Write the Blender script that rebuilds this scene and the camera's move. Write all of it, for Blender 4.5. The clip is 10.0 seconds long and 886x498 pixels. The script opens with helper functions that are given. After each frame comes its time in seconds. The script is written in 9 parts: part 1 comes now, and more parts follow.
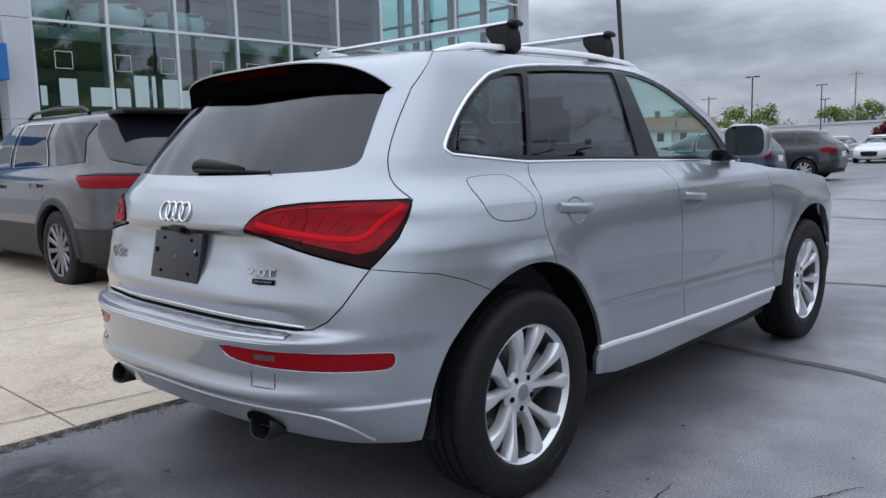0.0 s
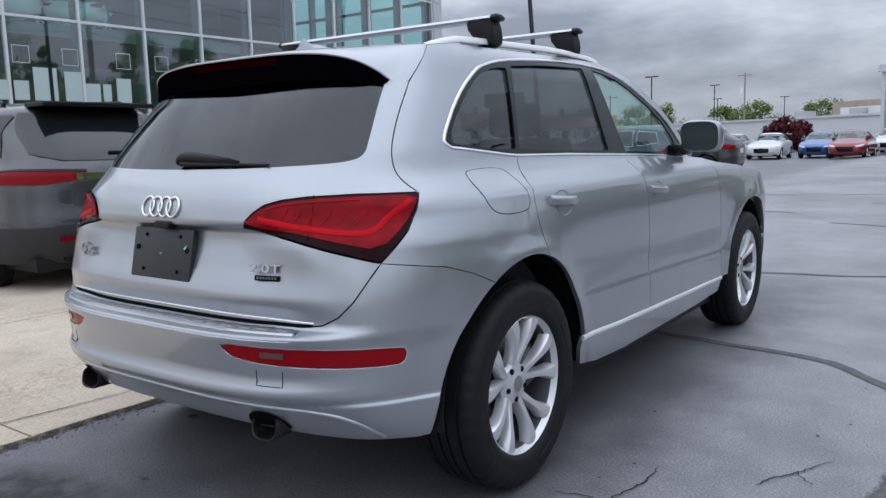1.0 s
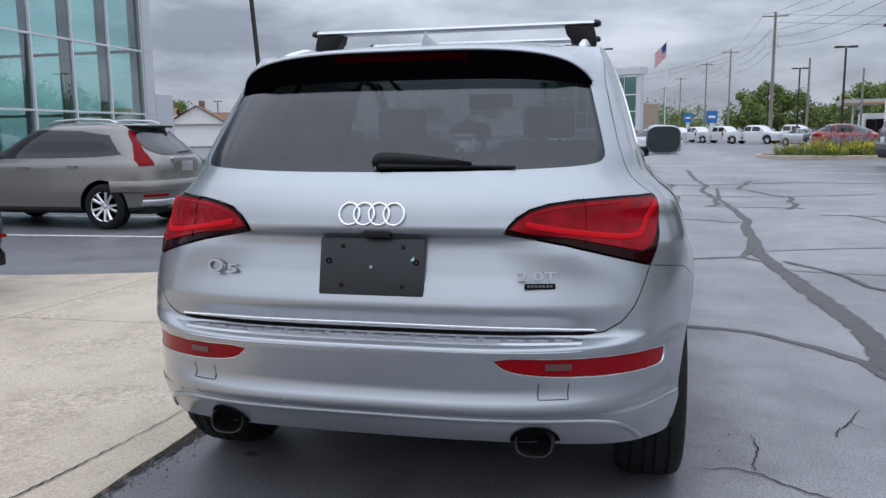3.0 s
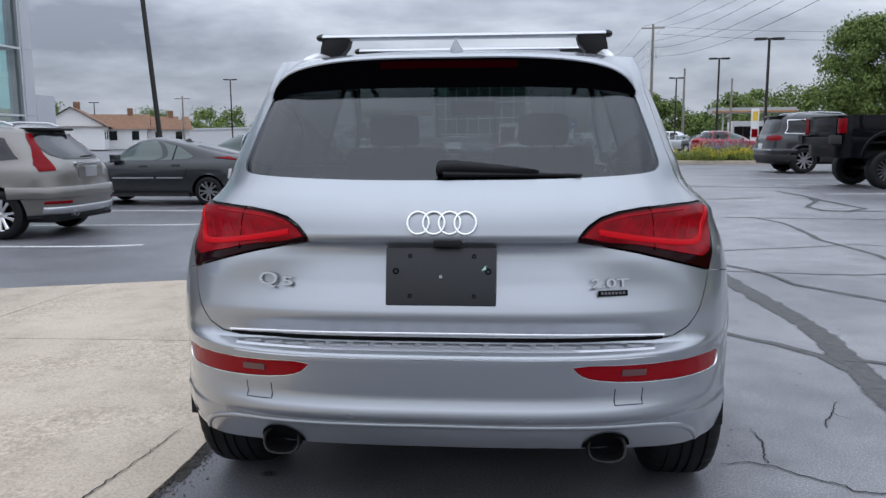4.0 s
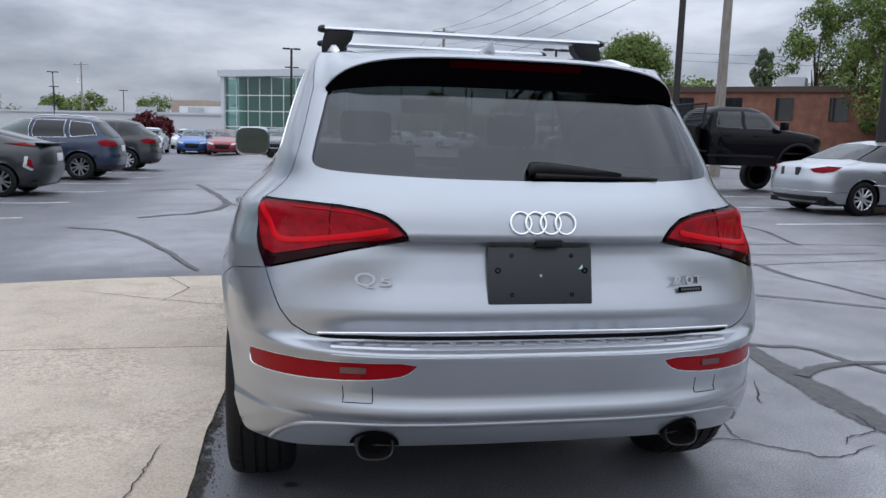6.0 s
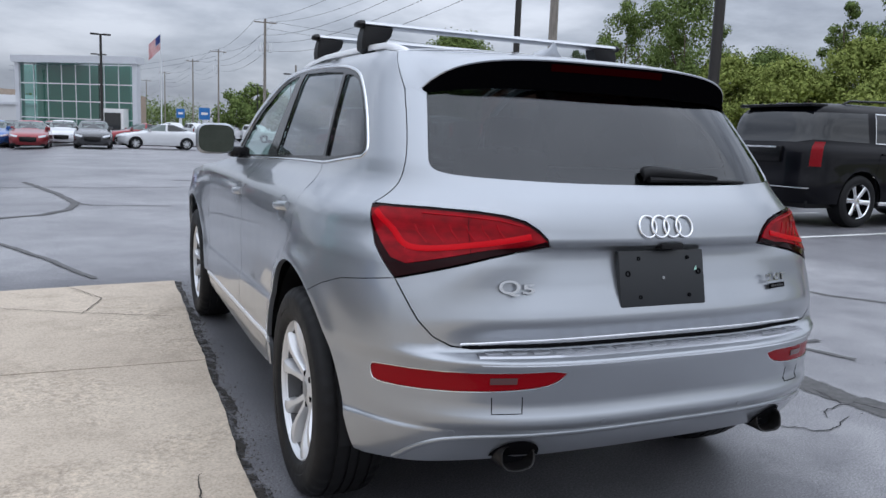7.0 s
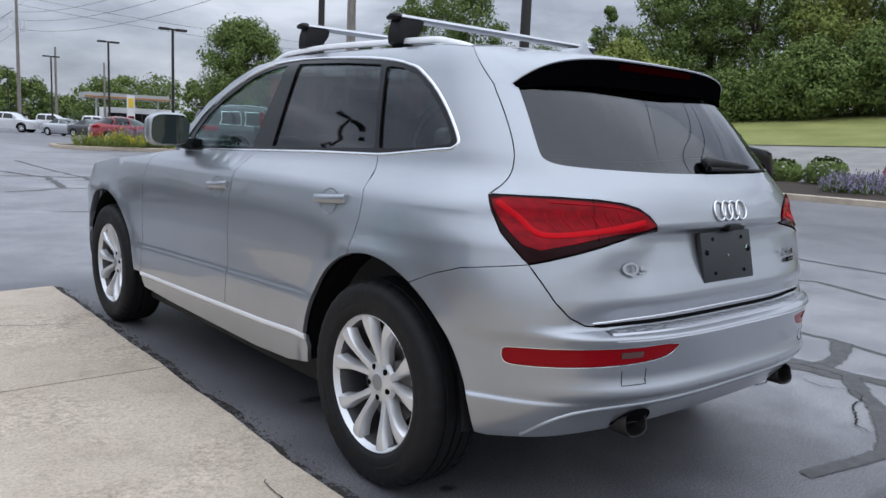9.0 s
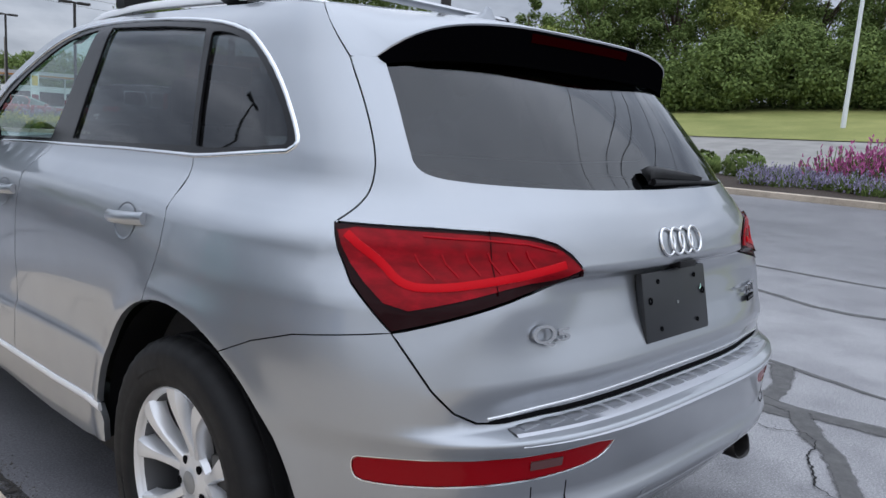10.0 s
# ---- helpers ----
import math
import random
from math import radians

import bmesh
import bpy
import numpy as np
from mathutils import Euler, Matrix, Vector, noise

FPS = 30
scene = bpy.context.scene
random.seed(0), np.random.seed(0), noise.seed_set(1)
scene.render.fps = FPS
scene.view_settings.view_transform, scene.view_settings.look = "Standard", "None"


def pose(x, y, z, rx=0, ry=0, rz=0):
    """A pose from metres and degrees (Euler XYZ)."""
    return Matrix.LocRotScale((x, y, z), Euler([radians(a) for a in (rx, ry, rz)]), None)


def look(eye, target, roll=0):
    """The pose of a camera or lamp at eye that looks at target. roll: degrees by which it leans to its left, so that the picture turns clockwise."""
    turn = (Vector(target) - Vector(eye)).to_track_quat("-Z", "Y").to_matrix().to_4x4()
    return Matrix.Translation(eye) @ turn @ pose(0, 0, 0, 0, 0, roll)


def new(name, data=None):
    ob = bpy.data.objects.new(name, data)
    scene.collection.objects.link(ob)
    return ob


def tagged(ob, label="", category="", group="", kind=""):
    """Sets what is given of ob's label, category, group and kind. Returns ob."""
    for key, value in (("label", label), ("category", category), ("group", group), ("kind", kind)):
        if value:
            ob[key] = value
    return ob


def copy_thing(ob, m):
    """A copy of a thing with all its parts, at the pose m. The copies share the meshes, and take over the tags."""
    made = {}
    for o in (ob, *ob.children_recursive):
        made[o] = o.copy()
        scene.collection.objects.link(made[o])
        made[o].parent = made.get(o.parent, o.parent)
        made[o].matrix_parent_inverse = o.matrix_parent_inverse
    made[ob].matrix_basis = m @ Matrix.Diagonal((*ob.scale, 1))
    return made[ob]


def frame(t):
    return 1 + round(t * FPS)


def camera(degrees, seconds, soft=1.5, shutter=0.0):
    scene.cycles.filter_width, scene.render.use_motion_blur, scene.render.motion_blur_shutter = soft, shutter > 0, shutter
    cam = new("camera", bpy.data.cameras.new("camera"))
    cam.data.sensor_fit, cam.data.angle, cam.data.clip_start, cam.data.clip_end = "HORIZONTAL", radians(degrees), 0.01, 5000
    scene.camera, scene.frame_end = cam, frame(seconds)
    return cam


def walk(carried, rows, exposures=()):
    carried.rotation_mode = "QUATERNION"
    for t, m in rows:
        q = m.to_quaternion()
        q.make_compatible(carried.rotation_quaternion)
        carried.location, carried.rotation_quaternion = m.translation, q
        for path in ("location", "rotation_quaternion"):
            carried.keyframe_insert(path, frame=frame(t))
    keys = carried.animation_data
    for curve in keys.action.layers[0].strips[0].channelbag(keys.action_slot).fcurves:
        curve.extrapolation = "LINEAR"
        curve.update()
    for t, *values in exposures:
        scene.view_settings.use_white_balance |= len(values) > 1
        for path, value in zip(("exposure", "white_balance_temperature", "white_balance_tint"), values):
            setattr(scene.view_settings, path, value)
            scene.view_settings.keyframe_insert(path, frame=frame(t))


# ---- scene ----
cam = camera(59.4, 10.0)
PATH = [
    (0, (2.443, -2.078, 1.208), (1.095, -0.623, 0.950), -1.58),
    (0.5, (2.397, -2.110, 1.201), (1.126, -0.588, 0.938), -1.60),
    (1, (2.213, -2.263, 1.204), (1.048, -0.661, 0.932), -1.44),
    (1.5, (1.875, -2.494, 1.222), (0.859, -0.795, 0.940), -1.27),
    (2, (1.482, -2.645, 1.242), (0.648, -0.851, 0.950), -0.95),
    (2.5, (1.070, -2.822, 1.240), (0.434, -0.949, 0.950), -0.93),
    (3, (0.692, -2.878, 1.243), (0.252, -0.949, 0.952), -0.66),
    (4.5, (0.088, -2.940, 1.260), (0.032, -0.960, 0.980), -0.06),
    (5, (0.033, -2.925, 1.250), (0.085, -0.946, 0.971), 0.53),
    (5.5, (-0.282, -2.939, 1.258), (-0.090, -0.968, 0.976), 1.22),
    (7, (-1.537, -2.577, 1.254), (-0.719, -0.774, 0.971), 2.29),
    (7.5, (-1.879, -2.357, 1.232), (-0.875, -0.650, 0.951), 2.13),
    (8, (-2.227, -2.210, 1.226), (-1.089, -0.589, 0.950), 2.01),
    (8.5, (-2.419, -2.155, 1.225), (-1.194, -0.599, 0.949), 2.09),
    (9, (-2.419, -2.129, 1.221), (-1.133, -0.623, 0.937), 2.51),
    (9.5, (-2.172, -1.949, 1.232), (-0.823, -0.502, 0.937), 2.91),
    (10, (-1.754, -1.656, 1.259), (-0.330, -0.286, 0.949), 3.46),
]
walk(cam, [(t, look(eye, target, roll)) for t, eye, target, roll in PATH], [(0.0, 0.14), (10.0, 0.14)])

# ---- light ----
world = bpy.data.worlds.new("overcast")
scene.world = world
world.use_nodes = True
wn, wl = world.node_tree.nodes, world.node_tree.links
wn.clear()


def wnode(kind, **kw):
    n = wn.new(kind)
    for k, v in kw.items():
        n.inputs[k].default_value = v
    return n


sky = wn.new("ShaderNodeTexSky")
sky.sky_type, sky.sun_disc = "NISHITA", False
sky.sun_elevation, sky.sun_rotation = radians(52), radians(200)
sky.air_density, sky.dust_density = 1.2, 2.0
coord = wn.new("ShaderNodeTexCoord")
flat = wn.new("ShaderNodeMapping")
flat.inputs["Scale"].default_value = (1.5, 1.5, 5.0)
wl.new(coord.outputs["Generated"], flat.inputs["Vector"])
big = wnode("ShaderNodeTexNoise", Scale=2.4, Detail=8.0, Roughness=0.55, Distortion=0.12)
wl.new(flat.outputs["Vector"], big.inputs["Vector"])
ramp = wn.new("ShaderNodeValToRGB")
ramp.color_ramp.elements[0].position, ramp.color_ramp.elements[0].color = 0.36, (0.315, 0.355, 0.445, 1)
ramp.color_ramp.elements[1].position, ramp.color_ramp.elements[1].color = 0.66, (0.77, 0.83, 0.955, 1)
mid = ramp.color_ramp.elements.new(0.5)
mid.color = (0.505, 0.56, 0.67, 1)
tops = wn.new("ShaderNodeSeparateXYZ")
wl.new(coord.outputs["Generated"], tops.inputs["Vector"])
calm = wn.new("ShaderNodeMapRange")
calm.inputs["From Min"].default_value, calm.inputs["From Max"].default_value = 0.25, 0.75
calm.inputs["To Min"].default_value, calm.inputs["To Max"].default_value = 0.0, 0.85
wl.new(tops.outputs["Z"], calm.inputs["Value"])
even = wn.new("ShaderNodeMix")
even.inputs["B"].default_value = 0.53
wl.new(calm.outputs["Result"], even.inputs["Factor"])
wl.new(big.outputs["Fac"], even.inputs["A"])
wl.new(even.outputs["Result"], ramp.inputs["Fac"])
# an overcast sky is brighter overhead than at its rim
split = wn.new("ShaderNodeSeparateXYZ")
wl.new(coord.outputs["Generated"], split.inputs["Vector"])
rise = wn.new("ShaderNodeMapRange")
rise.inputs["From Min"].default_value, rise.inputs["From Max"].default_value = 0.0, 0.9
rise.inputs["To Min"].default_value, rise.inputs["To Max"].default_value = 0.80, 3.0
wl.new(split.outputs["Z"], rise.inputs["Value"])
lift = wn.new("ShaderNodeMix")
lift.data_type, lift.blend_type = "RGBA", "MULTIPLY"
lift.inputs["Factor"].default_value = 1.0
wl.new(ramp.outputs["Color"], lift.inputs["A"])
wl.new(rise.outputs["Result"], lift.inputs["B"])
b_sky, b_cloud = wnode("ShaderNodeBackground", Strength=0.06), wnode("ShaderNodeBackground", Strength=0.80)
wl.new(sky.outputs["Color"], b_sky.inputs["Color"])
wl.new(lift.outputs["Result"], b_cloud.inputs["Color"])
veil = wnode("ShaderNodeMixShader", Fac=0.9)
wl.new(b_sky.outputs["Background"], veil.inputs[1])
wl.new(b_cloud.outputs["Background"], veil.inputs[2])
wout = wn.new("ShaderNodeOutputWorld")
wl.new(veil.outputs["Shader"], wout.inputs["Surface"])

sun = new("sun", bpy.data.lights.new("sun", "SUN"))
sun.data.energy, sun.data.angle, sun.data.color = 0.6, radians(150), (1.0, 0.985, 0.96)
sun.matrix_world = look((0, 0, 30), (8, 22, 0))


# ---- materials ----
class Mat:
    """A node material: one principled shader with a few helpers."""

    def __init__(self, name, color=(0.5, 0.5, 0.5), rough=0.5, metal=0.0, **kw):
        self.m = bpy.data.materials.new(name)
        self.m.use_nodes = True
        self.n, self.l = self.m.node_tree.nodes, self.m.node_tree.links
        self.p = self.n["Principled BSDF"]
        self.p.inputs["Base Color"].default_value = (*color, 1)
        self.p.inputs["Roughness"].default_value = rough
        self.p.inputs["Metallic"].default_value = metal
        for k, v in kw.items():
            self.p.inputs[k.replace("_", " ")].default_value = v
        self.where = None

    def at(self):
        if self.where is None:
            c = self.n.new("ShaderNodeNewGeometry")
            self.where = c.outputs["Position"]
        return self.where

    def noise(self, scale, detail=4.0, rough=0.55, stretch=None):
        t = self.n.new("ShaderNodeTexNoise")
        t.inputs["Scale"].default_value, t.inputs["Detail"].default_value, t.inputs["Roughness"].default_value = scale, detail, rough
        v = self.at()
        if stretch:
            mp = self.n.new("ShaderNodeMapping")
            mp.inputs["Scale"].default_value = stretch
            self.l.new(v, mp.inputs["Vector"])
            v = mp.outputs["Vector"]
        self.l.new(v, t.inputs["Vector"])
        return t.outputs["Fac"]

    def ramp(self, fac, stops):
        r = self.n.new("ShaderNodeValToRGB")
        e = r.color_ramp.elements
        e[0].position, e[0].color = stops[0][0], (*stops[0][1], 1)
        e[1].position, e[1].color = stops[-1][0], (*stops[-1][1], 1)
        for p, c in stops[1:-1]:
            e.new(p).color = (*c, 1)
        self.l.new(fac, r.inputs["Fac"])
        return r.outputs["Color"]

    def mix(self, a, b, fac, blend="MIX"):
        m = self.n.new("ShaderNodeMix")
        m.data_type, m.blend_type = "RGBA", blend
        for sock, v in (("A", a), ("B", b), ("Factor", fac)):
            if isinstance(v, (int, float)):
                m.inputs[sock].default_value = v
            elif isinstance(v, tuple):
                m.inputs[sock].default_value = (*v, 1)
            else:
                self.l.new(v, m.inputs[sock])
        return m.outputs["Result"]

    def color(self, sock):
        self.l.new(sock, self.p.inputs["Base Color"])
        return self

    def rough(self, fac, lo, hi):
        r = self.n.new("ShaderNodeMapRange")
        r.inputs["To Min"].default_value, r.inputs["To Max"].default_value = lo, hi
        self.l.new(fac, r.inputs["Value"])
        self.l.new(r.outputs["Result"], self.p.inputs["Roughness"])
        return self

    def bump(self, fac, strength, dist=0.01):
        b = self.n.new("ShaderNodeBump")
        b.inputs["Strength"].default_value, b.inputs["Distance"].default_value = strength, dist
        self.l.new(fac, b.inputs["Height"])
        if self.p.inputs["Normal"].is_linked:
            self.l.new(self.p.inputs["Normal"].links[0].from_socket, b.inputs["Normal"])
        self.l.new(b.outputs["Normal"], self.p.inputs["Normal"])
        return self


def paint(name, color, metal=0.55, rough=0.34, coat=1.0):
    m = Mat(name, color, rough, metal, Coat_Weight=coat, Coat_Roughness=0.04)
    dust = m.noise(2.3, 5)
    m.color(m.mix(color, tuple(c * 0.86 + 0.012 for c in color), dust))
    m.rough(m.noise(9.0, 3), rough - 0.04, rough + 0.06)
    return m.m


def tinted(name, color, clear, rough=0.02, ior=1.75):
    """Glass that lets a tinted share of the light through and mirrors the rest by Fresnel."""
    m = bpy.data.materials.new(name)
    m.use_nodes = True
    n, l = m.node_tree.nodes, m.node_tree.links
    n.clear()
    out, mixer = n.new("ShaderNodeOutputMaterial"), n.new("ShaderNodeMixShader")
    tr, gl, fr = n.new("ShaderNodeBsdfTransparent"), n.new("ShaderNodeBsdfGlossy"), n.new("ShaderNodeLayerWeight")
    tr.inputs["Color"].default_value = (*(c * clear for c in color), 1)
    gl.inputs["Roughness"].default_value = rough
    gl.inputs["Color"].default_value = (0.95, 0.97, 1.0, 1)
    fr.inputs["Blend"].default_value = 0.5
    pw, mr = n.new("ShaderNodeMath"), n.new("ShaderNodeMapRange")
    pw.operation = "POWER"
    pw.inputs[1].default_value = 5.0
    mr.inputs["To Min"].default_value = ((ior - 1) / (ior + 1)) ** 2
    l.new(fr.outputs["Facing"], pw.inputs[0])
    l.new(pw.outputs["Value"], mr.inputs["Value"])
    l.new(mr.outputs["Result"], mixer.inputs["Fac"])
    l.new(tr.outputs["BSDF"], mixer.inputs[1])
    l.new(gl.outputs["BSDF"], mixer.inputs[2])
    l.new(mixer.outputs["Shader"], out.inputs["Surface"])
    return m


SILVER = paint("silver metallic paint", (0.385, 0.408, 0.44), 0.76, 0.31)
CHROME = Mat("chrome", (0.82, 0.83, 0.85), 0.10, 1.0).m
SATIN = Mat("satin aluminium", (0.58, 0.59, 0.61), 0.34, 1.0).m
BRIGHT = Mat("bright anodised trim", (0.88, 0.89, 0.91), 0.4, 0.25, Coat_Weight=0.4).m
ALLOY = Mat("painted alloy", (0.70, 0.71, 0.73), 0.32, 0.6, Coat_Weight=0.6).m
BLACK = Mat("gloss black plastic", (0.005, 0.005, 0.006), 0.2, 0.0, Specular_IOR_Level=0.28).m
PLASTIC = Mat("matt black plastic", (0.006, 0.006, 0.007), 0.5, 0.0, Specular_IOR_Level=0.25).m
SLOT = Mat("dark gap", (0.004, 0.004, 0.005), 0.9, 0.0, Specular_IOR_Level=0.06).m
rub = Mat("tyre rubber", (0.0065, 0.0065, 0.0075), 0.62, 0.0, Specular_IOR_Level=0.3)
rub.rough(rub.noise(30, 4), 0.5, 0.75)
rub.bump(rub.noise(140, 2), 0.12, 0.002)
RUBBER = rub.m
GLASS_DARK = tinted("privacy glass", (0.75, 0.80, 0.85), 0.14, ior=1.68)
GLASS_REAR = tinted("tinted rear glass", (0.80, 0.85, 0.88), 0.13, ior=1.68)
GLASS_CLEAR = tinted("front door glass", (0.80, 0.96, 0.92), 0.90, ior=1.5)
TRIM_GREY = Mat("grey cabin fabric", (0.018, 0.018, 0.02), 0.85).m
TRIM_LIGHT = Mat("pale cabin lining", (0.12, 0.12, 0.115), 0.9).m
PLATE = Mat("black plate holder", (0.012, 0.014, 0.017), 0.38).m
lr = Mat("red lamp lens", (0.17, 0.0010, 0.005), 0.25, 0.0, Coat_Weight=0.16, Coat_Roughness=0.02, Specular_IOR_Level=0.05)
lr.color(lr.ramp(lr.noise(18, 4, .6, (1.0, 1.0, 2.6)), [(.34, (.17, .0007, .004)), (.52, (.24, .001, .006)), (.68, (.31, .0016, .009))]))
LENS_RED = lr.m
LENS_DEEP = Mat("dark red lamp lens", (0.012, 0.0003, 0.001), 0.10, 0.0, Coat_Weight=0.12, Specular_IOR_Level=0.05).m
LENS_GLOW = Mat("bright red lamp guide", (0.50, 0.002, 0.008), 0.3, 0.0, Coat_Weight=0.08, Specular_IOR_Level=0.05).m
LENS_RIB = Mat("lens rib", (0.33, 0.0016, 0.008), 0.3, 0.0, Specular_IOR_Level=0.1).m
REFLECT = Mat("red reflector", (0.23, 0.001, 0.005), 0.25, 0.0, Coat_Weight=0.15, Specular_IOR_Level=0.1).m
LENS_CLEAR = Mat("clear lamp lens", (0.13, 0.055, 0.055), 0.2, 0.3, Coat_Weight=0.4).m

asp = Mat("asphalt", (0.045, 0.046, 0.052), 0.7)
_fine, _agg, _wide, _mid = asp.noise(260, 2), asp.noise(120, 4, 0.75), asp.noise(0.42, 5), asp.noise(2.6, 6, 0.62)
_c = asp.ramp(_agg, [(0.34, (0.108, 0.107, 0.111)), (0.50, (0.230, 0.228, 0.236)), (0.62, (0.345, 0.342, 0.350)), (0.72, (0.60, 0.59, 0.58))])
_c = asp.mix(_c, asp.ramp(_wide, [(0.32, (0.74, 0.74, 0.76)), (0.62, (1.22, 1.22, 1.22))]), 1.0, "MULTIPLY")
_c = asp.mix(_c, asp.ramp(_mid, [(0.34, (0.80, 0.80, 0.82)), (0.60, (1.12, 1.12, 1.12))]), 1.0, "MULTIPLY")
# the strip along the apron is darker, up to about y = 4.5
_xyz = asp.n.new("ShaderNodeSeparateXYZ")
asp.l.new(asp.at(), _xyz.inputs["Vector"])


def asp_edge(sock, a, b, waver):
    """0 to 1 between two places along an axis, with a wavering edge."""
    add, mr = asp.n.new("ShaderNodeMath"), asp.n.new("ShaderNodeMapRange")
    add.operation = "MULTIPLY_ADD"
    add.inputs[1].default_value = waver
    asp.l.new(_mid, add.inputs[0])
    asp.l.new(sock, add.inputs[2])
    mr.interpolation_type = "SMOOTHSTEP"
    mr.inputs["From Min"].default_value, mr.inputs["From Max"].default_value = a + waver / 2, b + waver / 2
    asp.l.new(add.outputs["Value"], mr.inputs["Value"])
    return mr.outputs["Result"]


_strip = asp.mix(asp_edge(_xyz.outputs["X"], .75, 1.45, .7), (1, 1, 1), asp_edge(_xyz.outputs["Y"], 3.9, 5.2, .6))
# the bays on both sides of the lane are darker as well
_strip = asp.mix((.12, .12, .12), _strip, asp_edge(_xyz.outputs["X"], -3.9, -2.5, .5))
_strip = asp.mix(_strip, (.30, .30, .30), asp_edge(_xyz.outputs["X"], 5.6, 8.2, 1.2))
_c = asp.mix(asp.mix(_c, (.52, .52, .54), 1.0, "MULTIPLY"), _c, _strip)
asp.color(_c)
asp.rough(_mid, 0.36, 0.56)
asp.bump(_agg, 0.35, 0.004)
asp.bump(_fine, 0.3, 0.0015)
ASPHALT = asp.m
con = Mat("old concrete", (0.42, 0.39, 0.34), 0.85)
_agg, _wide, _st = con.noise(85, 4, 0.7), con.noise(0.8, 5), con.noise(3.2, 6, 0.65)
_c = con.ramp(_wide, [(0.3, (0.445, 0.372, 0.295)), (0.7, (0.565, 0.482, 0.386))])
_c = con.mix(_c, con.ramp(_agg, [(0.30, (0.72, 0.70, 0.68)), (0.5, (1, 1, 1)), (0.72, (1.22, 1.22, 1.2))]), 1.0, "MULTIPLY")
_c = con.mix(_c, con.ramp(_st, [(0.34, (0.86, 0.85, 0.84)), (0.52, (1, 1, 1))]), 1.0, "MULTIPLY")
con.color(_c)
_peb = con.noise(38, 3, .6)
_worn = con.ramp(con.noise(1.3, 4), [(.48, (0, 0, 0)), (.60, (1, 1, 1))])
_c = con.mix(_c, con.mix(_c, con.ramp(_peb, [(.36, (.78, .77, .76)), (.50, (1, 1, 1)), (.66, (1.20, 1.20, 1.18))]), 1.0, "MULTIPLY"), _worn)
con.color(_c)
con.bump(_peb, 0.2, 0.004)
con.bump(_agg, 0.4, 0.005)
CONCRETE = con.m
seal = Mat("crack sealer", (0.050, 0.050, 0.053), 0.6)
seal.color(seal.ramp(seal.noise(14, 5, .7), [(.34, (.058, .057, .058)), (.66, (.110, .107, .106))]))
seal.rough(seal.noise(20, 3), 0.5, 0.75)
seal.bump(seal.noise(150, 3), 0.3, 0.003)
_uv, _mx, _tr = seal.n.new("ShaderNodeUVMap"), seal.n.new("ShaderNodeMixShader"), seal.n.new("ShaderNodeBsdfTransparent")
_uv.uv_map = "across"
_sep = seal.n.new("ShaderNodeSeparateXYZ")
seal.l.new(_uv.outputs["UV"], _sep.inputs["Vector"])
_edge = seal.mix(_sep.outputs["X"], seal.noise(34, 6, .75), .5)
seal.l.new(seal.ramp(_edge, [(.28, (0, 0, 0)), (.52, (.94, .94, .94))]), _mx.inputs["Fac"])
seal.l.new(_tr.outputs["BSDF"], _mx.inputs[1])
seal.l.new(seal.p.outputs["BSDF"], _mx.inputs[2])
seal.l.new(_mx.outputs["Shader"], seal.n["Material Output"].inputs["Surface"])
SEALER = seal.m
CRACK = Mat("open crack", (0.008, 0.008, 0.009), 0.9).m
sn = Mat("oil stain", (0.022, 0.022, 0.025), 0.3)
_tc, _mp, _gr = sn.n.new("ShaderNodeTexCoord"), sn.n.new("ShaderNodeMapping"), sn.n.new("ShaderNodeTexGradient")
_mp.inputs["Location"].default_value, _mp.inputs["Scale"].default_value = (-1, -1, 0), (2, 2, 0)
_gr.gradient_type = "SPHERICAL"
sn.l.new(_tc.outputs["Generated"], _mp.inputs["Vector"])
sn.l.new(_mp.outputs["Vector"], _gr.inputs["Vector"])
_soft = sn.mix(_gr.outputs["Fac"], sn.ramp(sn.noise(9, 5, .65), [(.3, (.15, .15, .15)), (.7, (1.7, 1.7, 1.7))]), 1.0, "MULTIPLY")
_mx, _tr = sn.n.new("ShaderNodeMixShader"), sn.n.new("ShaderNodeBsdfTransparent")
sn.l.new(_soft, _mx.inputs["Fac"])
sn.l.new(_tr.outputs["BSDF"], _mx.inputs[1])
sn.l.new(sn.p.outputs["BSDF"], _mx.inputs[2])
sn.l.new(_mx.outputs["Shader"], sn.n["Material Output"].inputs["Surface"])
STAIN = sn.m
dt = Mat("grit", (0.09, 0.08, 0.068), 0.95)
dt.color(dt.ramp(dt.noise(60, 3), [(.3, (.035, .032, .028)), (.7, (.17, .15, .125))]))
DIRT = dt.m
sd = Mat("edge dirt", (0.035, 0.031, 0.027), 0.95)
_mx, _tr = sd.n.new("ShaderNodeMixShader"), sd.n.new("ShaderNodeBsdfTransparent")
sd.l.new(sd.ramp(sd.noise(17, 6, .7), [(.44, (0, 0, 0)), (.58, (1, 1, 1))]), _mx.inputs["Fac"])
sd.l.new(_tr.outputs["BSDF"], _mx.inputs[1])
sd.l.new(sd.p.outputs["BSDF"], _mx.inputs[2])
sd.l.new(_mx.outputs["Shader"], sd.n["Material Output"].inputs["Surface"])
EDGE_DIRT = sd.m
line = Mat("worn white line", (0.72, 0.72, 0.70), 0.7)
line.color(line.ramp(line.noise(16, 5, 0.7), [(0.34, (0.16, 0.16, 0.17)), (0.46, (0.72, 0.72, 0.70))]))
LINE = line.m


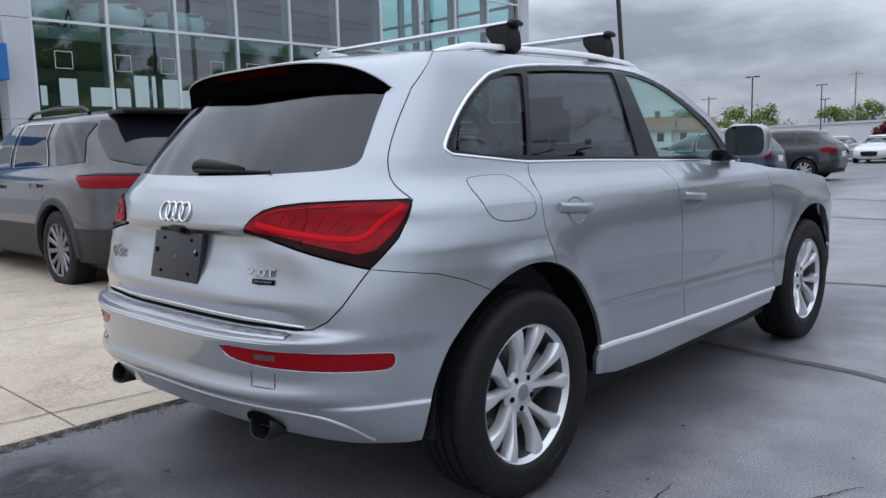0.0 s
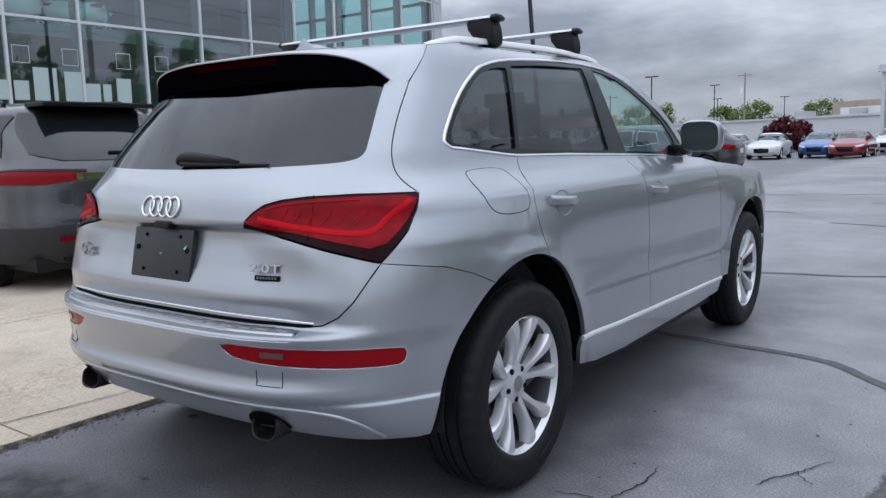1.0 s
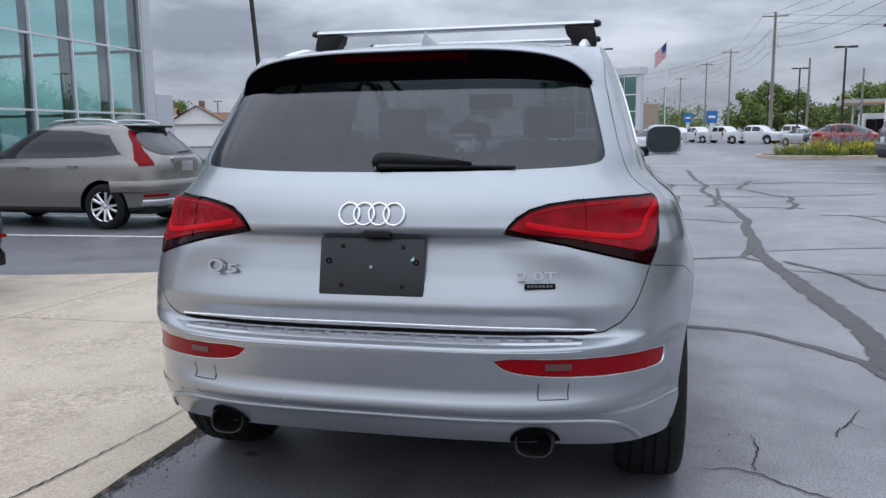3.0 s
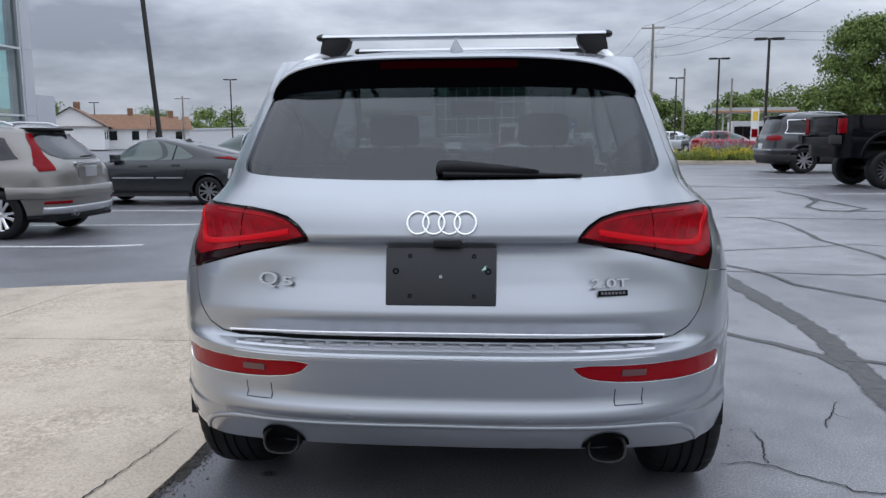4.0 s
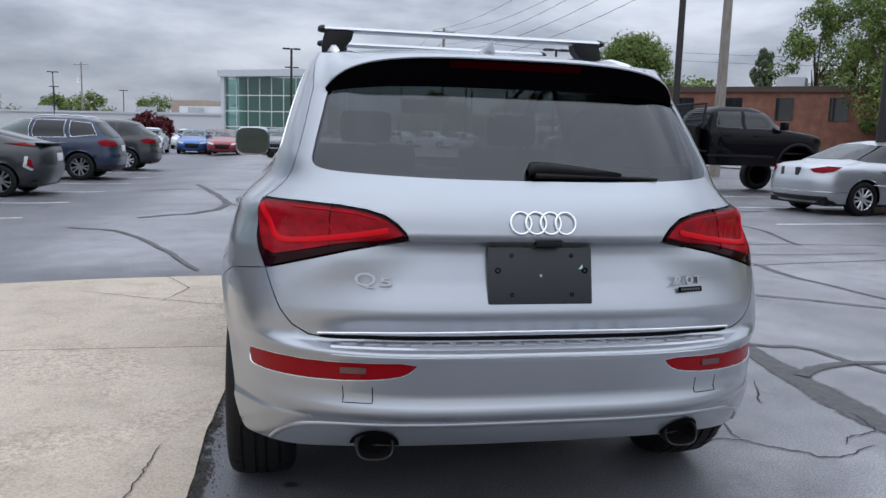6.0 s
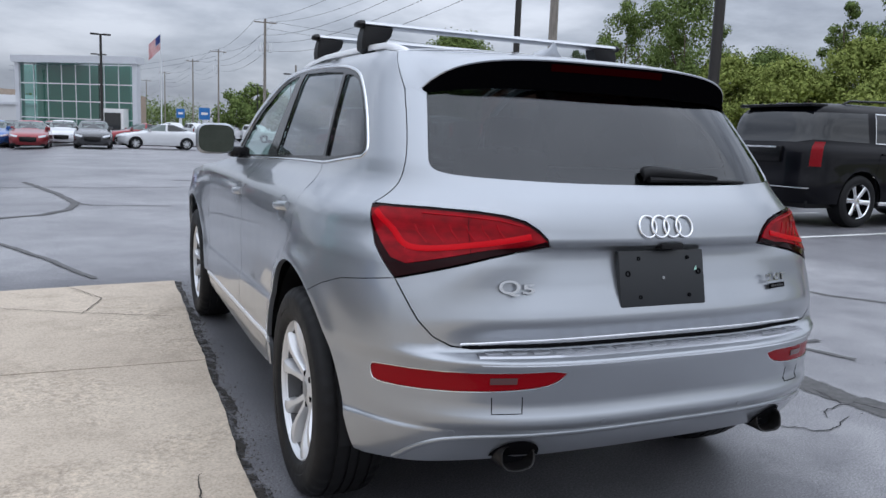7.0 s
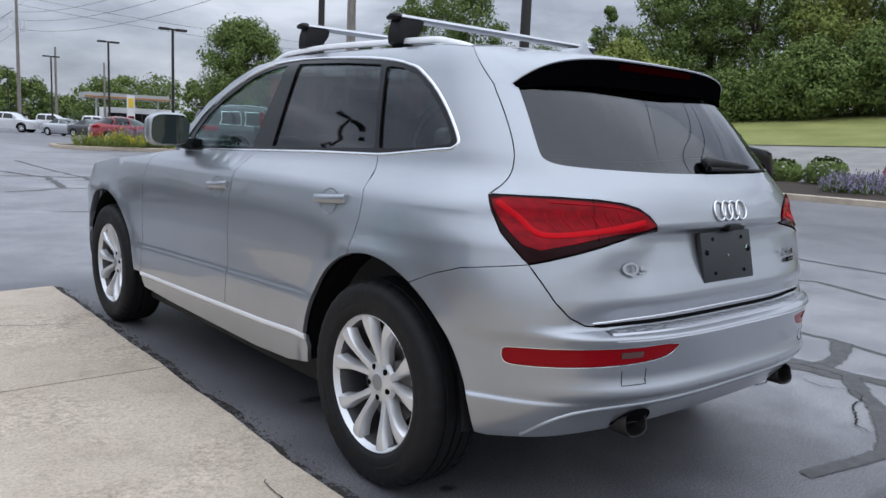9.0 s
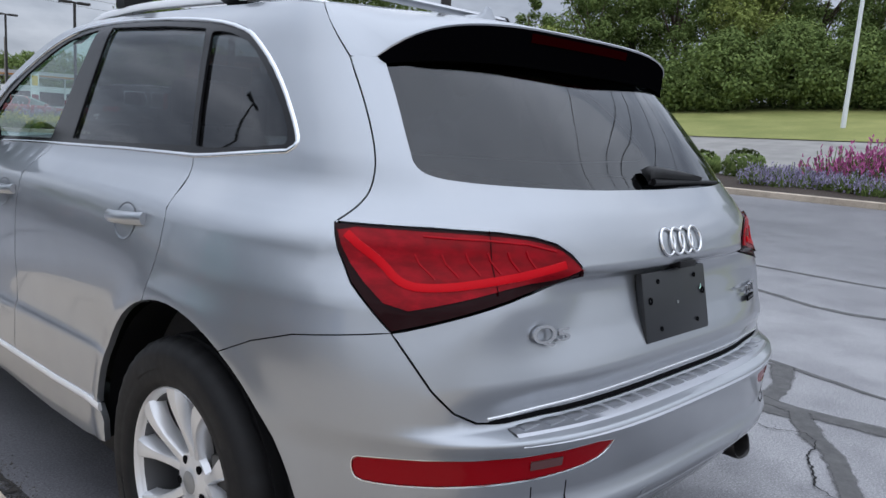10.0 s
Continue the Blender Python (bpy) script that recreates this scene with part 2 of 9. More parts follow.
# ---- mesh helpers ----
def mesh_ob(name, bm, mats, parent=None, label="", smooth=None):
    me = bpy.data.meshes.new(name)
    bm.normal_update()
    bm.to_mesh(me)
    bm.free()
    for m in mats if isinstance(mats, (list, tuple)) else [mats]:
        me.materials.append(m)
    if smooth is not None:
        me.shade_smooth() if smooth >= 180 else me.set_sharp_from_angle(angle=radians(smooth))
        if smooth < 180:
            for p in me.polygons:
                p.use_smooth = True
    ob = new(name, me)
    if parent is not None:
        ob.parent = parent
    if label:
        ob["label"] = label
    return ob


def part(name, bm, material, parent, label="", smooth=40):
    return mesh_ob(name, bm, material, parent, label, smooth)


def thing(name, label, category, m=None, group="", kind=""):
    ob = new(name)
    ob.empty_display_size = 0.1
    if m is not None:
        ob.matrix_world = m
    return tagged(ob, label, category, group, kind)


def box(bm, x0, y0, z0, x1, y1, z1, bevel=0.0, m=None):
    r = bmesh.ops.create_cube(bm, size=1.0)
    vs = r["verts"]
    for v in vs:
        v.co = Vector(((x0 + x1) / 2 + v.co.x * (x1 - x0), (y0 + y1) / 2 + v.co.y * (y1 - y0), (z0 + z1) / 2 + v.co.z * (z1 - z0)))
    if bevel:
        es = list({e for v in vs for e in v.link_edges})
        out = bmesh.ops.bevel(bm, geom=es, offset=bevel, segments=2, affect="EDGES", profile=0.6)
        vs = list({v for f in out["faces"] for v in f.verts} | {v for v in vs if v.is_valid})
    if m is not None:
        bmesh.ops.transform(bm, matrix=m, verts=vs)
    return vs


def tube(bm, a, b, r0, r1=None, n=10, caps=True):
    a, b = Vector(a), Vector(b)
    r1 = r0 if r1 is None else r1
    q = (b - a).to_track_quat("Z", "Y").to_matrix()
    rings = []
    for c, r in ((a, r0), (b, r1)):
        rings.append([bm.verts.new(c + q @ Vector((r * math.cos(2 * math.pi * i / n), r * math.sin(2 * math.pi * i / n), 0))) for i in range(n)])
    for i in range(n):
        bm.faces.new((rings[0][i], rings[0][(i + 1) % n], rings[1][(i + 1) % n], rings[1][i]))
    if caps:
        bm.faces.new(rings[0][::-1])
        bm.faces.new(rings[1])
    return rings


def lathe(bm, prof, n=48, axis="x", mat=0, closed=False):
    """Turns a profile of (offset along the axis, radius) round the axis."""
    rings = []
    for a, r in prof:
        ring = []
        for i in range(n):
            c, s = math.cos(2 * math.pi * i / n) * r, math.sin(2 * math.pi * i / n) * r
            ring.append(bm.verts.new((a, c, s) if axis == "x" else (c, s, a)))
        rings.append(ring)
    pairs = list(zip(rings, rings[1:])) + ([(rings[-1], rings[0])] if closed else [])
    for p, q in pairs:
        for i in range(n):
            f = bm.faces.new((p[i], p[(i + 1) % n], q[(i + 1) % n], q[i]))
            f.material_index = mat
    return rings


def ribbon(bm, pts, w0, w1, lift, ragged, taper=False):
    """A strip along a line on the ground, from one width to another, its two borders ragged on their own."""
    uv = bm.loops.layers.uv.new("across")
    n, last = len(pts), None
    for i, (x, y) in enumerate(pts):
        x0, y0 = pts[max(i - 1, 0)]
        x1, y1 = pts[min(i + 1, n - 1)]
        d = Vector((x1 - x0, y1 - y0, 0)).normalized()
        w = .5 * (w0 + (w1 - w0) * i / (n - 1))
        if taper:
            w *= .25 + .75 * math.sin(math.pi * (i + .5) / n) ** .5
        row = []
        for k in (-1, -.4, .4, 1):
            side = 1 + ragged * (noise.noise((x * 2.3, y * 2.3, k + w0 * 40)) + .8 * noise.noise((x * 11, y * 11, k * 3)))
            px, py = x - k * d.y * w * side, y + k * d.x * w * side
            row.append(bm.verts.new((px, py, ground_z(px, py) + lift)))
        if last:
            for k in range(3):
                f = bm.faces.new((last[k], last[k + 1], row[k + 1], row[k]))
                for lp in f.loops:
                    lp[uv].uv = (0.0 if lp.vert in (last[0], row[0], last[3], row[3]) else 1.0, 0.0)
        last = row


def wander(pts, step=0.12, amp=0.05, seed=0.0):
    """A line through the points that wavers as a crack does."""
    out = []
    for (x0, y0), (x1, y1) in zip(pts, pts[1:]):
        n = max(2, int(math.hypot(x1 - x0, y1 - y0) / step))
        for i in range(n):
            t = i / n
            x, y = x0 + (x1 - x0) * t, y0 + (y1 - y0) * t
            out.append((x + amp * noise.noise((x * 1.9, y * 1.9, seed)) + 0.4 * amp * noise.noise((x * 7, y * 7, seed + 3)),
                        y + amp * noise.noise((x * 1.9, y * 1.9, seed + 9)) + 0.4 * amp * noise.noise((x * 7, y * 7, seed + 5))))
    out.append(pts[-1])
    return out


def smoothstep(a, b, v):
    t = min(max((v - a) / (b - a), 0.0), 1.0)
    return t * t * (3 - 2 * t)


def ground_z(x, y):
    near = 1 - smoothstep(26, 44, y)
    bank = 4.2 * min(max((x - 22.5) / 29.5, 0.0), 1.0)
    return bank * near + 2.7 * smoothstep(21, 66, x) * (1 - near) - 0.17 * smoothstep(-1.8, -5.6, x) * smoothstep(0.5, 6.5, y)


# ---- ground ----
def sheet(name, xs, ys, zf, mat, label, category, keep=None):
    bm = bmesh.new()
    g = [[bm.verts.new((x, y, zf(x, y))) for x in xs] for y in ys]
    for j in range(len(ys) - 1):
        for i in range(len(xs) - 1):
            bm.faces.new((g[j][i], g[j][i + 1], g[j + 1][i + 1], g[j + 1][i]))
    ob = mesh_ob(name, bm, mat, smooth=180)
    return tagged(ob, label, category, kind="structure")


axis_x = [-2600, -900, -320, -120, -60, -34] + [round(-20 + 0.8 * i, 2) for i in range(51)] + [21.5, 22.5] + [24 + 2 * i for i in range(14)] + [52, 56, 60, 66, 120, 320, 900, 2600]
axis_y = [-900, -300, -90, -40, -16] + [round(-8 + 0.8 * i, 2) for i in range(56)] + [48, 70, 120, 320, 900, 2600]
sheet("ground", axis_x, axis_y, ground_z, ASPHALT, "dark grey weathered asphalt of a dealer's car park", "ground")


# ---- concrete apron beside the car ----
def apron_far(x):
    return 4.0 + 0.13 * (x + 0.94)


def apron_edge(y):
    return -1.05 + 0.028 * y + 0.02 * noise.noise((0.3, y * 2.3, 1.7)) + 0.008 * noise.noise((4.3, y * 11.0, 0.7))


apron = thing("concrete_apron", "worn beige concrete apron with cracked joints beside the asphalt", "pavement", kind="structure")
JX, JY = [-30.0, -16.0, -10.4, -6.9, -3.45, None], [-30.0, -8.0, -3.2, -0.75, 1.65, None]


def slab(i, j):
    bm = bmesh.new()
    nx, ny = (12, 30)
    top = []
    for b in range(ny + 1):
        row = []
        for a in range(nx + 1):
            v = b / ny
            y0, y1 = JY[j] + 0.006, (JY[j + 1] or 0)
            x0 = JX[i] + 0.006
            ymid = y0 + (y1 - y0) * v if JY[j + 1] is not None else y0 + (3.9 - y0) * v
            x1 = JX[i + 1] - 0.006 if JX[i + 1] is not None else apron_edge(ymid)
            x = x0 + (x1 - x0) * a / nx
            y_end = y1 - 0.006 if JY[j + 1] is not None else apron_far(x) + 0.015 * noise.noise((x * 3, 1, 2))
            y = y0 + (y_end - y0) * v
            row.append(bm.verts.new((x, y, ground_z(x, y) + 0.016)))
        top.append(row)
    for b in range(ny):
        for a in range(nx):
            bm.faces.new((top[b][a], top[b][a + 1], top[b + 1][a + 1], top[b + 1][a]))
    rim = [top[0][a] for a in range(nx)] + [top[b][nx] for b in range(ny)] + [top[ny][a] for a in range(nx, 0, -1)] + [top[b][0] for b in range(ny, 0, -1)]
    low = [bm.verts.new(v.co - Vector((0, 0, 0.06))) for v in rim]
    for k in range(len(rim)):
        q = (k + 1) % len(rim)
        bm.faces.new((rim[q], rim[k], low[k], low[q]))
    return mesh_ob("concrete_panel", bm, CONCRETE, apron, smooth=35)


for i in range(5):
    for j in range(5):
        slab(i, j)


# ---- the silver car: outer skin as a smooth function of height and bearing ----
YS, YF = 0.10, 2.95


def curve(xs, ys):
    """A smooth curve through a few stations."""
    xs, ys = [float(v) for v in xs], [float(v) for v in ys]
    h = [b - a for a, b in zip(xs, xs[1:])]
    d = [(b - a) / k for a, b, k in zip(ys, ys[1:], h)]
    m = [d[0]] + [0.0] * (len(xs) - 2) + [d[-1]]
    for i in range(1, len(xs) - 1):
        if d[i - 1] * d[i] > 0:
            w1, w2 = 2 * h[i] + h[i - 1], h[i] + 2 * h[i - 1]
            m[i] = (w1 + w2) / (w1 / d[i - 1] + w2 / d[i])

    def f(x):
        x = min(max(x, xs[0]), xs[-1])
        i = 0
        while i < len(xs) - 2 and x > xs[i + 1]:
            i += 1
        t = (x - xs[i]) / h[i]
        return (2 * t ** 3 - 3 * t * t + 1) * ys[i] + (t ** 3 - 2 * t * t + t) * h[i] * m[i] + (3 * t * t - 2 * t ** 3) * ys[i + 1] + (t ** 3 - t * t) * h[i] * m[i + 1]

    return f


def creased(xs, ys, breaks):
    """A curve of smooth stretches that meet in creases."""
    cut = [0] + [xs.index(b) for b in breaks] + [len(xs) - 1]
    runs = [curve(xs[a:b + 1], ys[a:b + 1]) for a, b in zip(cut, cut[1:])]

    def f(x):
        for b, r in zip(breaks, runs):
            if x <= b:
                return r(x)
        return runs[-1](x)

    return f


side_w = creased((.20, .30, .40, .47, .568, .60, .66, .75, .88, .96, 1.025, 1.05, 1.085, 1.12, 1.19, 1.30, 1.41, 1.50, 1.56, 1.60),
                 (.86, .888, .902, .906, .906, .898, .899, .904, .902, .894, .882, .862, .820, .790, .764, .727, .688, .652, .60, .50), (.568, 1.025))
side_s = curve((.20, .30, .40, .47, .55, .60, .66, .75, .88, .96, 1.025, 1.05, 1.085), (.86, .888, .902, .906, .907, .907, .908, .908, .902, .894, .882, .862, .820))
rear_y = creased((.20, .27, .36, .42, .462, .476, .495, .512, .530, .60, .656, .668, .682, .70, .735, .757, .775, .86, .945, .972, 1.03, 1.08, 1.145, 1.25, 1.35, 1.43, 1.50, 1.60),
                 (-.62, -.69, -.780, -.828, -.853, -.872, -.876, -.870, -.858, -.866, -.871, -.864, -.785, -.779, -.792, -.804, -.798, -.762, -.741, -.780, -.763, -.736, -.675, -.585, -.492, -.412, -.365, -.34),
                 (.476, .512, .530, .668, .757, .972))
rear_c = curve((.20, .27, .36, .42, .47, .53, .60, .656, .70, .757, .86, .945, 1.03, 1.08, 1.145, 1.25, 1.35, 1.43, 1.50, 1.60),
               (-.62, -.70, -.800, -.842, -.860, -.868, -.871, -.871, -.858, -.836, -.797, -.780, -.763, -.736, -.675, -.585, -.492, -.412, -.365, -.34))


def rear_at(z, a):
    """The tail's profile: stepped and creased across the middle, smooth towards the corners."""
    f = smoothstep(.76, .93, z)
    g = 1 - smoothstep(.55, .62, z)
    k = smoothstep(.50 - .12 * f, .88 - .24 * f + .08 * g, a)
    return rear_y(z) * (1 - k) + rear_c(z) * k


front_y = curve((.20, .30, .45, .60, .75, .90, 1.0, 1.10), (3.62, 3.69, 3.73, 3.73, 3.70, 3.62, 3.50, 3.40))
power = curve((.27, .45, .62, .68, .80, .90, 1.0, 1.06, 1.20, 1.45), (3.3, 3.3, 3.3, 3.5, 3.6, 3.5, 3.1, 3.2, 3.6, 3.6))
ARCH_R, AX_Z = 0.458, 0.365


def half_w(y, z):
    w = side_w(z - .03 * (1.2 - y) * min(1., 1.4 * max(0., 1 - abs(z - .60) / .22)))
    if z < .9:
        f = smoothstep(.05, .55, y) * (1 - smoothstep(2.2, 2.6, y))
        w = w * f + side_s(z) * (1 - f)
    k = max(0., min(1., (z - .25) / .1)) * max(0., min(1., (1.06 - z) / .22))
    w += .03 * k * math.exp(-((y + .1) / .42) ** 2) + .022 * k * math.exp(-((y - 2.85) / .45) ** 2)
    for ay in (-0.005, 2.807):
        r = math.hypot(y - ay, z - AX_Z)
        if r < 0.75 and z > 0.3:
            w += 0.010 * math.exp(-((r - ARCH_R) / 0.045) ** 2)
    return w


def skin(u, z):
    """The point of the outer skin at bearing u (0 at the middle of the tail, then along the flank to the nose) and height z."""
    s, a = (1 if u >= 0 else -1), abs(u)
    side = math.pi / 2 + YF - YS
    if a < math.pi / 2:
        n, L, y = power(z), YS - rear_at(z, a), 0.0
        sa, ca = math.sin(a), max(math.cos(a), 1e-9)
        for _ in range(3):
            w = half_w(y, z)
            r = ((sa / w) ** n + (ca / L) ** n) ** (-1 / n)
            y = YS - r * ca
        if z < .475:
            r += .009 * (1 - smoothstep(.454, .468, z)) * smoothstep(.60, .80, a)
        return Vector((s * r * sa, YS - r * ca, z))
    if a <= side:
        y = YS + a - math.pi / 2
        return Vector((s * half_w(y, z), y, z))
    a = min(a - side, math.pi / 2)
    w, L, n = half_w(YF, z), front_y(z) - YF, 2.7
    r = ((math.cos(a) / w) ** n + (math.sin(a) / L) ** n) ** (-1 / n)
    return Vector((s * r * math.cos(a), YF + r * math.sin(a), z))


def skin_normal(u, z):
    e = 0.004
    n = (skin(u + e, z) - skin(u - e, z)).cross(skin(u, z + e) - skin(u, z - e))
    return n.normalized()


def at_side(y, z):
    """Bearing and height of the skin at a place along the flank."""
    if y >= YS:
        return (math.pi / 2 + y - YS, z)
    n, x = power(z), .6
    for _ in range(5):
        L = YS - rear_at(z, math.atan2(x, YS - y))
        x = half_w(y, z) * max(1 - ((YS - y) / L) ** n, 0.0) ** (1 / n)
    return (math.atan2(x, YS - y), z)


def at_rear(x, z):
    n, y = power(z), -0.6
    for _ in range(8):
        L = YS - rear_at(z, math.atan2(abs(x), YS - y))
        y = YS - L * max(1 - (abs(x) / half_w(y, z)) ** n, 0.0) ** (1 / n)
    return (math.copysign(math.atan2(abs(x), YS - y), x), z)


def rounded(poly, times=2, closed=True):
    """Corner cutting."""
    for _ in range(times):
        out, n = [], len(poly)
        for i in range(n if closed else n - 1):
            (a, b), (c, d) = poly[i], poly[(i + 1) % n]
            out += [(a * .75 + c * .25, b * .75 + d * .25), (a * .25 + c * .75, b * .25 + d * .75)]
        poly = out if closed else [poly[0]] + out + [poly[-1]]
    return poly


def resample(poly, step, closed=True):
    out, n = [], len(poly)
    for i in range(n if closed else n - 1):
        (a, b), (c, d) = poly[i], poly[(i + 1) % n]
        k = max(1, round(math.hypot(c - a, d - b) / step))
        out += [(a + (c - a) * j / k, b + (d - b) * j / k) for j in range(k)]
    return out if closed else out + [poly[-1]]


def area(p):
    return sum(a[0] * b[1] - b[0] * a[1] for a, b in zip(p, p[1:] + p[:1])) / 2


def inset(p, g):
    """Shrinks a polygon by g."""
    if not g:
        return p
    s, n, out = (1 if area(p) > 0 else -1), len(p), []
    for i in range(n):
        (a, b), (c, d) = p[i - 1], p[(i + 1) % n]
        l = math.hypot(c - a, d - b) or 1
        out.append((p[i][0] - s * g * (d - b) / l, p[i][1] + s * g * (c - a) / l))
    return out


def inside(p, x, y):
    c, n = False, len(p)
    for i in range(n):
        (a, b), (e, f) = p[i - 1], p[i]
        if (b > y) != (f > y) and x < (e - a) * (y - b) / (f - b) + a:
            c = not c
    return c


def kept(loops, x, y):
    return inside(loops[0], x, y) and not any(inside(h, x, y) for h in loops[1:])


def skin_panel(name, poly, mat, parent, label="", step=0.03, gap=0.0022, depth=0.018, out=0.0, holes=(), grid=None, flip=False, surface=None, creases=()):
    """A panel of the skin: the polygon in bearing and height, its edges turned in by depth."""
    loops = [inset(resample(poly, step), gap)] + [inset(resample(h, step), -gap) for h in holes]
    if area(loops[0]) < 0:
        loops[0].reverse()
    for h in loops[1:]:
        if area(h) > 0:
            h.reverse()
    pts, edges = [], []
    for lp in loops:
        k = len(pts)
        pts += [Vector(p) for p in lp]
        edges += [(k + i, k + (i + 1) % len(lp)) for i in range(len(lp))]
    g = grid or step
    for line_ in creases:
        run = resample(line_, g * .6, False)
        ok = [kept(loops, *p) for p in run]
        for i, p in enumerate(run):
            pts.append(Vector(p)) if ok[i] else None
            if i and ok[i] and ok[i - 1]:
                edges.append((len(pts) - 2, len(pts) - 1))
    us, zs = [p[0] for p in loops[0]], [p[1] for p in loops[0]]
    edge = np.array([tuple(p) for p in pts])
    ku = 0
    u = math.floor(min(us) / g) * g
    while u < max(us):
        z = math.floor(min(zs) / g) * g
        while z < max(zs):
            if inside(loops[0], u, z) and not any(inside(h, u, z) for h in loops[1:]):
                if np.min((edge[:, 0] - u) ** 2 + (edge[:, 1] - z) ** 2) > (0.78 * g) ** 2:
                    pts.append(Vector((u, z)))
            z += g
        u += g
        ku += 1
    made, _, faces = delaunay(pts, edges, [], 0, 1e-6)[:3]
    faces = [f for f in faces if kept(loops, sum(made[i][0] for i in f) / len(f), sum(made[i][1] for i in f) / len(f))]
    faces = [f for f in faces if abs(area([tuple(made[i]) for i in f])) > 1e-11]
    bm = bmesh.new()
    vs, nrm = [], []
    for p in made:
        if surface:
            q, nn = surface(p[0], p[1])
        else:
            q, nn = skin(p[0], p[1]), skin_normal(p[0], p[1])
        q = q + nn * out
        if flip:
            q, nn = Vector((-q.x, q.y, q.z)), Vector((-nn.x, nn.y, nn.z))
        vs.append(bm.verts.new(q))
        nrm.append(nn)
    bm.verts.index_update()
    for f in faces:
        try:
            bm.faces.new([vs[i] for i in (f if not flip else f[::-1])])
        except ValueError:
            pass
    if depth:
        rim = [e for e in bm.edges if len(e.link_faces) == 1]
        low = {}
        for e in rim:
            for v in e.verts:
                if v not in low:
                    low[v] = bm.verts.new(v.co - nrm[v.index] * depth)
        for e in rim:
            l = e.link_loops[0]
            a, b = l.vert, l.link_loop_next.vert
            bm.faces.new((b, a, low[a], low[b]))
            e.smooth = False
    me = bpy.data.meshes.new(name)
    bm.to_mesh(me)
    bm.free()
    me.materials.append(mat)
    for p in me.polygons:
        p.use_smooth = True
    # the skin's own normals on the face of the panel, plain ones on its turned-in rim
    count = len(nrm)
    me.normals_split_custom_set([tuple(nrm[i]) if max(p.vertices) < count else (0.0, 0.0, 0.0) for p in me.polygons for i in p.vertices])
    ob = new(name, me)
    ob.parent = parent
    if label:
        ob["label"] = label
    return ob


def band(name, pts, width, mat, parent, label="", out=0.004, height=0.006, flip=False, closed=False):
    """A moulding of rounded section that runs along the skin."""
    bm = bmesh.new()
    n, rings = len(pts), []
    for i, (u, z) in enumerate(pts):
        c, nn = skin(u, z), skin_normal(u, z)
        a = skin(*pts[(i - 1) % n if closed else max(i - 1, 0)])
        b = skin(*pts[(i + 1) % n if closed else min(i + 1, n - 1)])
        d = (b - a).normalized()
        t = nn.cross(d).normalized()
        sect = [(-.5, -.004), (-.5, .55 * height), (-.3, .95 * height), (0, height), (.3, .95 * height), (.5, .55 * height), (.5, -.004)]
        rings.append([c + t * (k * width) + nn * (out - 0.004 + h) for k, h in sect])
    if flip:
        rings = [[Vector((-p.x, p.y, p.z)) for p in r] for r in rings]
    vr = [[bm.verts.new(p) for p in r] for r in rings]
    for i in range(n if closed else n - 1):
        p, q = vr[i], vr[(i + 1) % n]
        for k in range(len(p) - 1):
            bm.faces.new((p[k], p[k + 1], q[k + 1], q[k]))
    if not closed:
        bm.faces.new(vr[0])
        bm.faces.new(vr[-1][::-1])
    bmesh.ops.recalc_face_normals(bm, faces=bm.faces)
    return part(name, bm, mat, parent, label, 50)


from mathutils.geometry import delaunay_2d_cdt as delaunay

car = thing("silver_car", "silver metallic five-door sport utility car with roof bars, parked on asphalt", "car")


def mirror_line(half):
    """A line given from the middle of the tail outwards, carried over to the other side as well."""
    return [(-u, z) for u, z in half[::-1]] + [p for p in half if p[0] > 1e-6]


def arch_line(ay, a0, a1, n=14, r=ARCH_R):
    return [at_side(ay + r * math.cos(radians(a0 + (a1 - a0) * i / n)), AX_Z + r * math.sin(radians(a0 + (a1 - a0) * i / n))) for i in range(n + 1)]


RA, FA = -0.012, 2.807
def across(z):
    """A level line round the tail and its corners."""
    return mirror_line([at_rear(.85 * i / 24, z) for i in range(25)] + ([at_side(y, z) for y in (-.45, -.40, -.35, -.30)] if z < .50 else []))


SHOULDERS = [[at_side(y, z) for y in (-.40, -.35, -.3, -.25, -.2, -.15, -.1, -.05, 0, .1, .6, 1.2, 1.8, 2.1, 2.3)] for z in (.98, 1.0, 1.025, 1.05, 1.075, 1.10)]
WAIST = [[at_side(.30 + .1 * i, z + .03 * (1.2 - (.30 + .1 * i))) for i in range(20)] for z in (.55, .568, .578, .60, .63)]
# edges that neighbouring panels share
seam_line = [at_rear(.783, .866), at_side(-.42, .838), at_side(-.32, .806), at_side(RA + ARCH_R * math.cos(radians(119)), AX_Z + ARCH_R * math.sin(radians(119)))]
low_gap = [at_rear(0, .684), at_rear(.43, .684), at_rear(.60, .686), at_rear(.66, .694), at_rear(.705, .718), at_rear(.742, .762), at_rear(.765, .815), at_rear(.783, .866)]
lamp_side = [at_rear(.783, .866), at_side(-.505, .95), at_side(-.458, 1.01), at_side(-.424, 1.058)]
lamp_low = [at_rear(.383, .966), at_rear(.47, .950), at_rear(.55, .935), at_rear(.69, .897), at_rear(.783, .866)]
lamp_top = [at_rear(.383, .966), at_rear(.393, .987), at_rear(.416, 1.011), at_rear(.450, 1.033), at_rear(.50, 1.047), at_rear(.573, 1.056), at_rear(.68, 1.060), at_side(-.424, 1.058)]
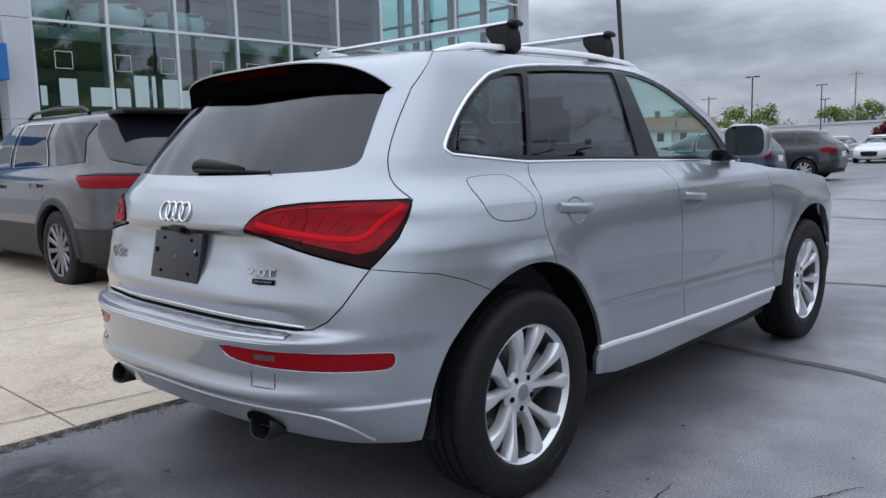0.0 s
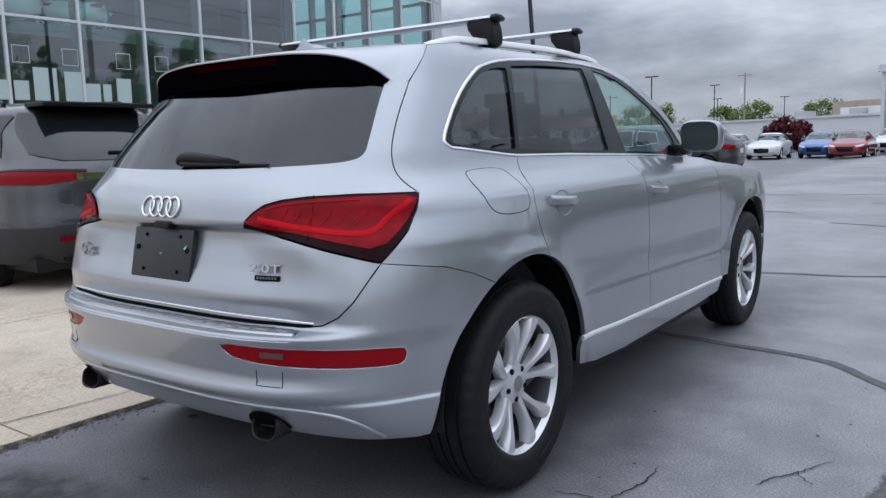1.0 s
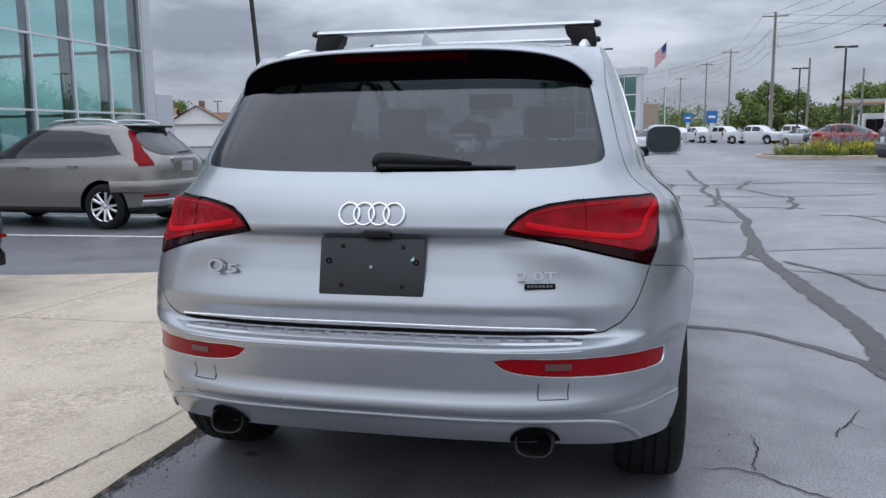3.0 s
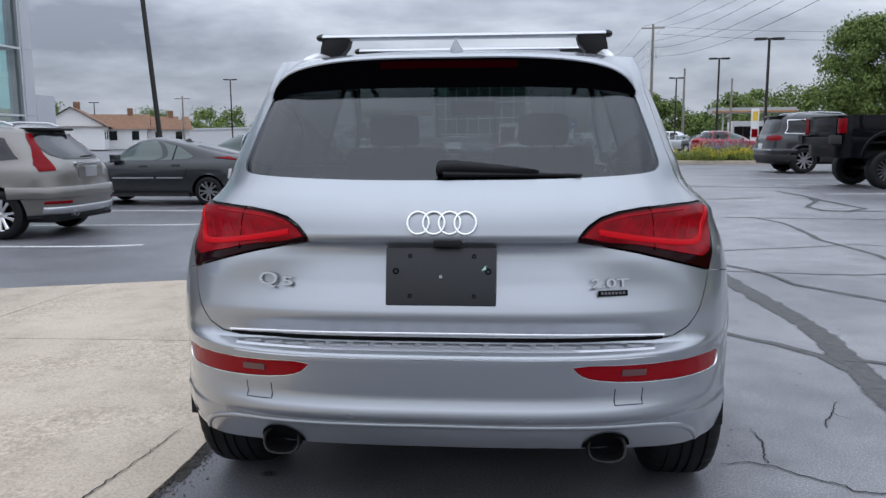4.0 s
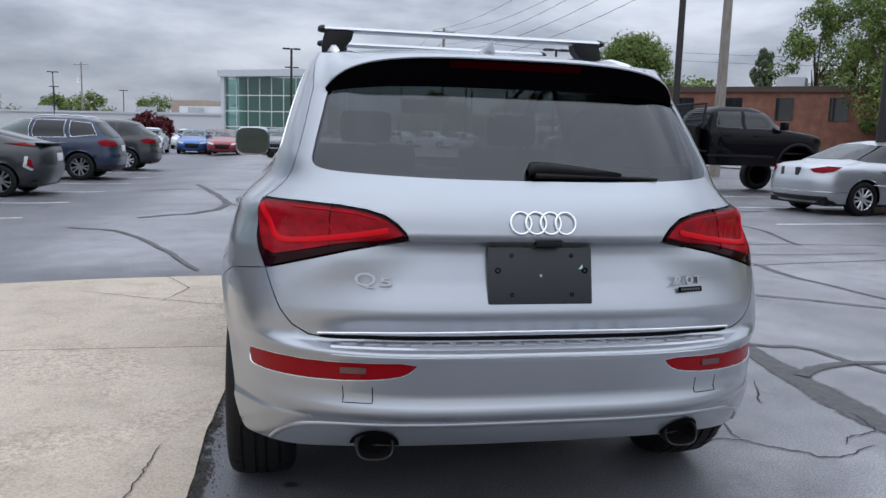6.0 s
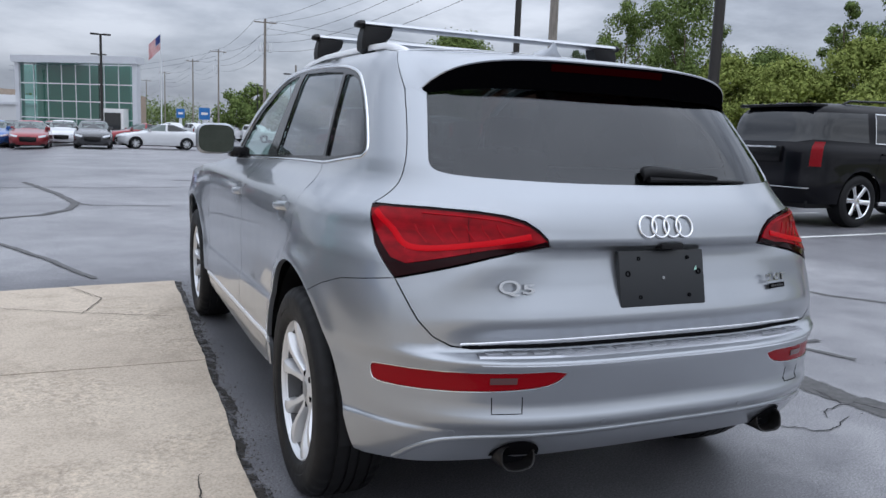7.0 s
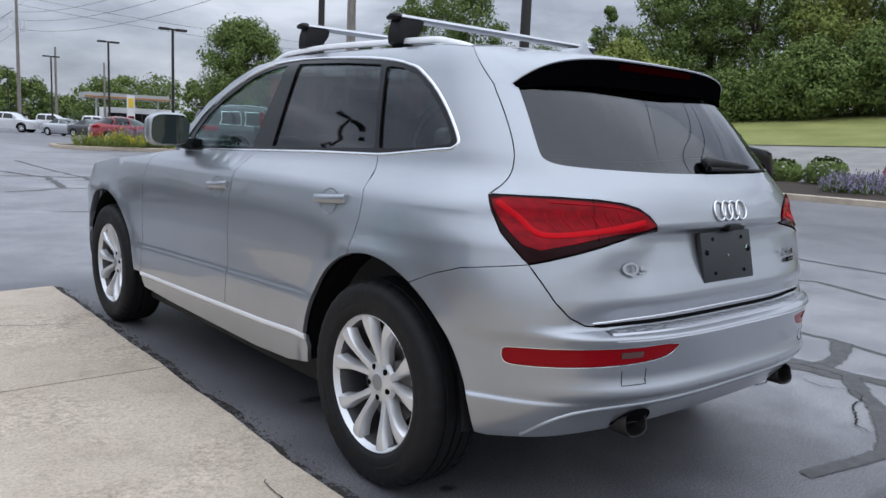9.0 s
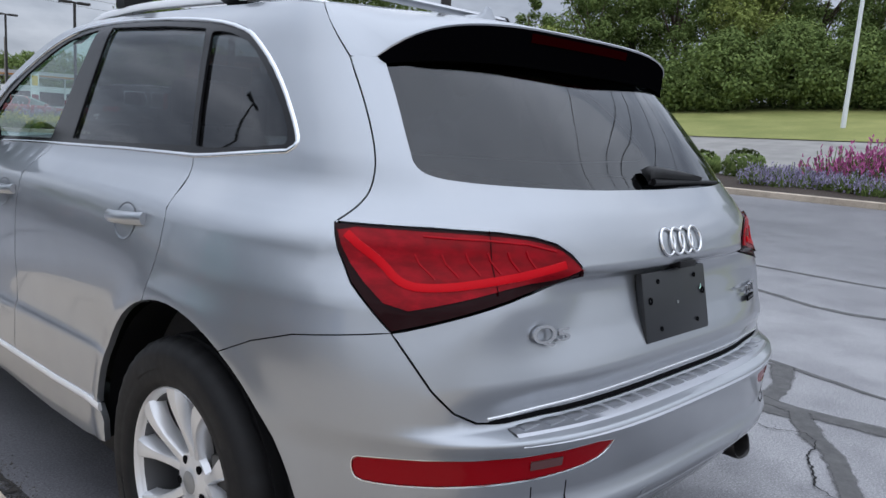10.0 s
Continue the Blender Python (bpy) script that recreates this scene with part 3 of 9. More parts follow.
pillar_gap = [at_side(-.424, 1.058), at_side(-.443, 1.095), at_side(-.444, 1.132), at_side(-.424, 1.197), at_side(-.348, 1.303), at_side(-.262, 1.402), at_side(-.215, 1.445), at_side(-.17, 1.49), at_side(-.13, 1.53)]
pillar_low = rounded(pillar_gap[:6], 2, False)
door_gap_r = [at_side(.122, .80), at_side(.104, .874), at_side(.091, .94), at_side(.098, 1.0), at_side(.125, 1.06), at_side(.150, 1.10), at_side(.180, 1.150)]
door_gap_f = [at_side(1.172, .412), at_side(1.155, .60), at_side(1.146, .79), at_side(1.142, .93), at_side(1.138, 1.0), at_side(1.13, 1.06), at_side(1.108, 1.128)]
fender_gap = [at_side(2.27, .392), at_side(2.25, .50), at_side(2.235, .70), at_side(2.225, .88), at_side(2.215, .97), at_side(2.18, 1.04), at_side(2.12, 1.085)]
belt = [at_side(-.20, 1.186), at_side(-.06, 1.172), at_side(.18, 1.150), at_side(.6, 1.143), at_side(1.108, 1.128), at_side(1.5, 1.115), at_side(1.93, 1.098)]
roof_trim = [at_side(*p) for p in ((-.20, 1.186), (-.226, 1.203), (-.215, 1.225), (-.18, 1.265), (-.12, 1.325), (-.04, 1.388), (.055, 1.443), (.159, 1.482), (.30, 1.506), (.5, 1.523), (.9, 1.541), (1.165, 1.533), (1.30, 1.512), (1.45, 1.468), (1.62, 1.398), (1.80, 1.30), (1.90, 1.20), (1.95, 1.11))]

# tail panels, one piece over the middle
bumper_low = [at_rear(0, .372), at_rear(.3, .372), at_rear(.45, .366), at_rear(.6, .352), at_rear(.72, .338), at_side(-.50, .328)]
bump_poly = mirror_line(low_gap + seam_line[1:] + arch_line(RA, 119, 184, 12)[1:])
bump_poly = bump_poly + mirror_line(bumper_low)[::-1]
refl = rounded([at_rear(.362, .640), at_rear(.382, .612), at_rear(.42, .594), at_rear(.52, .582), at_rear(.70, .573), at_rear(.80, .569), at_rear(.826, .571), at_rear(.832, .590), at_rear(.832, .614), at_rear(.825, .622), at_rear(.72, .629), at_rear(.55, .634)], 1)
refl_l = [(-u, z) for u, z in refl]
band("valance_edge", [at_rear(x, z) for x, z in rounded([(-.76, .345), (-.725, .405), (-.655, .440), (-.45, .452), (0, .456), (.45, .452), (.655, .440), (.725, .405), (.76, .345)], 3, False)], .016, SILVER, car, "raised edge of the lower valance", .003, .007)
skin_panel("rear_bumper", bump_poly, SILVER, car, "silver rear bumper", 0.018, gap=0.0012, holes=(refl, refl_l), creases=[across(z) for z in (.40, .44, .452, .457, .462, .468, .476, .495, .512, .530, .55, .60, .64, .656, .668, .677)])
glass_half = [at_rear(0, 1.139), at_rear(.25, 1.140), at_rear(.45, 1.146), at_rear(.58, 1.152), at_rear(.632, 1.160), at_rear(.648, 1.178), at_rear(.640, 1.215), at_rear(.612, 1.32), at_rear(.588, 1.41)]
glass_half = rounded(glass_half, 2, False)
hatch_poly = mirror_line([low_gap[0]] + low_gap[1:-1] + lamp_low[::-1] + lamp_top[1:-1] + pillar_low + [at_rear(.585, 1.43)])
hatch_hole = mirror_line(glass_half)
hatch_hole += mirror_line([at_rear(0, 1.425), at_rear(.3, 1.424), at_rear(.575, 1.418)])[::-1]
hatch = skin_panel("tailgate", hatch_poly, SILVER, car, "silver tailgate", 0.022, gap=0.003, holes=(hatch_hole,), creases=[across(z) for z in (.695, .707, .72, .735, .757, .775, .80, .92, .945, .96, .972, .99, 1.01)])
pane = mirror_line(glass_half) + mirror_line([at_rear(0, 1.45), at_rear(.3, 1.448), at_rear(.58, 1.43)])[::-1]
skin_panel("rear_window", pane, GLASS_REAR, hatch, "tinted rear window", 0.025, gap=-0.004, depth=0, out=-0.004)
for flip in (False, True):
    skin_panel("reflector", refl, REFLECT, car, "long red bumper reflector", 0.02, gap=0.003, depth=0.01, out=-0.003, flip=flip)
    for k in range(9):
        x = .40 + .047 * k
        if abs(x - .54) > .05:
            band("reflector_facet", resample([at_rear(x, .598), at_rear(x + .004, .624)], .012, False), 0.004, LENS_DEEP, car, "", -0.0005, 0.001, flip)
    band("reflector_trim", refl, 0.0035, CHROME, car, "", 0.001, 0.003, flip, True)
    skin_panel("reversing_lamp", [at_rear(.505, .621), at_rear(.575, .619), at_rear(.575, .601), at_rear(.505, .603)], LENS_CLEAR, car, "clear reversing lamp", 0.02, gap=0, depth=0.004, out=0.0005, flip=flip)
    lamp = skin_panel("tail_lamp", lamp_low + lamp_side[1:] + lamp_top[::-1][1:-1], LENS_DEEP, car, "red wraparound tail lamp", 0.012, gap=0.003, depth=0.02, out=0.003, flip=flip)
    # inner lens, its ribs, the seam at the tailgate and the light guide
    low_in = [(u, z + .006 + .022 * (i / 4) ** 1.5) for i, (u, z) in enumerate(lamp_low)]
    side_in = [(u, z + .022 * (1 - i / 3)) for i, (u, z) in enumerate(lamp_side)]
    lens = inset(resample(rounded(low_in + side_in[1:] + lamp_top[::-1][1:-1], 1), .014), .006)
    skin_panel("lens", lens, LENS_RED, lamp, "bright red lens", 0.012, gap=0.002, depth=0.006, out=0.0065, flip=flip)
    guide = [at_side(-.466, 1.038), at_rear(.765, .998), at_rear(.752, .950), at_rear(.70, .948), at_rear(.60, .963), at_rear(.50, .980), at_rear(.44, .992)]
    band("light_guide", resample(rounded(guide, 2, False), .015, False), 0.017, LENS_GLOW, lamp, "bright red light guide", 0.0115, 0.002, flip)
    for k in range(6):
        x = .715 - .038 * k
        band("lens_rib", resample([at_rear(x - .014, .965 + .004 * k), at_rear(x, .992 + .003 * k), at_rear(x + .004, 1.012 + .002 * k)], .012, False), 0.004, LENS_RIB, lamp, "", 0.0112, 0.0016, flip)
    band("upper_guide", resample([at_rear(.46, 1.020), at_rear(.52, 1.033), at_rear(.60, 1.040), at_rear(.70, 1.043)], .015, False), 0.0045, LENS_RIB, lamp, "", 0.0112, 0.0016, flip)
    band("lamp_seam", resample([at_rear(.603, .938), at_rear(.600, 1.0), at_rear(.590, 1.057)], .012, False), 0.0018, LENS_DEEP, lamp, "", 0.0112, 0.0014, flip)
    quarter = lamp_side + pillar_low[1:] + pillar_gap[6:] + [at_side(*p) for p in ((.0, 1.545), (.4, 1.553), (.9, 1.562), (1.2, 1.557), (1.40, 1.526), (1.60, 1.45), (1.80, 1.35), (1.95, 1.22), (2.02, 1.10))]
    quarter += roof_trim[::-1] + [belt[1]] + door_gap_r[::-1] + arch_line(RA, 73, 119, 8) + seam_line[::-1][1:-1]
    skin_panel("quarter_panel", quarter, SILVER, car, "silver rear quarter panel and roof frame", 0.025, gap=0.0015, flip=flip, creases=SHOULDERS)
    rear_door = door_gap_r + [belt[3]] + door_gap_f[::-1] + [at_side(.8, .425), at_side(.435, .447)] + arch_line(RA, 12, 73, 10)
    rd = skin_panel("rear_door", rear_door, SILVER, car, "silver rear door", 0.035, flip=flip, creases=SHOULDERS[:4] + WAIST)
    front_door = door_gap_f + [belt[5], belt[6]] + fender_gap[::-1] + [at_side(1.7, .402)]
    fd = skin_panel("front_door", front_door, SILVER, car, "silver front door", 0.04, flip=flip, creases=SHOULDERS[:4] + WAIST)
    rocker = [at_side(.43, .444), at_side(.8, .422), at_side(1.7, .399), at_side(2.275, .389), at_side(2.25, .31), at_side(1.9, .295), at_side(.9, .285), at_side(.6, .30), at_side(.42, .335), at_side(.41, .40)]
    skin_panel("rocker_panel", rocker, SILVER, car, "silver sill", 0.04, flip=flip)
    band("sill_moulding", resample([at_side(.425, .438), at_side(.8, .418), at_side(1.7, .397), at_side(2.27, .387)], .06, False), 0.022, BRIGHT, car, "bright sill moulding", 0.003, 0.007, flip)
    nose = math.pi / 2 + YF - YS
    fender = fender_gap + [at_side(2.3, 1.055), at_side(2.6, 1.03), at_side(2.9, .995), (nose + .3, .95), (nose + .6, .90), (nose + .6, .60), (nose + .25, .55)] + arch_line(FA, 24, 176, 16)
    skin_panel("front_fender", fender, SILVER, car, "silver front wing", 0.04, flip=flip)
    # side glass
    q_win = rounded([at_side(*p) for p in ((.304, 1.466), (.293, 1.480), (.17, 1.466), (.015, 1.398), (-.115, 1.300), (-.190, 1.217), (-.175, 1.196), (.178, 1.171), (.198, 1.183))], 1)
    r_win = [at_side(*p) for p in ((.345, 1.488), (.60, 1.506), (.99, 1.519), (.985, 1.152), (.6, 1.160), (.218, 1.174))]
    f_win = [at_side(*p) for p in ((1.092, 1.516), (1.20, 1.504), (1.32, 1.483), (1.45, 1.438), (1.61, 1.368), (1.75, 1.285), (1.83, 1.20), (1.86, 1.122), (1.165, 1.144))]
    skin_panel("quarter_window", q_win, GLASS_DARK, car, "dark tinted quarter window", 0.025, -0.006, 0, -0.013, flip=flip)
    skin_panel("door_window", r_win, GLASS_DARK, rd, "dark tinted window", 0.025, -0.006, 0, -0.013, flip=flip)
    skin_panel("door_window", f_win, GLASS_CLEAR, fd, "clear greenish window", 0.025, -0.006, 0, -0.013, flip=flip)
    # black frame round and between the panes
    skin_panel("window_frame", roof_trim + belt[::-1][:-1], BLACK, car, "gloss black window frame", 0.02, 0.0, 0.008, -0.003, flip=flip, holes=(q_win, r_win, f_win))
    loop = resample(rounded(roof_trim, 1, False) + [at_side(1.93, 1.098)] + belt[::-1][1:-1], .035)
    band("window_trim", loop, 0.013, CHROME, car, "bright chrome window surround", 0.001, 0.006, flip, True)
    fuel = rounded([at_side(*p) for p in ((-.165, 1.112), (.0, 1.116), (.062, 1.10), (.072, 1.04), (.060, .98), (.0, .965), (-.13, .968), (-.18, .99), (-.192, 1.05), (-.185, 1.10))], 2)
    if not flip:
        skin_panel("fuel_flap", fuel, SILVER, car, "round-cornered silver fuel flap", 0.02, 0.0, 0.001, 0.0008)
        band("fuel_flap_gap", resample(fuel, .012), 0.0026, SLOT, car, "", 0.0042, 0.0012, False, True)

# roof, screen and bonnet
roof_edge = curve((-.13, 0, .4, .9, 1.2, 1.4, 1.6, 1.8, 1.95, 2.02), (1.530, 1.545, 1.553, 1.562, 1.557, 1.526, 1.45, 1.35, 1.22, 1.10))
roof_mid = curve((-.13, 0, .4, .9, 1.2), (1.552, 1.577, 1.603, 1.610, 1.590))


def crown(name, ys, zmid, mat, label, drop=0.0, nx=16, fwd=0.0):
    """A skin spanned between the two flanks, bulged in the middle and bowed forward by fwd."""
    bm = bmesh.new()
    rows = []
    for y in ys:
        ze = roof_edge(y)
        x = skin(*at_side(y, ze)).x - 0.002
        rows.append([bm.verts.new((x * k / nx, y + fwd * (1 - (k / nx) ** 2), ze + (zmid(y) - ze) * (1 - abs(k / nx) ** 2.4) - drop)) for k in range(-nx, nx + 1)])
    for a, b in zip(rows, rows[1:]):
        for i in range(len(a) - 1):
            bm.faces.new((a[i], a[i + 1], b[i + 1], b[i]))
    return part(name, bm, mat, car, label, 180)


crown("roof", [-.13 + 1.33 * i / 20 for i in range(21)], roof_mid, SILVER, "silver roof")
crown("windscreen", [1.2 + 0.82 * i / 14 for i in range(15)], lambda y: roof_edge(y) + 0.024, GLASS_CLEAR, "clear windscreen", 0.004, fwd=0.10)
bon_edge = curve((2.02, 2.2, 2.6, 3.0, 3.4, 3.62), (1.09, 1.066, 1.03, .985, .915, .84))
bm = bmesh.new()
rows = []
for i in range(17):
    y = 2.0 + 1.62 * i / 16
    ze = bon_edge(y)
    x = (half_w(min(y, YF), ze) - 0.02) * (1 - 0.30 * smoothstep(2.9, 3.7, y))
    rows.append([bm.verts.new((x * k / 12, y + 0.10 * (1 - (k / 12) ** 2), ze + 0.045 * (1 - abs(k / 12) ** 3) - 0.004)) for k in range(-12, 13)])
for a, b in zip(rows, rows[1:]):
    for i in range(24):
        bm.faces.new((a[i], a[i + 1], b[i + 1], b[i]))
part("bonnet", bm, SILVER, car, "silver bonnet", 180)
nose = math.pi / 2 + YF - YS
skin_panel("front_bumper", [(nose + .36, .30)] + arch_line(FA, 6, 24, 4)[::-1] + [(nose + .25, .545), (nose + .62, .60), (nose + .62, .90), (nose + 1.2, .90), (nose + 1.57, .90), (nose + 1.57, .26), (nose + .5, .26)], SILVER, car, "silver front bumper", 0.05)
skin_panel("front_bumper", [(nose + .36, .30)] + arch_line(FA, 6, 24, 4)[::-1] + [(nose + .25, .545), (nose + .62, .60), (nose + .62, .90), (nose + 1.2, .90), (nose + 1.57, .90), (nose + 1.57, .26), (nose + .5, .26)], SILVER, car, "silver front bumper", 0.05, flip=True)

# spoiler: silver top, gloss black underside
bm_t, bm_u = bmesh.new(), bmesh.new()
rt, ru = [], []
N = 30
ax = skin(*at_side(-.13, roof_edge(-.13))).x - .002
corner = skin(*at_side(-.262, 1.402))


def lip(t):
    s = abs(t)
    return Vector((.606 * t, -.436 + .075 * s ** 3.6 + .055 * s ** 14, 1.513 - .058 * s ** 3.6 - .048 * s ** 14))


for i in range(-N, N + 1):
    t = i / N
    s = abs(t)
    A = Vector((ax * t, -.130, roof_edge(-.13) + (roof_mid(-.13) - roof_edge(-.13)) * (1 - s ** 2.4)))
    B = lip(t)
    C = skin(*at_rear(.597 * t, 1.418 - .026 * s ** 4)) + Vector((0, -0.006, -0.002))
    M1, M2 = A.lerp(B, .33) + Vector((0, 0, .007 * (1 - s ** 4))), A.lerp(B, .72) + Vector((0, 0, .006 * (1 - s ** 4)))
    E1, E2 = B + Vector((0, -.003, -.003)), B + Vector((0, -.001, -.007))
    U1 = E2.lerp(C, .5) + Vector((0, 0, -.003 * (1 - s)))
    rt.append([bm_t.verts.new(v) for v in (A, M1, M2, B, E1, E2)])
    ru.append([bm_u.verts.new(v) for v in (E2 + Vector((0, .001, .001)), U1, C, C + Vector((0, .05, .03)))])
outer = [skin(*at_side(y, z)) for y, z in ((-.133, 1.528), (-.170, 1.490), (-.215, 1.447), (-.262, 1.404))]
low_c = skin(*at_rear(.602, 1.388)) + Vector((0, -.002, 0))
outer += [outer[3].lerp(low_c, .5), low_c]
for sx in (1, -1):
    last = [v.co.copy() for v in (rt[-1] if sx > 0 else rt[0])]
    cols = []
    for f in (.5, 1.0):
        cols.append([bm_t.verts.new(Vector((sx * abs(p.x) * (1 - f) + sx * q.x * f, p.y * (1 - f) + q.y * f, p.z * (1 - f) + q.z * f + (.004 if f < 1 else 0)))) for p, q in zip(last, outer)])
    if sx > 0:
        rt += cols
    else:
        rt = cols[::-1] + rt
for rr, b in ((rt, bm_t), (ru, bm_u)):
    for p, q in zip(rr, rr[1:]):
        for k in range(len(p) - 1):
            b.faces.new((p[k + 1], p[k], q[k], q[k + 1]))
spoiler = part("roof_spoiler", bm_t, SILVER, hatch, "silver roof spoiler", 60)
part("spoiler_underside", bm_u, Mat("deep black underside", (.0015, .0015, .002), .5, 0.0, Specular_IOR_Level=.0).m, spoiler, "black underside", 60)
bm = bmesh.new()
for k in range(-8, 8):
    q = []
    for kk in (k, k + 1):
        t = .36 * kk / 8
        c = skin(*at_rear(.597 * t, 1.418)) + Vector((0, -.006, 0))
        e = lip(t) + Vector((0, -.001, -.0085))
        q.append((e.lerp(c, .04), e.lerp(c, .30)))
    bm.faces.new([bm.verts.new(v + Vector((0, -.002, -.003))) for v in (q[0][0], q[1][0], q[1][1], q[0][1])])
part("brake_lamp", bm, Mat("unlit brake lamp", (.014, .0004, .0008), .5, 0.0, Specular_IOR_Level=.0).m, spoiler, "dark red high brake lamp", 180)
# bumper details
GUARD = Mat("scuffed steel guard", (.46, .47, .50), .36, 1.0).m
band("tailgate_strip", mirror_line([at_rear(x, .705 - .006 * (x / .62) ** 2) for x in (0, .1, .2, .3, .4, .5, .58, .635)]), 0.008, CHROME, hatch, "thin chrome tailgate strip", 0.002, 0.005)
for sx in (0,):
    bm = bmesh.new()
    xs = [-.60 + 1.2 * i / 30 for i in range(31)]
    rows = []
    for x in xs:
        p = skin(*at_rear(x, .672))
        p2 = skin(*at_rear(x, .640))
        back = p.y + 0.075
        rows.append([bm.verts.new(v) for v in (Vector((x * .985, back, .683)), Vector((x, p.y - .002, .676)), Vector((x, p.y - .010, .668)), Vector((x, p2.y - .006, .655)), Vector((x, p2.y + .004, .650)))])
    for a, b in zip(rows, rows[1:]):
        for k in range(4):
            bm.faces.new((a[k], b[k], b[k + 1], a[k + 1]))
    pad = part("loading_sill_guard", bm, GUARD, car, "ribbed bright metal loading sill guard", 40)
    for i in range(18):
        x = -.55 + 1.10 * i / 17
        p = skin(*at_rear(x, .672))
        bm = bmesh.new()
        box(bm, x - .024, p.y + .014, .676, x + .024, p.y + .052, .6805, .0012)
        part("rib", bm, GUARD, pad)
band("tailgate_gap", resample(mirror_line([at_rear(x, .6905 + (.004 if x > .6 else 0)) for x in (0, .1, .2, .3, .4, .5, .58, .63)]), .03, False), 0.012, SLOT, car, "", 0.002, 0.003)
for sx in (1, -1):
    tow = [at_rear(sx * x, z) for x, z in ((.487, .566), (.487, .520), (.567, .518), (.567, .564))]
    band("tow_cover_gap", resample(tow, .015, False), 0.0028, SLOT, car, "", 0.0035, 0.0012)
# lower insert: a shelf line and a deeper panel
lowline = [at_rear(0, .470), at_rear(.3, .470), at_rear(.5, .466), at_rear(.62, .452), at_rear(.69, .428), at_rear(.735, .392), at_rear(.755, .365)]
# black band standing in for the shadow at the valance step
band("bumper_shadow_line", resample(rounded(mirror_line(lowline), 1, False), .03, False), 0.006, SLOT, car, "", 0.001, 0.0025)
for sx in (1, -1):
    # parking sensors, tow cover
    for x, z in ((.25, .488), (.655, .455)):
        u, z = at_rear(sx * x, z)
        c, nn = skin(u, z), skin_normal(u, z)
        bm = bmesh.new()
        rot = nn.to_track_quat("Z", "Y").to_matrix().to_4x4()
        lathe(bm, [(.0, .0095), (.0012, .0095), (.0014, .0085), (.0014, .0)], 16, "z")
        bmesh.ops.transform(bm, matrix=Matrix.Translation(c) @ rot, verts=bm.verts)
        part("parking_sensor", bm, SILVER, car)
    # exhaust tip
    bm = bmesh.new()
    prof = [(-.786, .86), (-.793, .90), (-.795, .97), (-.788, 1.04), (-.62, 1.04)]
    def squarish(c):
        return math.copysign(abs(c) ** .72, c)
    rings = []
    for y, k in prof:
        rings.append([bm.verts.new((sx * .472 + .054 * k * squarish(math.cos(a)), y + .012 * math.sin(a), .380 + .036 * k * squarish(math.sin(a)))) for a in [2 * math.pi * i / 28 for i in range(28)]])
    inn = [bm.verts.new((v.co.x, -.735, v.co.z)) for v in rings[0]]
    for p, q in zip([inn] + rings, rings):
        for i in range(28):
            bm.faces.new((p[i], p[(i + 1) % 28], q[(i + 1) % 28], q[i]))
    bmesh.ops.recalc_face_normals(bm, faces=bm.faces)
    bore = bmesh.new()
    bore.faces.new([bore.verts.new((v.co.x, -.755, v.co.z)) for v in inn])
    part("exhaust_bore", bore, SLOT, car, "black bore of the exhaust tip")
    part("exhaust_tip", bm, Mat("sooty exhaust steel", (0.034, 0.032, 0.032), 0.42, 0.8).m if sx == 1 else bpy.data.materials["sooty exhaust steel"], car, "sooty dark steel exhaust tip")
    bm = bmesh.new()
    u, zz = at_rear(sx * .472, .39)
    bm.faces.new([bm.verts.new(skin(*at_rear(sx * .472 + .070 * math.cos(a), max(.374, .374 + .058 * math.sin(a)))) + Vector((0, -.0035, 0))) for a in [math.pi * i / 19 for i in range(20)]])
    part("exhaust_recess", bm, SLOT, car)

# plate holder
bm = bmesh.new()
box(bm, -.157, -.010, -.083, .157, .008, .083, .006)
m = pose(0.0, -.768, .868, 78 - 90, 0, 0)
bmesh.ops.transform(bm, matrix=m, verts=bm.verts)
holder = part("plate_holder", bm, PLATE, hatch, "empty black plate holder")
for x, z, r in ((-.128, .015, .009), (.134, .015, .009), (-.087, .058, .006), (.094, .058, .006), (-.087, -.055, .006), (.094, -.055, .006), (.0, 0, .004)):
    bm = bmesh.new()
    lathe(bm, [(.0, r), (.002, r), (.002, r * .55), (-.004, r * .5), (-.004, 0)], 12, "z")
    bmesh.ops.transform(bm, matrix=m @ pose(x, -.0105, z, 90, 0, 0), verts=bm.verts)
    part("screw_hole", bm, SLOT if r > .005 else SATIN, holder)
bm = bmesh.new()
bm.faces.new([bm.verts.new(v) for v in ((0.115, -.0112, .018), (.128, -.0112, .020), (.127, -.0112, .033))])
bmesh.ops.transform(bm, matrix=m, verts=bm.verts)
part("sticker_scrap", bm, Mat("pale green scrap", (.35, .62, .52), .6).m, holder)
bm = bmesh.new()
box(bm, -.02, -.786, .955, .06, -.745, .972, .004)
part("handle_recess", bm, PLASTIC, hatch, "black tailgate grip")

# ring badge and lettering
def on_tail(x, z, off=0.004):
    u, zz = at_rear(x, z)
    return skin(u, zz) + Vector((0, -off, 0))


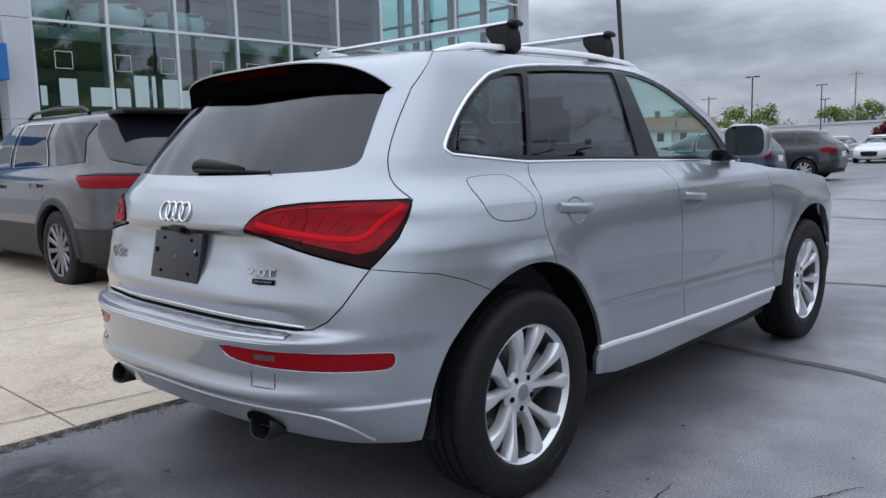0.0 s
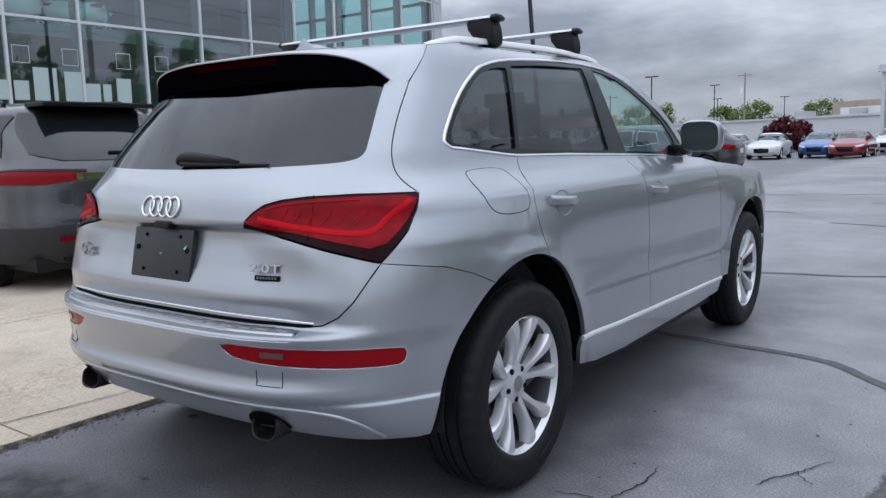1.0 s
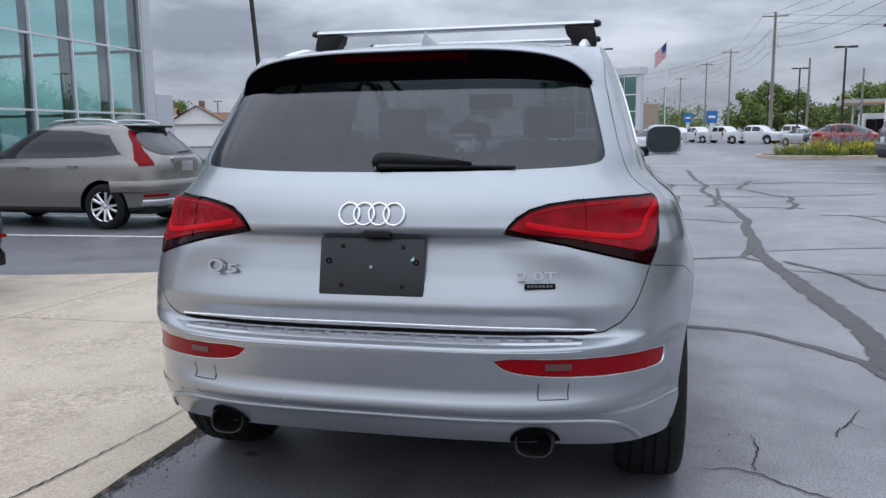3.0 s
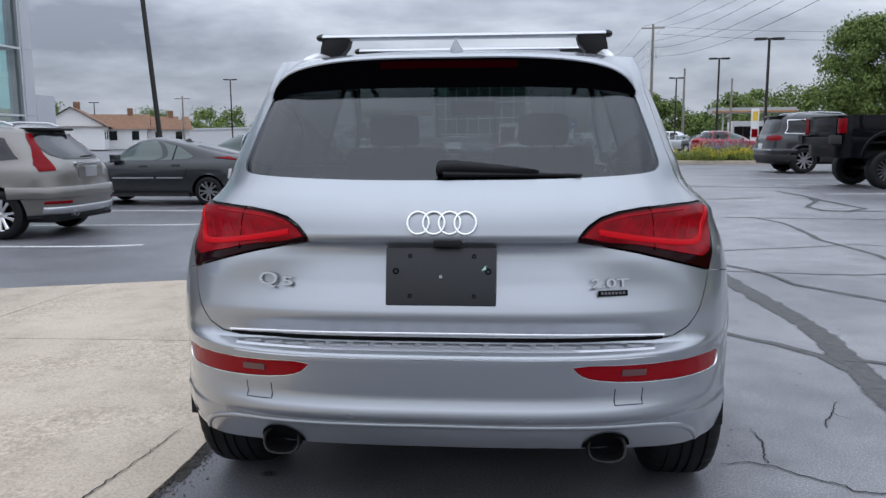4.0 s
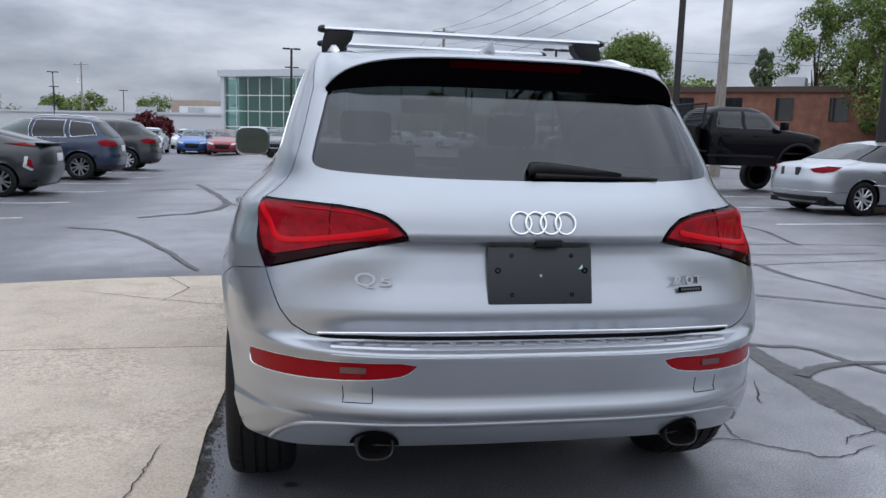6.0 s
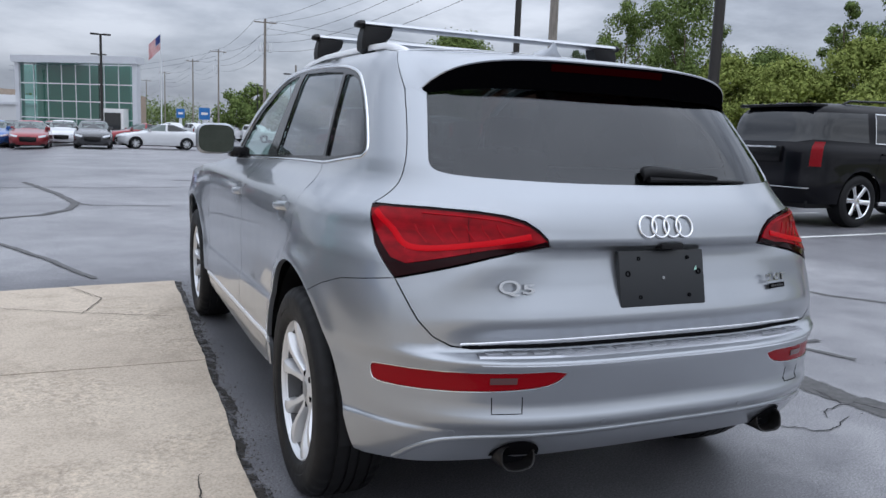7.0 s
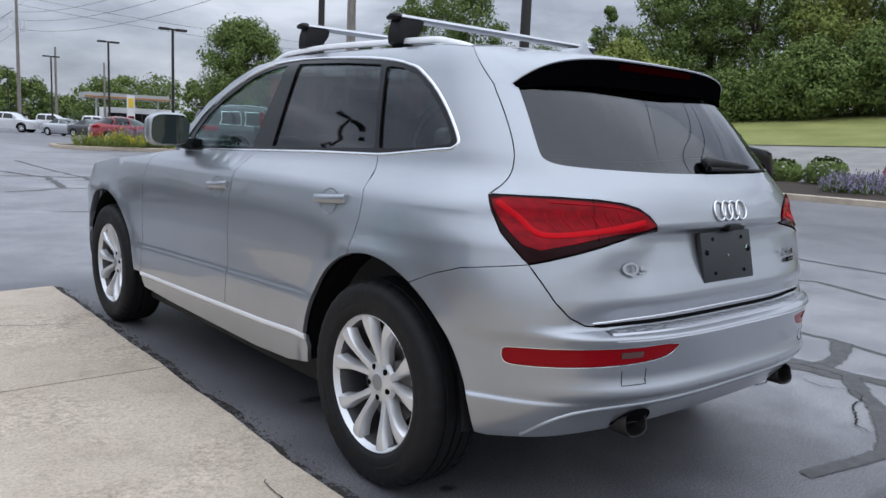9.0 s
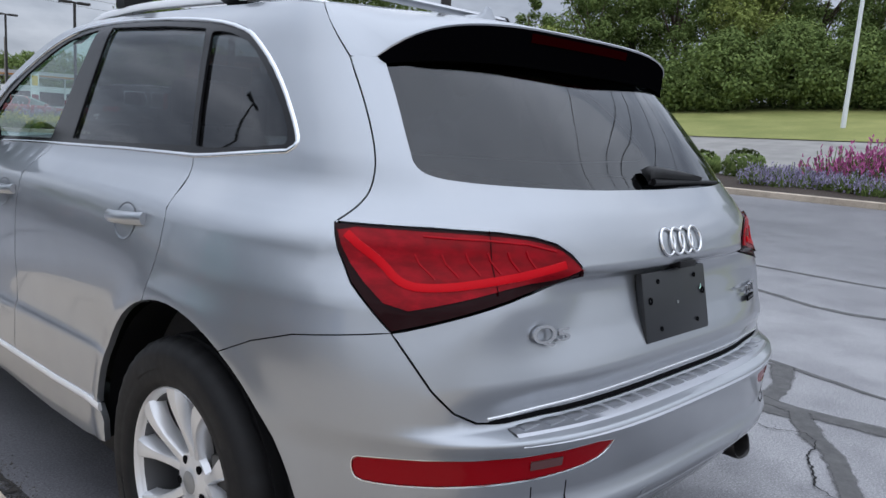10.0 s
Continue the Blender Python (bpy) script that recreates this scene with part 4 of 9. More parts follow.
badge = thing("ring_badge", "", "")
badge.parent = hatch
for k in range(4):
    bm = bmesh.new()
    cx, R, r = -.0665 + .0443 * k, .0305, .0042
    rings = []
    for i in range(40):
        a = 2 * math.pi * i / 40
        c = on_tail(cx + R * math.cos(a) + .003, 1.021 + R * math.sin(a), .004)
        d = Vector((math.cos(a), 0, math.sin(a)))
        rings.append([bm.verts.new(c + d * (r * math.cos(b)) + Vector((0, -1, 0)) * (r * .9 * math.sin(b) + .0012 * (k % 2))) for b in [2 * math.pi * j / 8 for j in range(8)]])
    for p, q in zip(rings, rings[1:] + rings[:1]):
        for j in range(8):
            bm.faces.new((p[j], p[(j + 1) % 8], q[(j + 1) % 8], q[j]))
    bmesh.ops.recalc_face_normals(bm, faces=bm.faces)
    ring = part("badge_ring", bm, CHROME, hatch, "chrome badge ring", 180)
bpy.data.objects.remove(badge)


BADGE = Mat("dulled chrome", (.50, .51, .53), .22, 1.0).m
SMOKED = Mat("smoked chrome", (.16, .16, .17), .3, 1.0).m


def lettering(name, text, x, z, y, size, width, mat, parent, label, tilt=90, depth=0.003, turn=0):
    cu = bpy.data.curves.new(name, "FONT")
    cu.body, cu.size, cu.extrude, cu.offset, cu.align_x, cu.align_y = text, size, depth, .0005, "CENTER", "CENTER"
    tmp = new(name, cu)
    bpy.context.view_layer.update()
    me = bpy.data.meshes.new_from_object(tmp.evaluated_get(bpy.context.evaluated_depsgraph_get()))
    bpy.data.objects.remove(tmp)
    w = max(v.co.x for v in me.vertices) - min(v.co.x for v in me.vertices)
    me.transform(pose(x, y, z, tilt, 0, turn) @ Matrix.Diagonal((width / w, 1, 1, 1)))
    me.materials.append(mat)
    ob = new(name, me)
    ob.parent = parent
    if label:
        ob["label"] = label
    return ob


lettering("model_letters", "Q", -.505, .855, on_tail(-.50, .853).y - .006, .052, .060, BADGE, hatch, "chrome model letter", 80, turn=-14)
lettering("model_letters", "5", -.447, .849, on_tail(-.448, .847).y - .006, .036, .036, BADGE, hatch, "chrome model figure", 80, turn=-12)
lettering("engine_letters", "2.0T", .474, .851, on_tail(.474, .851).y - .009, .034, .110, BADGE, hatch, "chrome engine lettering", 80, turn=13)
bm = bmesh.new()
box(bm, -.043, -.003, -.008, .043, .002, .008, .002)
bmesh.ops.transform(bm, matrix=pose(.483, on_tail(.483, .824).y - .003, .824, -10, 0, 13), verts=bm.verts)
plq = part("badge_plaque", bm, SLOT, hatch, "dark badge plaque")
for i in range(7):
    bm = bmesh.new()
    box(bm, -.036 + .0105 * i, -.0042, -.0035, -.029 + .0105 * i, -.0028, .0035)
    bmesh.ops.transform(bm, matrix=pose(.483, on_tail(.483, .824).y - .002, .824, -10, 0, 13), verts=bm.verts)
    part("badge_bar", bm, SMOKED, plq)

# rear wiper
bm = bmesh.new()
pts = [(-.016, 1.150, .014, .008), (-.020, 1.162, .022, .016), (-.014, 1.172, .027, .021), (.006, 1.177, .028, .021), (.05, 1.176, .027, .019), (.12, 1.171, .024, .016), (.19, 1.165, .021, .012), (.25, 1.159, .017, .008), (.275, 1.156, .013, .005)]
rings = []
for x, z, off, h in [(x_, 1.150 + (z_ - 1.150) * .66, o_ * .8, h_ * .92) for x_, z_, o_, h_ in pts]:
    c = on_tail(x, z, 0)
    nn = skin_normal(*at_rear(x, z))
    t = Vector((0, nn.z, -nn.y)).normalized()
    rings.append([bm.verts.new(c + nn * o + t * k) for o, k in ((.004, -h), (off, -h * .8), (off + .006, 0), (off, h * .8), (.006, h))])
for p, q in zip(rings, rings[1:]):
    for j in range(4):
        bm.faces.new((p[j], p[j + 1], q[j + 1], q[j]))
bm.faces.new(rings[0]), bm.faces.new(rings[-1][::-1])
bmesh.ops.recalc_face_normals(bm, faces=bm.faces)
arm = part("wiper_arm", bm, PLASTIC, hatch, "black rear wiper arm", 70)
bm = bmesh.new()
a, b = on_tail(.0, 1.154, .012), on_tail(.40, 1.149, .008)
tube(bm, a, b, .009, .0045, 8)
tube(bm, a + Vector((0, .004, -.006)), b + Vector((0, .003, -.004)), .003, .002, 6)
part("wiper_blade", bm, PLASTIC, arm, "rubber wiper blade")

# roof rails and cross bars
RAIL = Mat("bright anodised rail", (0.90, 0.90, 0.91), 0.42, 0.6, Coat_Weight=0.4).m
for sx in (1, -1):
    bm = bmesh.new()
    rings = []
    for i in range(33):
        t = i / 32
        y = -.075 + 1.60 * t
        e = min(1, math.sin(math.pi * min(max(t, .0), 1)) * 2.6)
        zr = roof_edge(min(y, 1.36)) + (roof_mid(min(y, 1.2)) - roof_edge(min(y, 1.2))) * .38 - max(0, y - 1.3) * .12
        x = .556 - .012 * (t - .5) ** 2
        zb, zt = zr - .012, zr - .006 + .030 * e
        rings.append([bm.verts.new((sx * (x + k), y, z)) for k, z in ((-.014, zt - .024), (-.014, zt - .007), (-.006, zt), (.008, zt - .001), (.014, zt - .009), (.014, zt - .024))])
    for p, q in zip(rings, rings[1:]):
        for j in range(5):
            bm.faces.new((p[j], p[j + 1], q[j + 1], q[j]))
    bm.faces.new(rings[0]), bm.faces.new(rings[-1][::-1])
    bmesh.ops.recalc_face_normals(bm, faces=bm.faces)
    part("roof_rail", bm, RAIL, car, "bright aluminium roof rail", 40)
for y, z, hw in ((.365, 1.672, .585), (1.09, 1.694, .565)):
    bar = thing("roof_bar", "silver aluminium roof cross bar with black plastic feet", "roof bar", pose(0, y, z), "roof cross bars")
    bm = bmesh.new()
    sect = [(-.040, 0), (-.030, .010), (-.008, .0145), (.014, .0125), (.034, .005), (.040, 0), (.034, -.007), (0, -.011), (-.030, -.009)]
    rr = [[bm.verts.new((x, a, b)) for a, b in sect] for x in (-hw, hw)]
    for j in range(len(sect)):
        bm.faces.new((rr[0][j], rr[0][(j + 1) % 9], rr[1][(j + 1) % 9], rr[1][j]))
    bm.faces.new(rr[0]), bm.faces.new(rr[1])
    bmesh.ops.recalc_face_normals(bm, faces=bm.faces)
    part("bar", bm, SATIN, bar, "brushed aluminium bar", 50)
    for sx in (1, -1):
        bm = bmesh.new()
        rings = []
        for i in range(7):
            a = i / 6
            x = sx * (hw - .004 + .026 * a)
            k = (1 - a ** 3 * .45)
            rings.append([bm.verts.new((x, p * k * 1.12, q * k * 1.18)) for p, q in sect])
        for p, q in zip(rings, rings[1:]):
            for j in range(9):
                bm.faces.new((p[j], p[(j + 1) % 9], q[(j + 1) % 9], q[j]))
        bm.faces.new(rings[0]), bm.faces.new(rings[-1][::-1])
        bmesh.ops.recalc_face_normals(bm, faces=bm.faces)
        part("end_cap", bm, PLASTIC, bar, "black end cap", 50)
        bm = bmesh.new()
        top, low = -.008, -.106
        rows = []
        for zz, x0, x1, yh in ((top, hw - .120, hw - .006, .038), (top - .03, hw - .112, hw + .002, .042), (top - .062, hw - .085, hw + .006, .044), (low + .012, hw - .070, hw + .004, .043), (low, hw - .066, hw - .012, .038)):
            rows.append([bm.verts.new((sx * px, py, zz)) for px, py in ((x0, -yh * .8), (x0 + .012, -yh), (x1 - .012, -yh), (x1, -yh * .75), (x1, yh * .75), (x1 - .012, yh), (x0 + .012, yh), (x0, yh * .8))])
        for p, q in zip(rows, rows[1:]):
            for j in range(8):
                bm.faces.new((p[j], p[(j + 1) % 8], q[(j + 1) % 8], q[j]))
        bm.faces.new(rows[0]), bm.faces.new(rows[-1][::-1])
        bmesh.ops.recalc_face_normals(bm, faces=bm.faces)
        part("foot", bm, PLASTIC, bar, "black plastic clamp foot", 40)
        bm = bmesh.new()
        box(bm, sx * (hw - .07) - .02, -.034, low - .012, sx * (hw - .07) + .045 * sx + .0, .034, low + .004, .003)
        part("clamp_pad", bm, RUBBER, bar, "rubber pad")

# antenna fin
bm = bmesh.new()
rings = []
for i in range(13):
    t = i / 12
    y = -.115 + .20 * t
    h = .030 * (1 - t) ** .6 + .012 * (1 - abs(2 * t - 1))
    h = .034 * math.exp(-((t - .30) / .10) ** 2) + .020 * math.sin(math.pi * t) ** .7 + .001
    w = .026 * math.sin(math.pi * min(max(t, .02), .98)) ** .6 + .002
    rings.append([bm.verts.new((w * a, y - .02 * b * 2, roof_mid(y) - .004 + h * b)) for a, b in ((-1, 0), (-.8, .25), (-.25, .7), (0, 1), (.25, .7), (.8, .25), (1, 0))])
for p, q in zip(rings, rings[1:]):
    for j in range(6):
        bm.faces.new((p[j], p[j + 1], q[j + 1], q[j]))
bmesh.ops.recalc_face_normals(bm, faces=bm.faces)
part("aerial_fin", bm, SILVER, car, "silver shark-fin aerial", 60)

# door mirrors and handles
for sx in (1, -1):
    bm = bmesh.new()
    vs = bmesh.ops.create_uvsphere(bm, u_segments=28, v_segments=16, radius=1.0)["verts"]
    for v in vs:
        p = v.co.copy()
        q = Vector([math.copysign(abs(c) ** .55, c) for c in p])
        q = q / max(1e-6, (abs(q.x) ** 4 + abs(q.y) ** 4 + abs(q.z) ** 4) ** .25)
        y = q.y * .085 if q.y > 0 else q.y * .035
        v.co = Vector((sx * (.932 + q.x * .098 * (1 - .10 * max(q.y, 0))), 1.79 + y + .02 * q.x, 1.203 + q.z * .082 * (1 - .15 * max(q.y, 0)) - .004 * q.x))
    mir = part("door_mirror", bm, SILVER, car, "silver door mirror housing", 180)
    bm = bmesh.new()
    fv = []
    for i in range(32):
        a = 2 * math.pi * i / 32
        c, s = math.cos(a), math.sin(a)
        k = (abs(c) ** 4 + abs(s) ** 4) ** -.25
        fv.append(bm.verts.new((sx * (.932 + .089 * k * c), 1.7400 + .02 * k * c * .9 - .009 * k * s, 1.203 + .073 * k * s)))
    f = bm.faces.new(fv)
    bmesh.ops.recalc_face_normals(bm, faces=[f])
    if f.normal.y > 0:
        f.normal_flip()
    part("mirror_glass", bm, Mat("mirror glass", (.065, .085, .085), .03, 1.0).m if sx == 1 else bpy.data.materials["mirror glass"], mir, "mirror glass")
    bm = bmesh.new()
    box(bm, sx * .80 - .055, 1.78, 1.105, sx * .80 + .055, 1.90, 1.165, .02)
    part("mirror_foot", bm, BLACK, mir, "gloss black mirror foot")
    for y, z in ((.300, .977), (1.270, .957)):
        x = half_w(y, z)
        bm = bmesh.new()
        rings = []
        for i in range(11):
            t = i / 10
            yy = y - .105 + .21 * t
            o = .024 * math.sin(math.pi * min(max(t, .04), .96)) ** .45
            zz = z + .014 - .028 * t * .55
            hh = .0165 if t < .62 else .0165
            rings.append([bm.verts.new((sx * (half_w(yy, zz) + a), yy, zz + b)) for a, b in ((o * .25 - .002, hh * .8), (o * .8, hh), (o + .006, hh * .5), (o + .007, -hh * .35), (o * .9, -hh), (o * .3 - .002, -hh * .8))])
        for p, q in zip(rings, rings[1:]):
            for j in range(6):
                bm.faces.new((p[j], p[(j + 1) % 6], q[(j + 1) % 6], q[j]))
        bm.faces.new(rings[0]), bm.faces.new(rings[-1][::-1])
        bmesh.ops.recalc_face_normals(bm, faces=bm.faces)
        part("door_handle", bm, SILVER, car, "silver pull handle", 60)
        bm = bmesh.new()
        fv = []
        for i in range(24):
            a = 2 * math.pi * i / 24
            yy, zz = y + .01 + .062 * math.cos(a), z - .004 + .048 * math.sin(a)
            fv.append(bm.verts.new((sx * (half_w(yy, zz) + .0016), yy, zz)))
        c = bm.verts.new((sx * (half_w(y, z) - .014 + .0016), y + .01, z - .004))
        for i in range(24):
            bm.faces.new((fv[i], fv[(i + 1) % 24], c))
        bmesh.ops.recalc_face_normals(bm, faces=bm.faces)
        # body paint, darkened to carry the shade inside the bowl
        part("handle_bowl", bm, Mat("shaded handle bowl paint", (.30, .32, .35), .4, .7).m if "shaded handle bowl paint" not in bpy.data.materials else bpy.data.materials["shaded handle bowl paint"], car, "", 60)


# wheels
def build_wheel():
    """Tyre, rim, spokes and hub round the x axis, the outer face towards +x."""
    out = []
    bm = bmesh.new()
    R = AX_Z
    prof = [(-.095, .236), (-.108, .252), (-.117, .285), (-.116, .322), (-.106, .347), (-.090, .358), (-.070, .3625), (-.066, .3625), (-.0655, .356), (-.0575, .356), (-.057, .3635),
            (-.022, R), (-.0215, .3575), (-.0125, .3575), (-.012, R), (.012, R), (.0125, .3575), (.0215, .3575), (.022, R), (.057, .3635), (.0575, .356), (.0655, .356), (.066, .3625), (.070, .3625),
            (.090, .358), (.106, .347), (.1145, .328), (.1155, .324), (.1165, .318), (.1165, .288), (.1155, .284), (.1165, .278), (.112, .258), (.108, .250), (.100, .244), (.095, .236)]
    lathe(bm, prof, 160)
    for v in bm.verts:
        r, k = math.hypot(v.co.y, v.co.z), round(math.atan2(v.co.z, v.co.y) / (2 * math.pi) * 160)
        if r > .340 and abs(v.co.x) > .060 and k % 4 < 2:
            v.co.y, v.co.z = v.co.y * .9915, v.co.z * .9915
        elif .286 < r < .292 and k % 40 < 12 and v.co.x > .1:
            v.co.x += .002
    out.append(("tyre", bm, RUBBER, "black ribbed tyre"))
    bm = bmesh.new()
    lathe(bm, [(.088, .231), (.098, .2365), (.1005, .2395), (.098, .2425), (.094, .240), (.086, .231), (.078, .226)], 72)
    out.append(("rim", bm, ALLOY, "silver alloy rim"))
    bm = bmesh.new()
    lathe(bm, [(.080, .2265), (.060, .222), (-.02, .214), (-.09, .222), (-.10, .238)], 48)
    out.append(("barrel", bm, Mat("brake-dusted barrel", (.10, .10, .105), .5, .6).m, "dusty dark rim barrel"))
    bm = bmesh.new()
    for k in range(5):
        for s in (-1, 1):
            a0, a1 = radians(72 * k + s * 8), radians(72 * k + s * 17.5)
            rows = []
            for j in range(9):
                t = j / 8
                r = .048 + (.2385 - .048) * t
                a = a0 + (a1 - a0) * t ** .8
                w = .0165 - .003 * math.sin(math.pi * t) + .0135 * smoothstep(.45, 1, t)
                top = .058 + .036 * smoothstep(0, .95, t) + .006 * math.sin(math.pi * t)
                d, e = Vector((0, math.cos(a), math.sin(a))), Vector((0, -math.sin(a), math.cos(a)))
                rows.append([bm.verts.new(d * r + e * (w * q) + Vector((top + h, 0, 0))) for q, h in ((-1.15, -.040), (-1.0, -.010), (-.72, -.001), (0, .002), (.72, -.001), (1.0, -.010), (1.15, -.040))])
            for p, q in zip(rows, rows[1:]):
                for i in range(6):
                    bm.faces.new((p[i], p[i + 1], q[i + 1], q[i]))
    bmesh.ops.recalc_face_normals(bm, faces=bm.faces)
    out.append(("spokes", bm, ALLOY, "silver paired alloy spokes"))
    bm = bmesh.new()
    lathe(bm, [(.045, .078), (.060, .070), (.066, .052), (.066, .036), (.0675, .034), (.070, .030), (.071, .0)], 40)
    out.append(("hub", bm, ALLOY, "silver hub with cap"))
    for k in range(5):
        bm = bmesh.new()
        a = radians(72 * k + 36)
        tube(bm, (.050, .056 * math.cos(a), .056 * math.sin(a)), (.0665, .056 * math.cos(a), .056 * math.sin(a)), .0105, n=10)
        out.append(("bolt_hole", bm, SLOT, ""))
        bm = bmesh.new()
        tube(bm, (.050, .056 * math.cos(a), .056 * math.sin(a)), (.0655, .056 * math.cos(a), .056 * math.sin(a)), .0075, n=6)
        out.append(("wheel_bolt", bm, PLASTIC, ""))
    bm = bmesh.new()
    lathe(bm, [(.0715, .0), (.0715, .027), (.0705, .029)], 24)
    out.append(("cap", bm, Mat("grey cap", (.30, .31, .32), .4, .6).m, "grey centre cap"))
    bm = bmesh.new()
    lathe(bm, [(.0, .0), (.012, .07), (.012, .155), (-.01, .158)], 40)
    out.append(("brake_disc", bm, Mat("worn iron disc", (.16, .155, .15), .4, .9).m, "iron brake disc"))
    bm = bmesh.new()
    box(bm, .0, .07, -.07, .045, .165, .07, .01)
    out.append(("brake_caliper", bm, Mat("grey caliper", (.10, .10, .10), .6, .5).m, ""))
    bm = bmesh.new()
    lathe(bm, [(-.10, .0), (-.10, .24)], 24)
    out.append(("wheel_back", bm, SLOT, ""))
    meshes = []
    for nm, b, mt, lb in out:
        bmesh.ops.recalc_face_normals(b, faces=b.faces)
        o = part(nm, b, mt, None, lb, 38)
        meshes.append((nm, o.data, lb))
        bpy.data.objects.remove(o)
    return meshes


WHEEL = build_wheel()
for sx in (1, -1):
    for y in (0.0, 2.807):
        ob = new("wheel", WHEEL[0][1])
        ob.name = "wheel"
        ob.parent = car
        ob.matrix_basis = pose(sx * .806, y, AX_Z, 0, 0, 0 if sx > 0 else 180) @ pose(0, 0, 0, 14 if y < 1 else 47)
        ob["label"] = "black ribbed tyre on a ten-spoke silver alloy wheel"
        for nm, me, lb in WHEEL[1:]:
            o = new(nm, me)
            o.parent = ob
            if lb:
                o["label"] = lb
        # dark arch liner
        bm = bmesh.new()
        rows = []
        for i in range(25):
            a = radians(-4 + 188 * i / 24)
            rows.append([bm.verts.new((sx * x, y + (ARCH_R + d) * math.cos(a), max(AX_Z + (ARCH_R + d) * math.sin(a), .16))) for x, d in ((.885, -.004), (.86, .0), (.50, .0))])
        for p, q in zip(rows, rows[1:]):
            for j in range(2):
                bm.faces.new((p[j], p[j + 1], q[j + 1], q[j]))
        bm.faces.new([r[2] for r in rows])
        part("arch_liner", bm, PLASTIC, car, "black wheel arch liner", 180)

# underbody and cabin
bm = bmesh.new()
box(bm, -.50, -.45, .30, .50, 3.5, .36, .02)
box(bm, -.82, .44, .22, .82, 2.36, .34, .02)
box(bm, -.60, -.50, .30, .60, .5, .36, .02)
box(bm, -.60, 2.3, .20, .60, 3.5, .34, .02)
box(bm, -.42, -.60, .36, .42, -.40, .42, .02)
part("underbody", bm, PLASTIC, car, "black underbody")
bm = bmesh.new()
box(bm, -.74, -.50, .60, .74, .30, .64, .01)
box(bm, -.70, .30, .36, .70, 2.0, .40, .01)
box(bm, -.76, -.20, .40, -.73, 2.0, 1.06, .01)
box(bm, .73, -.20, .40, .76, 2.0, 1.06, .01)
part("cabin_lining", bm, TRIM_GREY, car, "dark grey cabin lining")
bm = bmesh.new()
rows = [[bm.verts.new((x * k / 6, y, roof_edge(y) - .03 + .03 * (1 - (k / 6) ** 2))) for k in range(-6, 7)] for y, x in ((-.20, .50), (.2, .55), (.8, .55), (1.15, .54))]
for p, q in zip(rows, rows[1:]):
    for i in range(12):
        bm.faces.new((p[i], q[i], q[i + 1], p[i + 1]))
part("headliner", bm, TRIM_LIGHT, car, "pale headliner", 180)


def seat(x, y, w, back_top, head):
    bm = bmesh.new()
    box(bm, x - w / 2, y, .58, x + w / 2, y + .50, .72, .05)
    box(bm, x - w / 2, -.07, -.02, x + w / 2, .07, back_top - .66, .05, pose(0, y, .68, 12, 0, 0) @ pose(x - x, 0, 0))
    part("seat", bm, TRIM_GREY, car, "grey cloth seat")
    for hx in head:
        bm = bmesh.new()
        box(bm, hx - .12, y - .20, back_top + .02, hx + .12, y - .10, back_top + .17, .035)
        box(bm, hx - .06, y - .155, back_top - .06, hx - .045, y - .14, back_top + .05)
        box(bm, hx + .045, y - .155, back_top - .06, hx + .06, y - .14, back_top + .05)
        part("headrest", bm, TRIM_GREY, car, "grey headrest")


seat(-.36, 1.02, .50, 1.20, (-.36,))
seat(.36, 1.02, .50, 1.20, (.36,))
seat(0, .16, 1.26, 1.04, ())
bm = bmesh.new()
box(bm, -.72, 1.70, .78, .72, 2.02, 1.07, .04)
box(bm, -.50, 1.62, 1.02, -.22, 1.72, 1.10, .03)
part("dashboard", bm, TRIM_GREY, car, "dark dashboard")
bm = bmesh.new()
lathe(bm, [(-.012, .18), (0, .192), (.012, .18), (0, .168)], 32, "z", closed=True)
box(bm, -.17, -.02, -.01, .17, .02, .01)
bmesh.ops.transform(bm, matrix=pose(-.36, 1.50, 1.02, 65, 0, 0), verts=bm.verts)
part("steering_wheel", bm, PLASTIC, car, "black steering wheel")
bm = bmesh.new()
box(bm, -.12, 1.36, 1.38, .12, 1.39, 1.46, .012)
part("rear_view_mirror", bm, PLASTIC, car, "black rear-view mirror")


# ---- cracks, sealer and painted lines on the asphalt ----
def crack(pts, width, mat, seed, label, amp=0.05, taper=False, up=0.0, to=None):
    bm = bmesh.new()
    sealed = mat is SEALER
    line_ = wander(pts, .05, amp * .35, seed) if sealed else wander(pts, .008, amp * .5, seed)
    if not sealed:
        line_ = [(x + .011 * noise.noise((x * 34, y * 34, seed)), y + .011 * noise.noise((x * 34, y * 34, seed + 7))) for x, y in line_]
    ribbon(bm, line_, width * (1.15 if sealed else .5), (to or width) * (1.15 if sealed else .5), 0.003 + .0004 * (seed % 17) + up, .45 if sealed else .6, taper)
    ob = mesh_ob("crack", bm, mat, smooth=180)
    return tagged(ob, label, "crack", "cracks in the asphalt", "structure")


